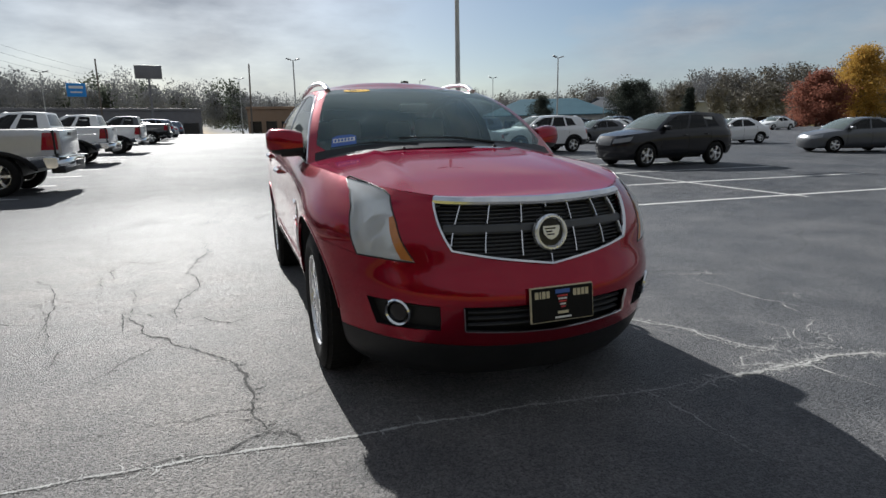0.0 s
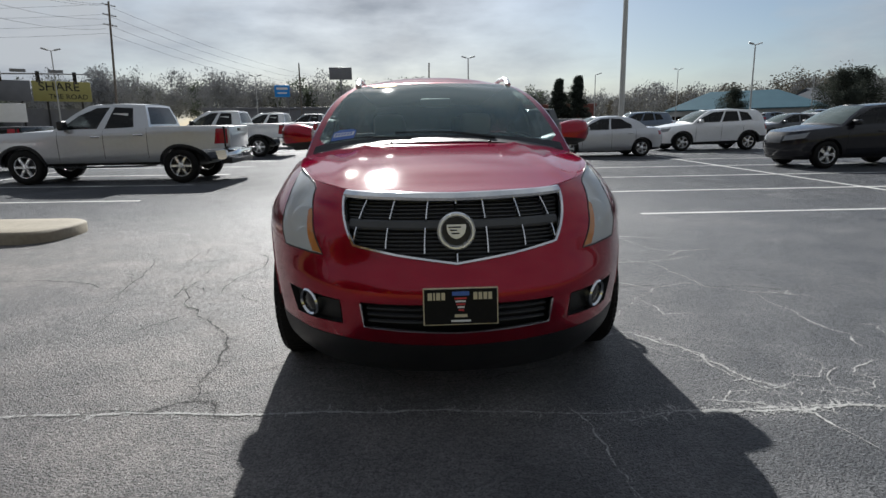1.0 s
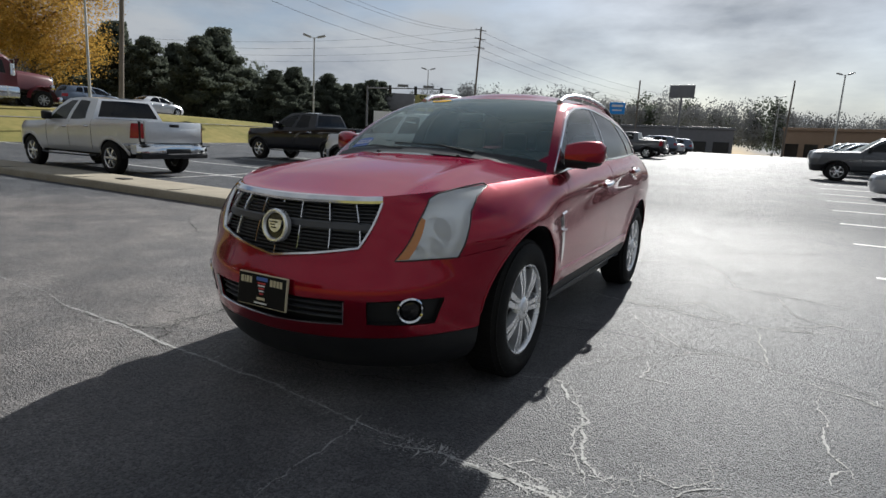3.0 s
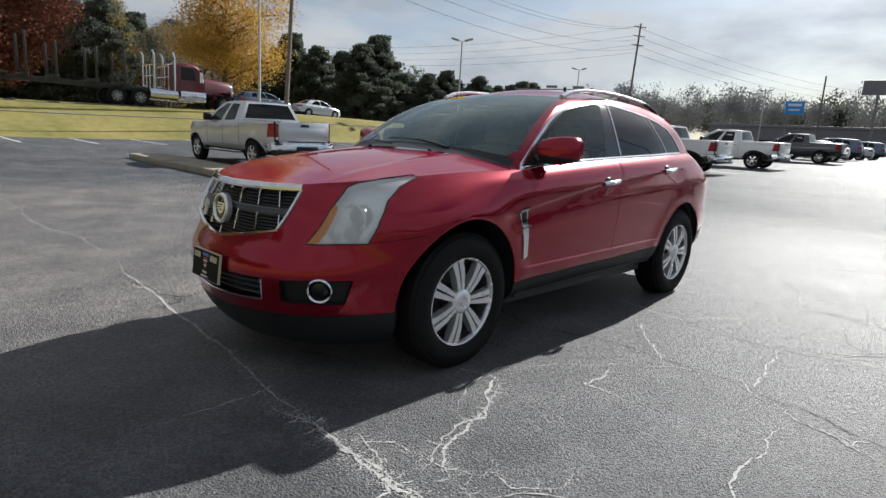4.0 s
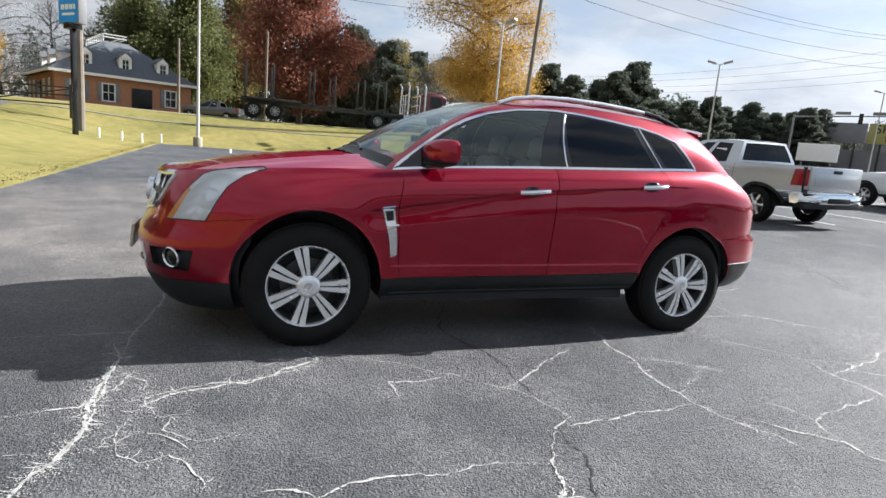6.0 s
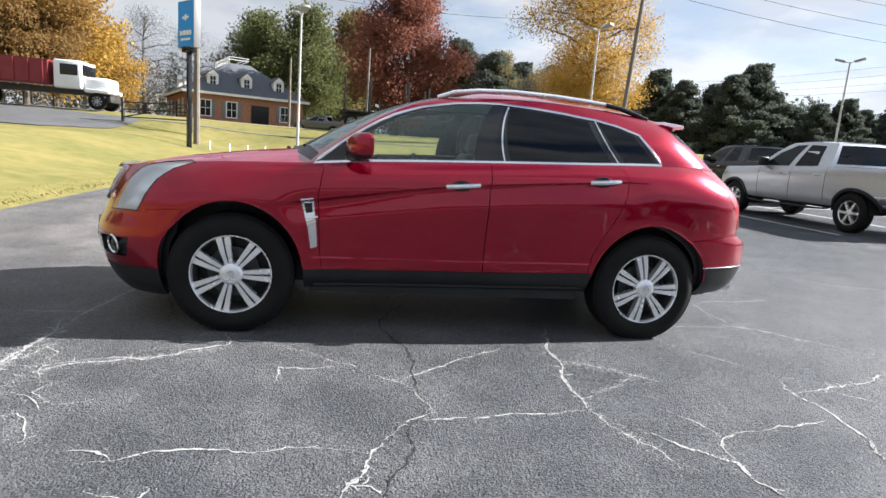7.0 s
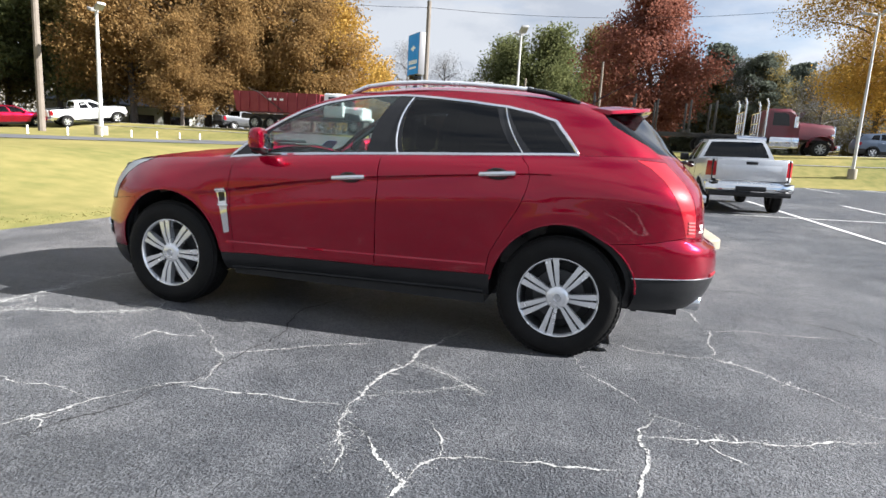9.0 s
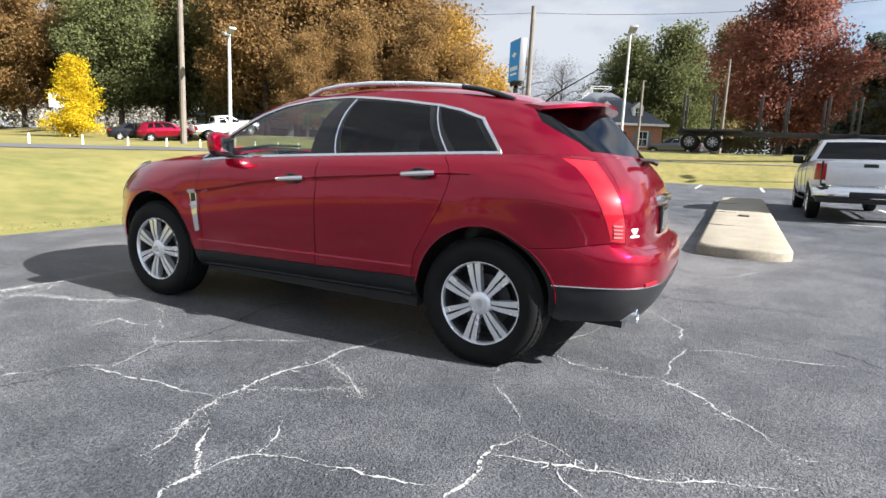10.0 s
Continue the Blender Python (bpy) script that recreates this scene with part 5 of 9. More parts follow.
            box(bm, x - 0.13, x + 0.13, -0.05, 0.05, -0.09, 0.09, 0.045, pose(0, y + 0.40, 1.31, -10, 0, 0))
            part("headrest", bm, M_SEAT, seat, "", 50)
    bm = bmesh.new()
    box(bm, -0.11, 0.11, -0.42, -0.37, 1.42, 1.48, 0.015)
    part("inner_mirror", bm, M_DASH, car)
    rf = Sheet(even(0, 3, 0.1), even(0, 1, 0.2), lambda c, r: (lambda q: (q[0] * 0.97, q[1], q[2] - 0.03))(roof(c, r)))
    part("headliner", rf.lay(rf.split(lambda c, r: True)[True], both=True), M_SEAT, car)


hero = build_hero()
# ---- parked vehicles ----
M_SILVER = paint("silver_paint", (0.50, 0.51, 0.53), 0.6, 0.35)
M_PALESILVER = paint("pale_silver_paint", (0.58, 0.59, 0.61), 0.45, 0.35)
M_WHITE = paint("white_car_paint", (0.72, 0.73, 0.74), 0.0, 0.4)
M_CARBLACK = paint("black_car_paint", (0.010, 0.010, 0.013), 0.0, 0.4, spec=0.05)
M_CARBLACK.node_tree.nodes["Principled BSDF"].inputs["Coat Weight"].default_value = 0.9
M_GUNMETAL = paint("dark_grey_paint", (0.085, 0.09, 0.10), 0.5, 0.35)
M_CARBLUE = paint("slate_blue_paint", (0.10, 0.13, 0.18), 0.5, 0.35)
M_MAROON = material("maroon_lorry_paint", (0.085, 0.008, 0.014), (0.11, 0.012, 0.018), 2, 0.35, coat=0.4)
M_DUMPRED = material("faded_red_steel", (0.17, 0.013, 0.022), (0.24, 0.03, 0.04), 1.2, 0.55, 0.1, 0.2, 20)
M_STEEL = material("galvanised_steel", (0.36, 0.37, 0.38), (0.46, 0.47, 0.48), 3, 0.45, 0.7)
M_DARKSTEEL = material("dark_grimy_steel", (0.030, 0.028, 0.027), (0.06, 0.055, 0.05), 2, 0.6, 0.3, 0.3, 30)


def spec(kind):
    """Sizes of a vehicle: shell, cabin, wheels."""
    if kind == "pickup":
        S = dict(yc=1.80, nf=3.2, nr=7.0, arc=1.3, yf=[(0.4, -2.78), (0.7, -2.86), (1.0, -2.84), (1.25, -2.74)], yr=[(0.5, 2.88), (0.7, 2.96), (1.3, 2.97)],
                 zbot=[(-2.9, 0.40), (-1.8, 0.48), (1.8, 0.52), (3, 0.62)], ztop=[(-2.9, 1.16), (-2.4, 1.20), (-1.1, 1.245), (0.5, 1.285), (1.2, 1.335), (3, 1.345)],
                 w=[(0, 0.92), (0.1, 0.97), (0.35, 0.995), (0.7, 1.0), (0.9, 0.985), (1, 0.955)], wheel_y=(-1.82, 1.82), wheel_z=0.42, taper_front=0.05, taper_rear=0.0)
        C = dict(ua=-1.08, ud=1.16, back=True, side_x=[(0, 0.68), (0.5, 0.70), (1, 0.69)], side_y=[(0, -0.28), (1, 1.02)], side_z=[(0, 1.84), (0.5, 1.875), (1, 1.85)],
                 head=(-0.36, 1.865), tail=(1.02, 1.865), cowl=(-1.22, 1.30), bx=[(0, 0), (1, 0.02), (1.5, 0.03), (2, 0.01), (3, 0)], by=[(0, 0), (3, 0.02)], bz=[(0, 0.02), (1, 0.04), (1.3, 0), (3, 0)])
        win = dict(front=[(1.07, 0.06), (1.09, 0.55), (1.20, 0.88), (1.42, 0.88), (1.45, 0.06)], rear=[(1.53, 0.06), (1.50, 0.88), (1.80, 0.86), (1.84, 0.06)], screen=[(0, 0.06), (0.9, 0.06), (0.88, 0.94), (0, 0.94)], back=[(2.12, 0.12), (2.12, 0.9), (3, 0.9), (3, 0.12)])
        return S, C, win, 0.415, 0.25, 0.47
    if kind == "sedan":
        S = dict(yc=1.335, nf=2.5, nr=3.2, arc=1.35, yf=[(0.2, -2.16), (0.4, -2.24), (0.6, -2.22), (0.8, -2.1)], yr=[(0.3, 2.2), (0.5, 2.27), (0.8, 2.25), (1.0, 2.18)],
                 zbot=[(-2.2, 0.20), (0, 0.22), (2.2, 0.26)], ztop=[(-2.2, 0.70), (-1.8, 0.80), (-1.1, 0.90), (0, 0.95), (1.2, 1.0), (1.8, 1.02), (2.3, 0.98)],
                 w=[(0, 0.80), (0.1, 0.85), (0.4, 0.875), (0.75, 0.875), (0.9, 0.86), (1, 0.80)], wheel_y=(-1.335, 1.335), wheel_z=0.32, taper_front=0.1, taper_rear=0.08)
        C = dict(ua=-1.0, ud=1.55, back=True, side_x=[(0, 0.52), (0.4, 0.57), (1, 0.52)], side_y=[(0, -0.15), (1, 0.92)], side_z=[(0, 1.40), (0.45, 1.43), (1, 1.39)],
                 head=(-0.28, 1.42), tail=(0.95, 1.415), cowl=(-1.18, 0.955), bx=[(0, 0), (1, 0.03), (1.5, 0.04), (2, 0.02), (3, 0)], by=[(0, -0.03), (3, 0.03)], bz=[(0, 0.04), (1, 0.07), (1.4, 0), (1.8, 0.03), (2, 0.05), (3, 0.03)])
        win = dict(front=[(1.05, 0.05), (1.06, 0.4), (1.14, 0.82), (1.36, 0.87), (1.44, 0.05)], rear=[(1.47, 0.05), (1.40, 0.87), (1.68, 0.82), (1.80, 0.3), (1.78, 0.05)], screen=[(0, 0.05), (0.92, 0.05), (0.9, 0.95), (0, 0.95)], back=[(2.1, 0.1), (2.1, 0.92), (3, 0.92), (3, 0.1)])
        return S, C, win, 0.32, 0.20, 0.37
    # crossover
    S = dict(yc=1.38, nf=2.6, nr=3.6, arc=1.4, yf=[(0.25, -2.22), (0.5, -2.30), (0.8, -2.28), (1.05, -2.15)], yr=[(0.35, 2.3), (0.6, 2.38), (0.9, 2.34), (1.2, 2.25)],
             zbot=[(-2.3, 0.24), (0, 0.30), (2.3, 0.34)], ztop=[(-2.3, 0.93), (-1.8, 1.0), (-1.0, 1.08), (0, 1.12), (1.4, 1.17), (2.4, 1.17)],
             w=[(0, 0.84), (0.1, 0.90), (0.4, 0.925), (0.75, 0.935), (0.9, 0.91), (1, 0.85)], wheel_y=(-1.38, 1.38), wheel_z=0.36, taper_front=0.09, taper_rear=0.05)
    C = dict(ua=-0.98, ud=2.1, side_x=[(0, 0.57), (0.4, 0.62), (1, 0.57)], side_y=[(0, -0.12), (1, 1.85)], side_z=[(0, 1.60), (0.4, 1.65), (0.8, 1.62), (1, 1.59)],
             head=(-0.25, 1.63), tail=(1.95, 1.615), cowl=(-1.14, 1.14), bx=[(0, 0), (1, 0.03), (1.5, 0.035), (2, 0.02), (3, 0)], by=[(0, -0.02), (3, 0.04)], bz=[(0, 0.035), (1, 0.07), (1.4, 0), (2, 0.03), (3, 0.02)])
    win = dict(front=[(1.04, 0.05), (1.05, 0.4), (1.11, 0.80), (1.30, 0.86), (1.36, 0.05)], rear=[(1.39, 0.05), (1.33, 0.86), (1.55, 0.85), (1.63, 0.05)], rear2=[(1.66, 0.05), (1.59, 0.84), (1.75, 0.74), (1.82, 0.10)], screen=[(0, 0.05), (0.92, 0.05), (0.9, 0.95), (0, 0.95)], back=[(2.06, 0.15), (2.06, 0.9), (3, 0.9), (3, 0.15)])
    return S, C, win, 0.36, 0.225, 0.42


def vehicle(kind, mat, label, name, fine=True, trim=None, tail_big=False, note=False):
    """A parked pickup, saloon or crossover at the origin, nose towards -y."""
    S, C, win, wr, rimr, ar = spec(kind)
    car = thing(name, label, "pickup truck" if kind == "pickup" else "car")
    end = S["yc"] + S["arc"]
    low = lambda u, q: shell(S, u, q)
    uq = lambda pts: [(u, shell_q(S, u, z)) for u, z in pts]
    du, dq = (0.10, 0.1) if fine else (0.16, 0.16)
    sh = Sheet(even(-end, end, du), even(0, 1, dq), low)
    arches = [uq([(y + ar, 0.1)] + arch(y, S["wheel_z"], ar, ar * 1.02, 14) + [(y - ar, 0.1)]) for y in S["wheel_y"]]
    lampf = uq({"pickup": [(-2.75, 0.93), (-2.62, 1.13), (-2.30, 1.13), (-2.33, 0.93)], "sedan": [(-2.30, 0.55), (-2.25, 0.66), (-1.80, 0.76), (-1.85, 0.62)]}.get(kind, [(-2.45, 0.72), (-2.4, 0.86), (-1.85, 0.94), (-1.95, 0.80)]))
    mid = -end
    grill = uq({"pickup": [(mid, 0.78), (mid, 1.13), (-2.64, 1.13), (-2.66, 0.78)], "sedan": [(mid, 0.50), (mid, 0.60), (-2.32, 0.60), (-2.36, 0.50)]}.get(kind, [(mid, 0.66), (mid, 0.86), (-2.48, 0.86), (-2.52, 0.66)]))
    lampr = uq({"pickup": [(2.33, 0.93), (2.36, 1.29), (2.60, 1.29), (2.60, 0.93)], "sedan": [(1.9, 0.78), (1.9, 0.92), (2.32, 0.92), (2.32, 0.78)]}.get(kind, [(1.98, 0.85), (1.98, 1.06), (2.36, 1.06), (2.36, 0.85)]))
    for a in arches:
        sh.cut(a, False)
    for p in (lampf, grill, lampr):
        sh.cut(p)
    lowz = {"pickup": 0.0, "sedan": 0.0}.get(kind, 0.13)
    bump_f, bump_r = ({"pickup": 0.36, "sedan": 0.0}.get(kind, 0.14), {"pickup": 0.30, "sedan": 0.1}.get(kind, 0.28))
    def pick(u, q):
        if any(inside(a, u, q) for a in arches):
            return "none"
        for k, p in (("lampf", lampf), ("grille", grill), ("lampr", lampr)):
            if inside(p, u, q):
                return k
        if q < (bump_f if u < -S["yc"] - 0.1 else bump_r if u > S["yc"] + 0.35 else lowz):
            return "sill" if abs(u) < S["yc"] else "bumper_f" if u < 0 else "bumper_r"
        return "body"
    F = sh.split(pick)
    part("body", sh.lay(F["body"], both=True), mat, car, "", 40)
    for key, nm in (("bumper_f", "front_bumper"), ("bumper_r", "rear_apron")):
        if key in F:
            part(nm, sh.lay(F[key], both=True), M_CHROME if kind == "pickup" and trim != "dark" else M_BLACK, car, "", 40)
    if "sill" in F:
        for s in (1, -1):
            part("sill_cladding", sh.lay(F["sill"], s), M_BLACK, car, "", 40)
    part("grille", sh.lay(F["grille"], both=True), M_GRILLE, car)
    for s in (1, -1):
        part("headlamp", rim(sh.lay(F["lampf"], s), 0.02), M_SIGNLENS, car, "clear smoky headlamp")
        part("tail_lamp", rim(sh.lay(F["lampr"], s), 0.02), M_REDLENS, car, "red tail lamp")
    for y in S["wheel_y"]:
        for s in (1, -1):
            xw = S["w"][3][1] - 0.14
            wheel(car, pose(s * xw, y, wr, 0, 0, 0 if s > 0 else 180), wr, 0.235, rimr, 6 if kind == "pickup" else 5, kind != "pickup", detail=False)
    if fine and (kind == "pickup" or mat == M_WHITE):
        for a, y in zip(arches, S["wheel_y"]):
            for s in (1, -1):
                part("arch_trim", bead(low, uq(arch(y, S["wheel_z"], ar, ar * 1.02, 14)), 0.075, 0.018, s, fine=0.08), M_BLACK if trim or kind == "suv" else mat, car)
    skin = Sheet(even(-end, end, 0.25), even(0, 1, 0.25), lambda u, q: (lambda p: (p[0] * 0.9, p[1] * 0.96, p[2] - 0.03))(low(u, q)))
    for a in arches:
        skin.cut(a, False)
    part("inner_shell", skin.lay(skin.split(lambda u, q: not any(inside(a, u, q) for a in arches))[True], both=True), M_BLACK, car)
    for y in S["wheel_y"]:
        bm = bmesh.new()
        rows = []
        for i in range(11):
            a = math.pi * i / 10
            rows.append([bm.verts.new((x, y + ar * math.cos(a), S["wheel_z"] + ar * 1.02 * math.sin(a))) for x in (-S["w"][3][1] + 0.04, S["w"][3][1] - 0.04)])
        for a, b in zip(rows, rows[1:]):
            bm.faces.new((a[0], a[1], b[1], b[0]))
        part("wheel_housing", bm, M_BLACK, car)
    bm = bmesh.new()
    fl = S["zbot"][1][1] - 0.05
    box(bm, -0.7, 0.7, S["wheel_y"][0] + ar, S["wheel_y"][1] - ar, fl, fl + 0.08)
    part("underbody", bm, M_BLACK, car)
    # bonnet and deck
    def hood(u, r):
        x, y, z = low(u, 1)
        return x * (1 - r), y, z + (0.06 if kind == "pickup" else 0.07) * (1 - (1 - r) ** 2.5) * ease(-2.4, -1.2, y)
    top_end = C["ua"] + 0.16
    sheet = Sheet(even(-end, top_end, du), even(0, 1, 0.12), hood)
    part("bonnet", sheet.lay(sheet.split(lambda u, r: True)[True], both=True), mat, car, "", 40)
    if kind == "sedan":
        deck = Sheet(even(0.9, end, du), even(0, 1, 0.12), lambda u, r: (lambda p: (p[0] * (1 - r), p[1], p[2] + 0.05 * (1 - (1 - r) ** 2.5) * (1 - ease(1.8, 2.3, p[1]))))(low(u, 1)))
        part("boot_lid", deck.lay(deck.split(lambda u, r: True)[True], both=True), mat, car, "", 40)
    # cabin
    def cab(c, v):
        if c > 2 and C.get("back"):
            s = c - 2
            bx, by, bz = low(C["ud"], 1)
            x1, y1, z1 = curve(C["side_x"], 1), curve(C["side_y"], 1), curve(C["side_z"], 1)
            k = math.sin(s * math.pi / 2)
            lo = (bx * (1 - s), by + 0.03 * k, bz + (0.04 * k if kind == "sedan" else 0))
            hi = (x1 * (1 - s), y1 + (C["tail"][0] - y1) * k, z1 + (C["tail"][1] - z1) * k)
            p, k4 = mix3(lo, hi, v), 4 * v * (1 - v)
            return p[0] + k4 * curve(C["bx"], c), p[1] + k4 * curve(C["by"], c), p[2] + k4 * curve(C["bz"], c)
        return cabin(S, C, c, v)
    g = Sheet(even(0, 1, 0.12) + even(1, 2, 0.08)[1:] + even(2, 3, 0.12)[1:], even(0, 1, 0.16), cab)
    for p in win.values():
        g.cut(p)
    G = g.split(lambda c, v: next((k for k, p in win.items() if inside(p, c, v)), "pillar"))
    part("cab_shell" if kind == "pickup" else "cabin_shell", g.lay(G["pillar"], both=True), mat, car, "", 35)
    part("windscreen", g.lay(G["screen"], both=True), M_CARWIND, car)
    part("rear_window", g.lay(G["back"], both=True), M_DARKGLASS, car)
    for s in (1, -1):
        part("front_side_window", g.lay(G["front"], s), M_CARGLASS, car)
        part("rear_side_window", g.lay(G["rear"], s), M_DARKGLASS, car)
        if "rear2" in G:
            part("quarter_window", g.lay(G["rear2"], s), M_DARKGLASS, car)
        xm, ym, zm = low(C["ua"] + 0.28, 1)
        bm = bmesh.new()
        box(bm, s * (xm - 0.02), s * (xm + 0.22), ym - 0.05, ym + 0.09, zm + 0.02, zm + (0.24 if kind == "pickup" else 0.16), 0.04)
        bmesh.ops.recalc_face_normals(bm, faces=bm.faces)
        part("door_mirror", bm, M_BLACK if kind == "pickup" else mat, car, "", 50)
        # door seams and handles
        zb = 0.92
        cuts = {"pickup": (-0.98, 0.08, 1.10), "sedan": (-0.85, 0.22, 1.1)}.get(kind, (-0.85, 0.22, 1.12))
        bm = bmesh.new()
        for y in cuts:
            a, b = shell(S, y, 0.12), shell(S, y, 0.985)
            pts = [tuple(Vector(shell(S, y, 0.12 + 0.865 * k / 6)) + Vector((0.0005, 0, 0))) for k in range(7)]
            tube(bm, [(s * p[0], p[1], p[2]) for p in pts], 0.006, 4)
        part("door_seam", bm, M_BLACK, car)
        for y in (cuts[1] - 0.18, cuts[2] - 0.2):
            p = shell(S, y, 0.80)
            bm = bmesh.new()
            tube(bm, [(s * (p[0] + 0.0), y - 0.1, p[2]), (s * (p[0] + 0.035), y, p[2]), (s * (p[0] + 0.0), y + 0.1, p[2])], 0.018, 6)
            part("door_handle", bm, M_CHROME if kind == "pickup" else mat, car)
        if kind == "pickup":
            bm = bmesh.new()
            tube(bm, [(s * 0.97, -1.25, 0.42), (s * 0.99, -0.9, 0.40), (s * 0.99, 0.9, 0.42), (s * 0.97, 1.25, 0.44)], 0.04, 8, flat=0.5)
            part("running_board", bm, M_BLACK, car)
    rf = Sheet(even(0, 3, 0.12), even(0, 1, 0.2), lambda c, r: (lambda p: (p[0] * (1 - r), p[1], p[2] + 0.03 * (1 - (1 - r) ** 2) * (1 if p[0] > 0.05 else 0)))(cab(c, 1)))
    part("roof", rf.lay(rf.split(lambda c, r: True)[True], both=True), mat, car, "", 40)
    bm = bmesh.new()
    for x in (-0.38, 0.38):
        box(bm, x - 0.22, x + 0.22, 0.05, 0.2, S["ztop"][2][1] - 0.35, S["ztop"][2][1] + 0.30, 0.06)
    part("seats", bm, M_SEAT, car, "", 50)
    if note:
        x, y, z = cab(1.66, 0.45)
        for s in (1, -1):
            bm = bmesh.new()
            tilt = math.degrees(math.atan2(cab(1.66, 0.05)[0] - cab(1.66, 0.85)[0], 0.5))
            box(bm, -0.003, 0.003, -0.17, 0.17, -0.12, 0.12, 0, Matrix.Translation((s * (x - 0.02), y, z)) @ pose(0, 0, 0, 0, -s * tilt * 0.6, 0))
            part("price_sheet", bm, M_TRIMWHITE, car, "white sheet behind the window")
    if kind == "pickup":
        ud, tail = C["ud"] + 0.06, 2.955
        rim_sheet = Sheet(even(ud, 2.55, 0.12), [0, 0.5, 1], lambda u, r: (lambda p: (p[0] - 0.09 * r if p[0] > 0.5 else p[0], min(p[1], 2.93), p[2] + 0.012 * math.sin(math.pi * r)))(low(u, 1)))
        part("bed_rail", rim_sheet.lay(rim_sheet.split(lambda u, r: True)[True], both=True), M_BLACK, car)
        bm = bmesh.new()
        for s in (1, -1):
            box(bm, s * 0.83, s * 0.87, ud, 2.90, 0.85, 1.335)
        box(bm, -0.86, 0.86, ud, ud + 0.03, 0.85, 1.30)
        box(bm, -0.86, 0.86, ud, 2.93, 0.80, 0.86)
        bmesh.ops.recalc_face_normals(bm, faces=bm.faces)
        part("bed", bm, M_BLACK, car)
        bm = bmesh.new()
        box(bm, -0.78, 0.78, 2.885, 2.985, 0.84, 1.345, 0.018)
        tg = part("tailgate", bm, mat, car)
        bm = bmesh.new()
        box(bm, -0.66, 0.66, 2.984, 2.992, 0.93, 1.20, 0.004)
        part("tailgate_recess", bm, mat, tg)
        bm = bmesh.new()
        box(bm, -0.13, 0.13, 2.984, 2.996, 1.22, 1.29, 0.01)
        part("tailgate_handle", bm, M_BLACK, tg)
        bm = bmesh.new()
        rows = []
        for k in range(13):
            x = -0.985 + 1.97 * k / 12
            y = 3.13 - 0.20 * abs(x / 0.985) ** 5
            dip = 0.05 if abs(x) < 0.42 else 0.0
            rows.append([bm.verts.new(q) for q in ((x, y - 0.26, 0.77), (x, y - 0.02, 0.77), (x, y, 0.74 - dip), (x, y, 0.60), (x, y - 0.05, 0.56), (x, y - 0.2, 0.56))])
        for a, b in zip(rows, rows[1:]):
            for j in range(5):
                bm.faces.new((a[j], b[j], b[j + 1], a[j + 1]))
        bm.faces.new(rows[0])
        bm.faces.new(rows[-1])
        bmesh.ops.recalc_face_normals(bm, faces=bm.faces)
        rb = part("rear_bumper", bm, M_CHROME if trim != "dark" else M_BLACK, car, "chrome step bumper", 35)
        bm = bmesh.new()
        box(bm, -0.92, 0.92, 2.78, 3.04, 0.45, 0.565, 0.02)
        part("bumper_valance", bm, M_BLACK, rb)
        for s in (1, -1):
            bm = bmesh.new()
            box(bm, s * 0.74, s * 0.93, 2.95, 3.115, 0.762, 0.78, 0.004)
            bmesh.ops.recalc_face_normals(bm, faces=bm.faces)
            part("bumper_step", bm, M_BLACK, rb)
        bm = bmesh.new()
        box(bm, -0.34, 0.34, 3.08, 3.138, 0.585, 0.70, 0.01)
        part("plate_recess", bm, M_BLACK, rb)
    return car


def park(ob, x, y, turn, tilt=0):
    """Sets a vehicle down on the ground."""
    ob.matrix_world = Matrix.Translation((x, y, land_z(x, y))) @ slope_turn(x, y) @ pose(0, 0, 0, 0, 0, turn)
    return ob


def slope_turn(x, y, e=1.0):
    n = Vector((-(land_z(x + e, y) - land_z(x - e, y)) / (2 * e), -(land_z(x, y + e) - land_z(x, y - e)) / (2 * e), 1)).normalized()
    return Vector((0, 0, 1)).rotation_difference(n).to_matrix().to_4x4()


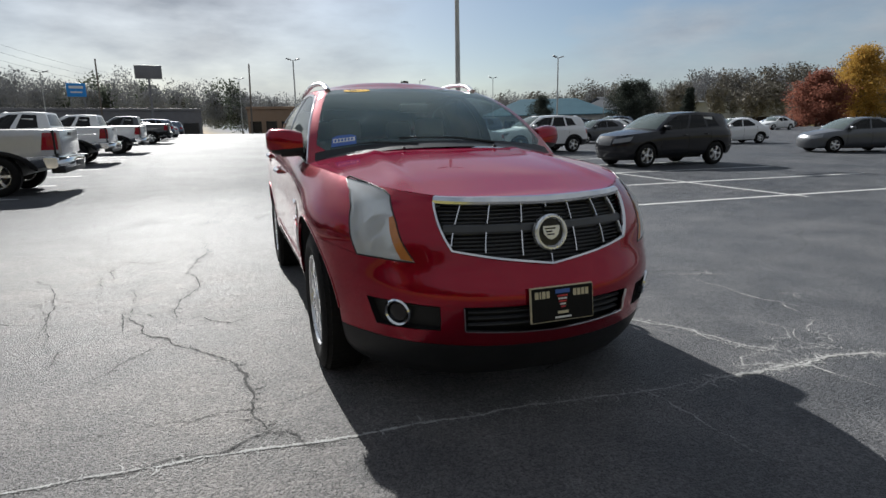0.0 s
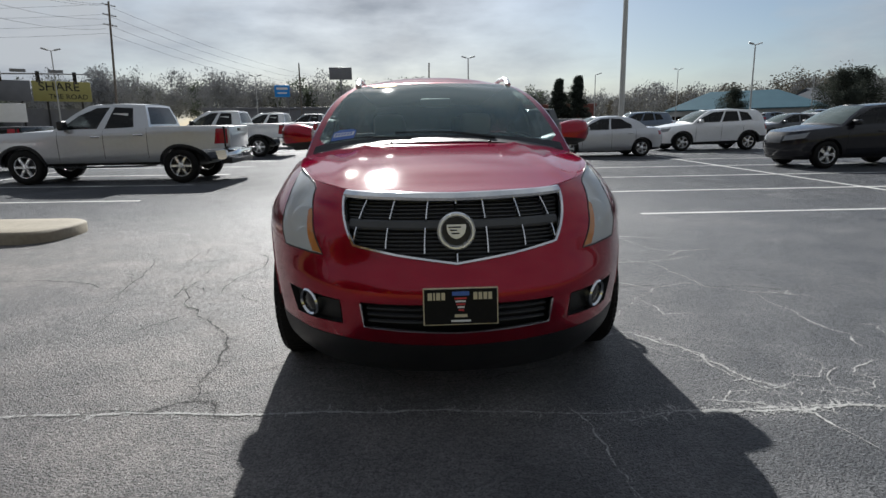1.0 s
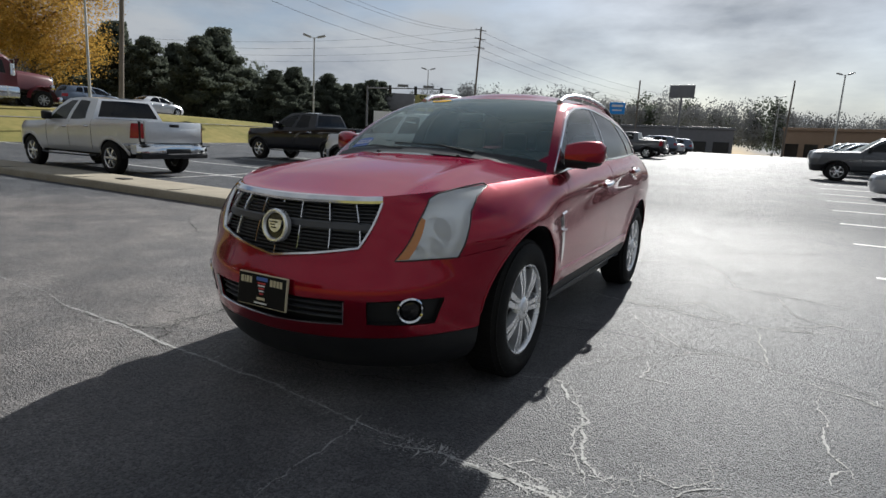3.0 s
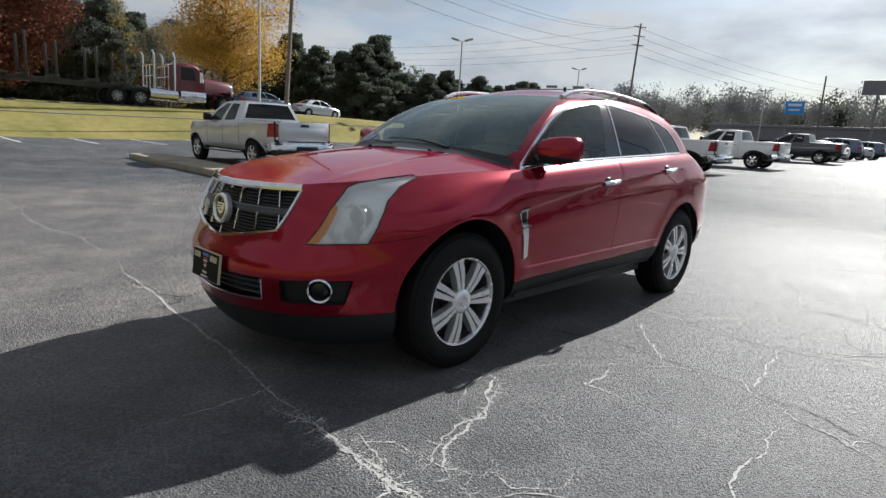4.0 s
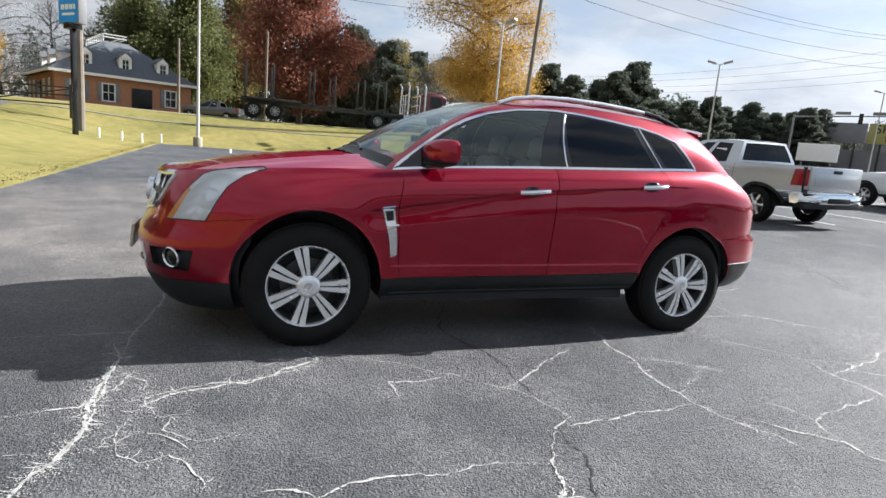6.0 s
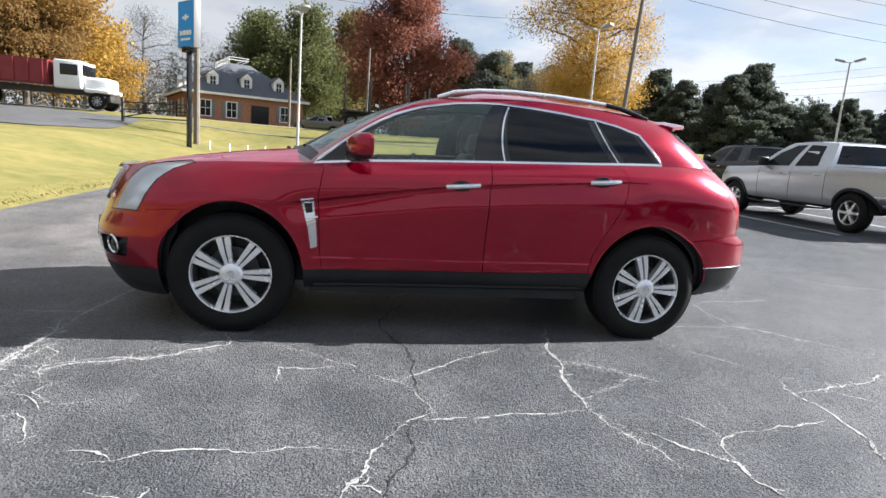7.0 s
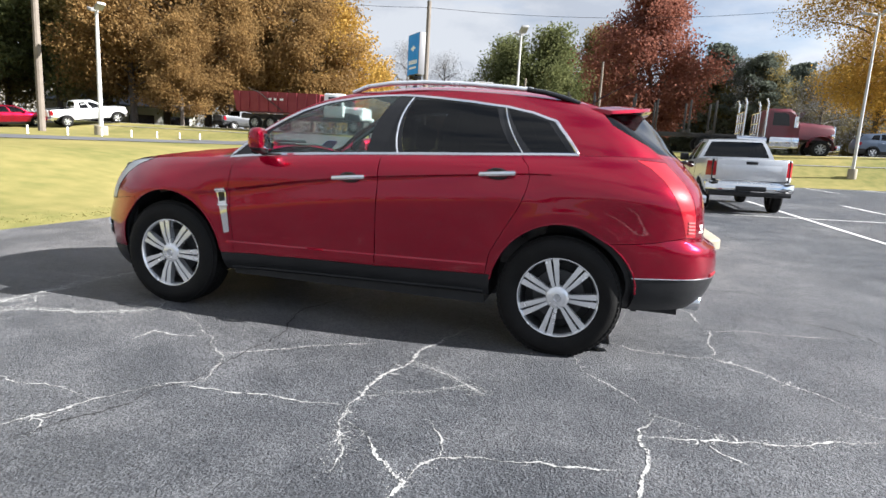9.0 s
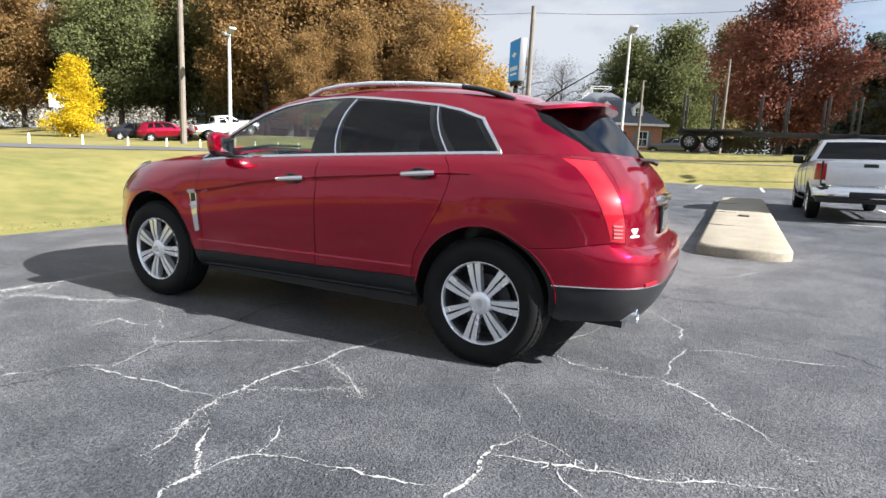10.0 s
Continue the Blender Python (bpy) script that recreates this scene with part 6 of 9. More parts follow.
def parked_row():
    V = lambda kind, mat, label, name, x, y, turn, **k: park(vehicle(kind, mat, label, name, **k), x, y, turn)
    silver = V("pickup", M_SILVER, "silver crew-cab pickup with black wheel-arch trim", "pickup_truck", -7.6, 10.6, -90, trim="arch", note=True)
    V("pickup", M_CARBLACK, "black crew-cab pickup parked on the lot", "pickup_truck", -14.4, 13.6, -90, trim="dark", note=False)
    V("pickup", M_PALESILVER, "silver-white pickup with chrome bumper by the kerb island", "pickup_truck", -14.1, 5.15, -90)
    white = V("pickup", M_WHITE, "white pickup in the row beside the lane", "pickup_truck", -8.4, 20.9, -90, trim="arch", note=True)
    tagged(white, group="pickups beside the lane")
    for k, (x, y, turn) in enumerate(((-8.3, 29.0, -91),)):
        park(copy_thing(white, white.matrix_world), x, y, turn)
    grey = V("pickup", M_GUNMETAL, "dark grey pickup facing the lane", "pickup_truck", 6.2, 26.6, -90, trim="dark", note=True, fine=False)
    park(tagged(copy_thing(grey, grey.matrix_world), "dark pickup in the row beside the lane", group="pickups beside the lane"), -8.2, 42.0, -90)
    V("sedan", M_SILVER, "small silver saloon facing the lane", "saloon_car", 6.75, 16.9, -90)
    V("suv", M_WHITE, "white crossover with dark lower trim", "crossover_suv", 12.2, 19.6, -90)
    V("suv", M_CARBLACK, "black crossover with a white price sheet", "crossover_suv", 12.0, 11.0, -88, note=True)
    blue = V("sedan", M_GUNMETAL, "dark grey saloon at the far bays", "saloon_car", 24.0, 13.2, -108)
    wh = V("sedan", M_WHITE, "white saloon at the far bays", "saloon_car", 27.0, 22.6, -100, fine=False)
    suv = V("suv", M_CARBLUE, "dark crossover in the far row", "crossover_suv", 6.3, 31.6, -90, fine=False)
    tagged(suv, group="cars in the far row")
    sil = V("sedan", M_SILVER, "silver saloon in the far row", "saloon_car", 6.6, 35.0, -90, fine=False)
    tagged(sil, group="cars in the far row")
    tagged(wh, group="cars in the far row")
    rng = random.Random(4)
    spots = [(suv, 6.4, 38.6), (wh, 6.5, 42.3), (suv, 6.6, 46.2), (sil, 6.7, 50.5), (suv, 6.8, 55.0), (blue, 6.9, 60.0), (sil, -8.0, 47.0), (suv, -8.0, 51.5), (sil, -8.0, 57.0), (suv, -8.0, 63.0),
             (suv, 13.0, 30.0), (blue, 13.2, 34.0), (sil, 17.0, 38.0), (wh, 24.0, 31.0), (blue, 21.0, 27.5), (wh, 30.0, 38.0), (suv, 34.0, 44.0), (sil, 40.0, 52.0), (wh, 46.0, 40.0), (wh, 58.0, 46.0), (blue, 66.0, 52.0), (suv, 74.0, 60.0), (sil, 52.0, 60.0), (suv, 45.0, 66.0), (blue, 36.0, 62.0), (wh, 84.0, 66.0)]
    for ob, x, y in spots:
        park(copy_thing(ob, ob.matrix_world), x, y, -90 + rng.uniform(-4, 4) + (180 if x > 30 and rng.random() < 0.5 else 0))
    conv = park(tagged(copy_thing(sil, sil.matrix_world), "pale silver car on the main road", group="cars on the main road"), -41.5, 25.4, 180)
    park(tagged(copy_thing(suv, suv.matrix_world), "dark car on the main road", group="cars on the main road"), -41.5, 20.4, 180)
    pk = park(tagged(copy_thing(white, white.matrix_world), "white pickup beyond the side road", group="cars before the woods"), -34.0, -38.5, -115)
    park(tagged(copy_thing(grey, grey.matrix_world), "dark pickup beyond the side road", group="cars before the woods"), -47.0, -33.0, -110)
    far_red = V("suv", M_RED, "red crossover beyond the side road", "crossover_suv", -30.8, -42.5, -115, fine=False)
    tagged(far_red, group="cars before the woods")
    V("sedan", M_CARBLACK, "black saloon beyond the side road", "saloon_car", -29.5, -44.7, -118, fine=False)
    park(tagged(copy_thing(grey, grey.matrix_world), "dark pickup before the brick house", group="cars before the house"), -60.0, -3.5, -20)


parked_row()


# ---- lorries on the road ----
def lorry_wheels(parent, spots, r=0.52):
    for x, y, face in spots:
        wheel(parent, pose(x, y, r, 0, 0, 0 if face > 0 else 180), r, 0.28, 0.30, 8, False, M_STEEL, detail=False)


def log_lorry():
    """A bonneted tractor with an empty log trailer; nose towards +y."""
    t = thing("log_lorry", "maroon tractor with an empty dark log trailer", "lorry")
    bm = bmesh.new()
    rows = []
    for y, z0, z1, w in ((-0.75, 1.1, 2.75, 0.93), (-0.55, 1.05, 2.86, 1.0), (0.55, 1.05, 2.88, 1.0), (0.85, 1.05, 2.72, 0.98), (1.2, 1.05, 2.1, 0.95)):
        rows.append([bm.verts.new(q) for q in ((-w, y, z0), (-w, y, z1 - 0.18), (-w + 0.16, y, z1), (w - 0.16, y, z1), (w, y, z1 - 0.18), (w, y, z0))])
    for a, b in zip(rows, rows[1:]):
        for j in range(6):
            bm.faces.new((a[j], a[(j + 1) % 6], b[(j + 1) % 6], b[j]))
    bm.faces.new(rows[0])
    bm.faces.new(rows[-1])
    bmesh.ops.recalc_face_normals(bm, faces=bm.faces)
    cabb = part("cab", bm, M_MAROON, t, "", 40)
    bm = bmesh.new()
    rows = []
    for y, w, z1 in ((1.15, 0.86, 2.14), (2.0, 0.80, 2.10), (3.0, 0.72, 2.02), (3.22, 0.66, 1.95)):
        rows.append([bm.verts.new(q) for q in ((-w, y, 1.05), (-w, y, z1 - 0.3), (-w * 0.72, y, z1 - 0.04), (0, y, z1), (w * 0.72, y, z1 - 0.04), (w, y, z1 - 0.3), (w, y, 1.05))])
    for a, b in zip(rows, rows[1:]):
        for j in range(6):
            bm.faces.new((a[j], a[j + 1], b[j + 1], b[j]))
    bm.faces.new(rows[-1])
    bmesh.ops.recalc_face_normals(bm, faces=bm.faces)
    part("bonnet", bm, M_MAROON, t, "", 50)
    bm = bmesh.new()
    box(bm, -0.56, 0.56, 3.2, 3.32, 0.9, 1.94, 0.05)
    part("radiator", bm, M_CHROME, t, "chrome radiator shell")
    bm = bmesh.new()
    box(bm, -1.15, 1.15, 3.3, 3.5, 0.42, 0.78, 0.05)
    part("bumper", bm, M_CHROME, t, "chrome bumper")
    for s in (1, -1):
        bm = bmesh.new()
        prism(bm, [(-0.35, 1.85), (0.62, 1.85), (0.5, 2.5), (0.3, 2.62), (-0.35, 2.62)], 0.02, Matrix.Translation((s * 0.985 if s > 0 else s * 1.005, 0, 0)) @ Matrix(((0, 0, 1, 0), (1, 0, 0, 0), (0, 1, 0, 0), (0, 0, 0, 1))))
        bmesh.ops.recalc_face_normals(bm, faces=bm.faces)
        part("side_window", bm, M_GLOSSBLACK, cabb, "", 0)
        for y in (-0.72, -1.95):
            bm = bmesh.new()
            tube(bm, [(s * 0.98, y, 1.0), (s * 0.98, y, 3.2), (s * 0.98, y - 0.12, 3.45)], 0.07, 12)
            part("exhaust_pipe", bm, M_CHROME, t, "tall chrome exhaust pipe")
        bm = bmesh.new()
        tube(bm, [(s * 1.0, 0.95, 1.75), (s * 1.0, 0.95, 2.4)], 0.14, 14)
        part("air_cleaner", bm, M_CHROME, t, "chrome air cleaner")
        bm = bmesh.new()
        tube(bm, [(s * 1.0, 0.9, 2.0), (s * 1.28, 0.95, 2.15), (s * 1.28, 0.95, 2.6), (s * 1.0, 0.7, 2.62)], 0.022, 6)
        part("mirror_bracket", bm, M_CHROME, cabb)
        bm = bmesh.new()
        box(bm, s * 0.78, s * 1.18, -0.45, 1.2, 0.5, 1.15, 0.06)
        bmesh.ops.recalc_face_normals(bm, faces=bm.faces)
        part("tool_box", bm, M_CHROME, t, "polished step box")
        bm = bmesh.new()
        tube(bm, [(s * 0.95, -2.3, 0.83), (s * 0.95, -0.62, 0.83)], 0.32, 18)
        part("fuel_tank", bm, M_CHROME, t, "polished fuel tank")
        rows = []
        bm = bmesh.new()
        for k in range(11):
            a = math.pi * (k - 1) / 9
            rows.append([bm.verts.new((s * x, 2.45 + 0.72 * math.cos(a), max(0.45, 0.6 + (0.74 - 0.05 * (x > 1.1)) * math.sin(a)))) for x in (0.7, 1.0, 1.2)])
        for a, b in zip(rows, rows[1:]):
            for j in range(2):
                bm.faces.new((a[j], a[j + 1], b[j + 1], b[j]))
        part("mudguard", bm, M_MAROON, t, "", 50)
        bm = bmesh.new()
        lathe(bm, [(0.13, -0.1), (0.15, 0.04), (0.1, 0.09), (0, 0.1)], 14, pose(s * 0.86, 3.1, 1.32, -90, 0, 0))
        part("headlamp", bm, M_CHROME, t)
    bm = bmesh.new()
    for a0, b0 in (((-0.95, -2.0), (0.95, -2.0)), ((-0.95, -1.1), (0.95, -1.1))):
        for z in (1.35, 1.95, 2.6):
            tube(bm, [(a0[0], a0[1], z), (b0[0], b0[1], z)], 0.045, 6)
        for x in (-0.95, -0.3, 0.3, 0.95):
            tube(bm, [(x, a0[1], 1.15), (x, a0[1], 2.6)], 0.045, 6)
    part("headache_rack", bm, M_CHROME, t, "bright metal rack behind the cab")
    bm = bmesh.new()
    prism(bm, [(-0.8, 0.0), (0.8, 0.0), (0.74, 0.72), (-0.74, 0.72)], 0.02, pose(0, 1.17, 2.12, 62, 0, 0))
    part("windscreen", bm, M_GLOSSBLACK, cabb, "", 0)
    bm = bmesh.new()
    for x in (-0.42, 0.42):
        box(bm, x - 0.09, x + 0.09, -13.2, 3.3, 0.95, 1.2, 0.01)
    part("chassis", bm, M_DARKSTEEL, t)
    for y in (-12.9, -11.2, -8.6, -7.2, -5.2, -3.7):
        bm = bmesh.new()
        box(bm, -1.2, 1.2, y - 0.1, y + 0.1, 1.15, 1.38, 0.02)
        bunk = part("log_bunk", bm, M_DARKSTEEL, t, "steel log bunk")
        for s in (1, -1):
            bm = bmesh.new()
            box(bm, s * 1.16 - 0.05, s * 1.16 + 0.05, y - 0.06, y + 0.06, 1.3, 3.5 - 0.3 * (y > -8), 0.01)
            part("stake", bm, M_DARKSTEEL, bunk)
    bm = bmesh.new()
    box(bm, -1.2, 1.2, -13.2, -9.4, 1.2, 1.32, 0.02)
    part("trailer_deck", bm, M_DARKSTEEL, t)
    spots = [(s * 1.0, y, s) for s in (1, -1) for y in (-12.4, -11.05, -4.15, -2.85, 2.45)]
    lorry_wheels(t, spots)
    t.matrix_world = pose(-37.1, 12.0, land_z(-37, 8) + 0.02, 0, 0, 0)
    return t


def tipper():
    """A white-cabbed tipper with a red body; nose towards +y."""
    t = thing("tipper_lorry", "white-cabbed tipper lorry with a faded red body", "lorry")
    bm = bmesh.new()
    lo = [(-1.2, -6.6, 1.35), (1.2, -6.6, 1.35), (1.2, 0.3, 1.35), (-1.2, 0.3, 1.35)]
    hi = [(-1.25, -6.9, 2.85), (1.25, -6.9, 2.85), (1.25, 0.4, 2.75), (-1.25, 0.4, 2.75)]
    vl, vh = [bm.verts.new(p) for p in lo], [bm.verts.new(p) for p in hi]
    inner = [bm.verts.new((p[0] * 0.94, p[1] * 0.985 + (0.04 if p[1] < 0 else -0.05), p[2])) for p in hi]
    deep = [bm.verts.new((p[0] * 0.9, p[1] * 0.97, 1.5)) for p in lo]
    bm.faces.new(vl[::-1])
    bm.faces.new(deep)
    for i in range(4):
        j = (i + 1) % 4
        bm.faces.new((vl[i], vl[j], vh[j], vh[i]))
        bm.faces.new((vh[i], vh[j], inner[j], inner[i]))
        bm.faces.new((inner[i], inner[j], deep[j], deep[i]))
    bmesh.ops.recalc_face_normals(bm, faces=bm.faces)
    body = part("tipper_body", bm, M_DUMPRED, t, "faded red steel body", 0)
    for k in range(9):
        for s in (1, -1):
            bm = bmesh.new()
            y = -6.3 + 0.8 * k
            box(bm, s * 1.2, s * 1.29, y - 0.05, y + 0.05, 1.4, 2.75, 0.01)
            bmesh.ops.recalc_face_normals(bm, faces=bm.faces)
            part("body_rib", bm, M_DUMPRED, body)
    for s in (1, -1):
        bm = bmesh.new()
        for k in range(3):
            box(bm, s * 1.225, s * 1.235, -3.9 + 0.5 * k, -3.6 + 0.5 * k, 2.2, 2.5)
        bmesh.ops.recalc_face_normals(bm, faces=bm.faces)
        part("printed_bars", bm, M_TRIMWHITE, body, "pale worn lettering bars")
        bm = bmesh.new()
        tube(bm, [(s * 1.3, -2.6, 1.4), (s * 1.32, -4.6, 2.75), (s * 1.2, -5.6, 3.05)], 0.035, 6)
        part("cover_arm", bm, M_DARKSTEEL, t)
    bm = bmesh.new()
    box(bm, -1.1, 1.1, 0.6, 2.2, 1.15, 2.85, 0.12)
    cabb = part("cab", bm, M_WHITE, t, "", 50)
    bm = bmesh.new()
    box(bm, -0.85, 0.85, 2.1, 3.7, 1.0, 1.95, 0.2)
    part("bonnet", bm, M_WHITE, t, "", 50)
    for s in (1, -1):
        bm = bmesh.new()
        box(bm, s * 1.09, s * 1.115, 1.0, 2.0, 1.95, 2.6, 0.01)
        bmesh.ops.recalc_face_normals(bm, faces=bm.faces)
        part("side_window", bm, M_GLOSSBLACK, cabb)
        bm = bmesh.new()
        box(bm, s * 0.8, s * 1.15, 2.35, 3.75, 1.0, 1.25, 0.08)
        bmesh.ops.recalc_face_normals(bm, faces=bm.faces)
        part("mudguard", bm, M_WHITE, t, "", 50)
    bm = bmesh.new()
    box(bm, -0.95, 0.95, 2.16, 2.22, 1.98, 2.65, 0.01)
    part("windscreen", bm, M_GLOSSBLACK, cabb)
    bm = bmesh.new()
    box(bm, -0.45, 0.45, -6.7, 3.6, 0.85, 1.2, 0.02)
    box(bm, -1.15, 1.15, 3.65, 3.85, 0.5, 0.85, 0.04)
    part("chassis", bm, M_DARKSTEEL, t)
    lorry_wheels(t, [(s * 0.98, y, s) for s in (1, -1) for y in (-5.1, -3.75, 3.05)])
    t.matrix_world = pose(-36.2, -19.0, land_z(-36, -18.5) + 0.02, 0, 0, 0)
    return t


log_lorry()
tipper()

# ---- kerb island, markings, cracks ----
def kerb_island():
    t = thing("kerb_island", "pale concrete kerb island with rounded end", "kerb", kind="structure")
    x0, x1, y0, y1 = -16.6, -4.52, 2.25, 3.42
    r = (y1 - y0) / 2
    out = []
    for k in range(9):
        a = -math.pi / 2 + math.pi * k / 8
        out.append((x1 - 0.35 + 0.35 * math.cos(a), (y0 + y1) / 2 + r * math.copysign(abs(math.sin(a)) ** 0.75, math.sin(a))))
    for k in range(9):
        a = math.pi / 2 + math.pi * k / 8
        out.append((x0 + 0.35 + 0.35 * math.cos(a), (y0 + y1) / 2 + r * math.copysign(abs(math.sin(a)) ** 0.75, math.sin(a))))
    bm = bmesh.new()
    cx, cy = (x0 + x1) / 2, (y0 + y1) / 2
    rings = []
    for inset, h in ((0.0, -0.05), (0.0, 0.115), (0.02, 0.14), (0.05, 0.15), (0.3, 0.155)):
        rings.append([bm.verts.new((x - inset * math.copysign(min(1, abs(x - cx)), x - cx) * (abs(x - cx) > 5), y - inset * (y - cy) / r, land_z(x, y) + h)) for x, y in out])
    for a, b in zip(rings, rings[1:]):
        for i in range(len(a)):
            j = (i + 1) % len(a)
            bm.faces.new((a[i], a[j], b[j], b[i]))
    n = len(out)
    top = rings[-1]
    for i in range(n // 2 - 1):
        bm.faces.new((top[i], top[i + 1], top[n - 2 - i], top[n - 1 - i]))
    bmesh.ops.recalc_face_normals(bm, faces=bm.faces)
    part("kerb_body", bm, M_CONCRETE, t, "", 40)
    for x in (-7.4, -10.4, -13.4):
        bm = bmesh.new()
        box(bm, x - 0.006, x + 0.006, y0 + 0.02, y1 - 0.02, land_z(x, cy) + 0.150, land_z(x, cy) + 0.1585)
        part("expansion_joint", bm, M_DARKSTEEL, t, "", 0)
    bm = bmesh.new()
    box(bm, -9.75, -9.45, 2.75, 2.95, land_z(-9.6, 2.9) + 0.15, land_z(-9.6, 2.9) + 0.175, 0.006)
    part("drain_cover", bm, M_DARKSTEEL, t)


kerb_island()


def markings():
    n = 0
    for k in range(9):
        y = 3.55 + 2.72 * k
        strip("bay_line", [(3.15 + 0.05 * k, y), (8.6, y - 0.12)], 0.10, 0.006, M_LINE, "worn white bay line", "road marking", seed=k, ragged=0.12)
        strip("bay_line", [(8.6, y - 0.12), (14.3, y - 0.3)], 0.10, 0.006, M_LINE, "worn white bay line", "road marking", seed=k + 20, ragged=0.12)
    strip("bay_line", [(8.6, 3.1), (8.62, 26.0)], 0.10, 0.0075, M_LINE, "worn white bay line", "road marking", seed=3, ragged=0.1)
    for k in range(9):
        y = 6.35 + 2.72 * k
        strip("bay_line", [(-5.3, y), (-10.9, y)], 0.10, 0.006, M_LINE, "worn white bay line", "road marking", seed=k + 40, ragged=0.12)
        strip("bay_line", [(-10.9, y), (-16.4, y)], 0.10, 0.006, M_LINE, "worn white bay line", "road marking", seed=k + 60, ragged=0.12)
    strip("bay_line", [(-10.9, 4.1), (-10.9, 30.0)], 0.10, 0.0075, M_LINE, "worn white bay line", "road marking", seed=9, ragged=0.1)
    for k in range(9):
        y = -1.75 + 2.72 * k
        strip("bay_line", [(-29.3, y), (-24.6, y)], 0.10, 0.006, M_LINE, "worn white bay line", "road marking", seed=k + 80, ragged=0.12)
    strip("road", [(-39.3, -160), (-39.3, -30), (-39.3, 20), (-41, 70), (-46, 120), (-58, 200)], 11.5, 0.03, M_ROAD, "pale asphalt main road on the bank", "road")
    strip("side_road", [(60, -18.3), (10, -18.3), (-14, -18.6), (-26, -18.6), (-34, -18.4)], 3.6, 0.02, M_SIDEROAD, "grey side road between the lawns", "road", seed=4)
    strip("side_road_mouth", [(-24, -18.6), (-29, -18.0), (-34.5, -17.0)], 8.5, 0.024, M_SIDEROAD, "widened mouth of the side road", "road", seed=5)


markings()

M_CRACK = material("dusty_crack", (0.24, 0.24, 0.233), (0.42, 0.42, 0.408), 25, 0.9, 0, 0.4, 90)
M_CRACKDARK = material("open_crack", (0.008, 0.008, 0.008), (0.02, 0.02, 0.02), 9, 0.9)


def crack(pts, w=0.014, seed=0, dark=False, twigs=0.0, name="crack", crumbs=1, core=0.0, wander=0.10):
    """A wandering crack in the asphalt through points: a ragged dusty rim, and where core is given an open dark gap along its middle."""
    rng = random.Random(seed)
    w = w * (1.0 if dark else 1.12)
    line = [Vector((*p, 0)) for p in pts]
    for _ in range(7):
        nxt = [line[0]]
        for a, b in zip(line, line[1:]):
            d = b - a
            m = (a + b) / 2 + Vector((-d.y, d.x, 0)) * rng.uniform(-wander, wander)
            nxt += [m, b]
        line = nxt
        if (line[1] - line[0]).length < 0.016:
            break
    bm = bmesh.new()
    def ribbon(line, w, lift, slot=0, skip=0.04):
        rows = []
        k = len(line)
        swell = 1.0
        for i, p in enumerate(line):
            d = (line[min(k - 1, i + 1)] - line[max(0, i - 1)]).normalized()
            swell = min(1.7, max(0.35, swell + rng.uniform(-0.3, 0.3)))
            a, b = w * 0.6 * rng.uniform(0.1, 1.0) * swell, w * 0.6 * rng.uniform(0.1, 1.0) * swell
            end = min(1.0, 4 * min(i, k - 1 - i) / k + 0.15)
            q0, q1 = p + Vector((-d.y, d.x, 0)) * a * end, p - Vector((-d.y, d.x, 0)) * b * end
            rows.append((bm.verts.new((q0.x, q0.y, land_z(q0.x, q0.y) + lift)), bm.verts.new((q1.x, q1.y, land_z(q1.x, q1.y) + lift))))
        for a, b in zip(rows, rows[1:]):
            if rng.random() > skip:
                bm.faces.new((a[0], a[1], b[1], b[0])).material_index = slot
    ribbon(line, w, 0.0035, 1 if dark else 0)
    if core:
        ribbon(line, core * 0.6, 0.0045, 1, 0.3)
    for p in line:
        for _ in range(crumbs):
            q = p + Vector((rng.gauss(0, 1), rng.gauss(0, 1), 0)) * w * 2.2
            s, a = rng.uniform(0.0012, 0.0042), rng.uniform(0, 6)
            bm.faces.new([bm.verts.new((q.x + s * math.cos(a + k), q.y + s * math.sin(a + k), land_z(q.x, q.y) + 0.003)) for k in (0, 1.4, 3.0, 4.6)]).material_index = 1 if dark else 0
    if twigs:
        for p, q in zip(line, line[1:]):
            if rng.random() < twigs * 0.6:
                d = (q - p).normalized()
                side = Vector((-d.y, d.x, 0)) * rng.choice((-1, 1))
                n = p + (side + d * rng.uniform(-0.6, 0.6)) * rng.uniform(0.02, 0.08)
                ribbon([p, (p + n) / 2 + d * 0.01, n], w * 0.6, 0.003, 1 if dark else 0)
    for f in bm.faces:
        f.normal_update()
        if f.normal.z < 0:
            f.normal_flip()
    ob = part(name, bm, M_CRACK, None, "", 0)
    ob.data.materials.append(M_CRACKDARK)
    return tagged(ob, "dark open crack in the asphalt" if dark else "pale dusty crack in the asphalt", "crack", kind="structure")


# the net beside the car's driver side
crack([(1.53, -2.28), (1.46, -2.14), (1.37, -1.92), (1.40, -1.75), (1.24, -1.57), (1.14, -1.36), (0.88, -1.43)], 0.013, 1, twigs=0.1, crumbs=2)
crack([(1.07, -1.23), (1.2, -1.02), (1.32, -0.82), (1.44, -0.65), (1.65, -0.47), (1.71, -0.38), (1.89, -0.31), (2.04, -0.25)], 0.010, 2, twigs=0.05, core=0.004)
crack([(1.69, -1.04), (1.49, -1.04), (1.51, -0.85), (1.44, -0.65)], 0.010, 3, twigs=0.05)
crack([(1.1, -1.12), (1.08, -1.38), (1.32, -1.85)], 0.008, 31)
crack([(1.66, -0.46), (1.52, -0.21), (1.37, -0.04), (1.23, 0.17), (1.15, 0.3)], 0.009, 4)
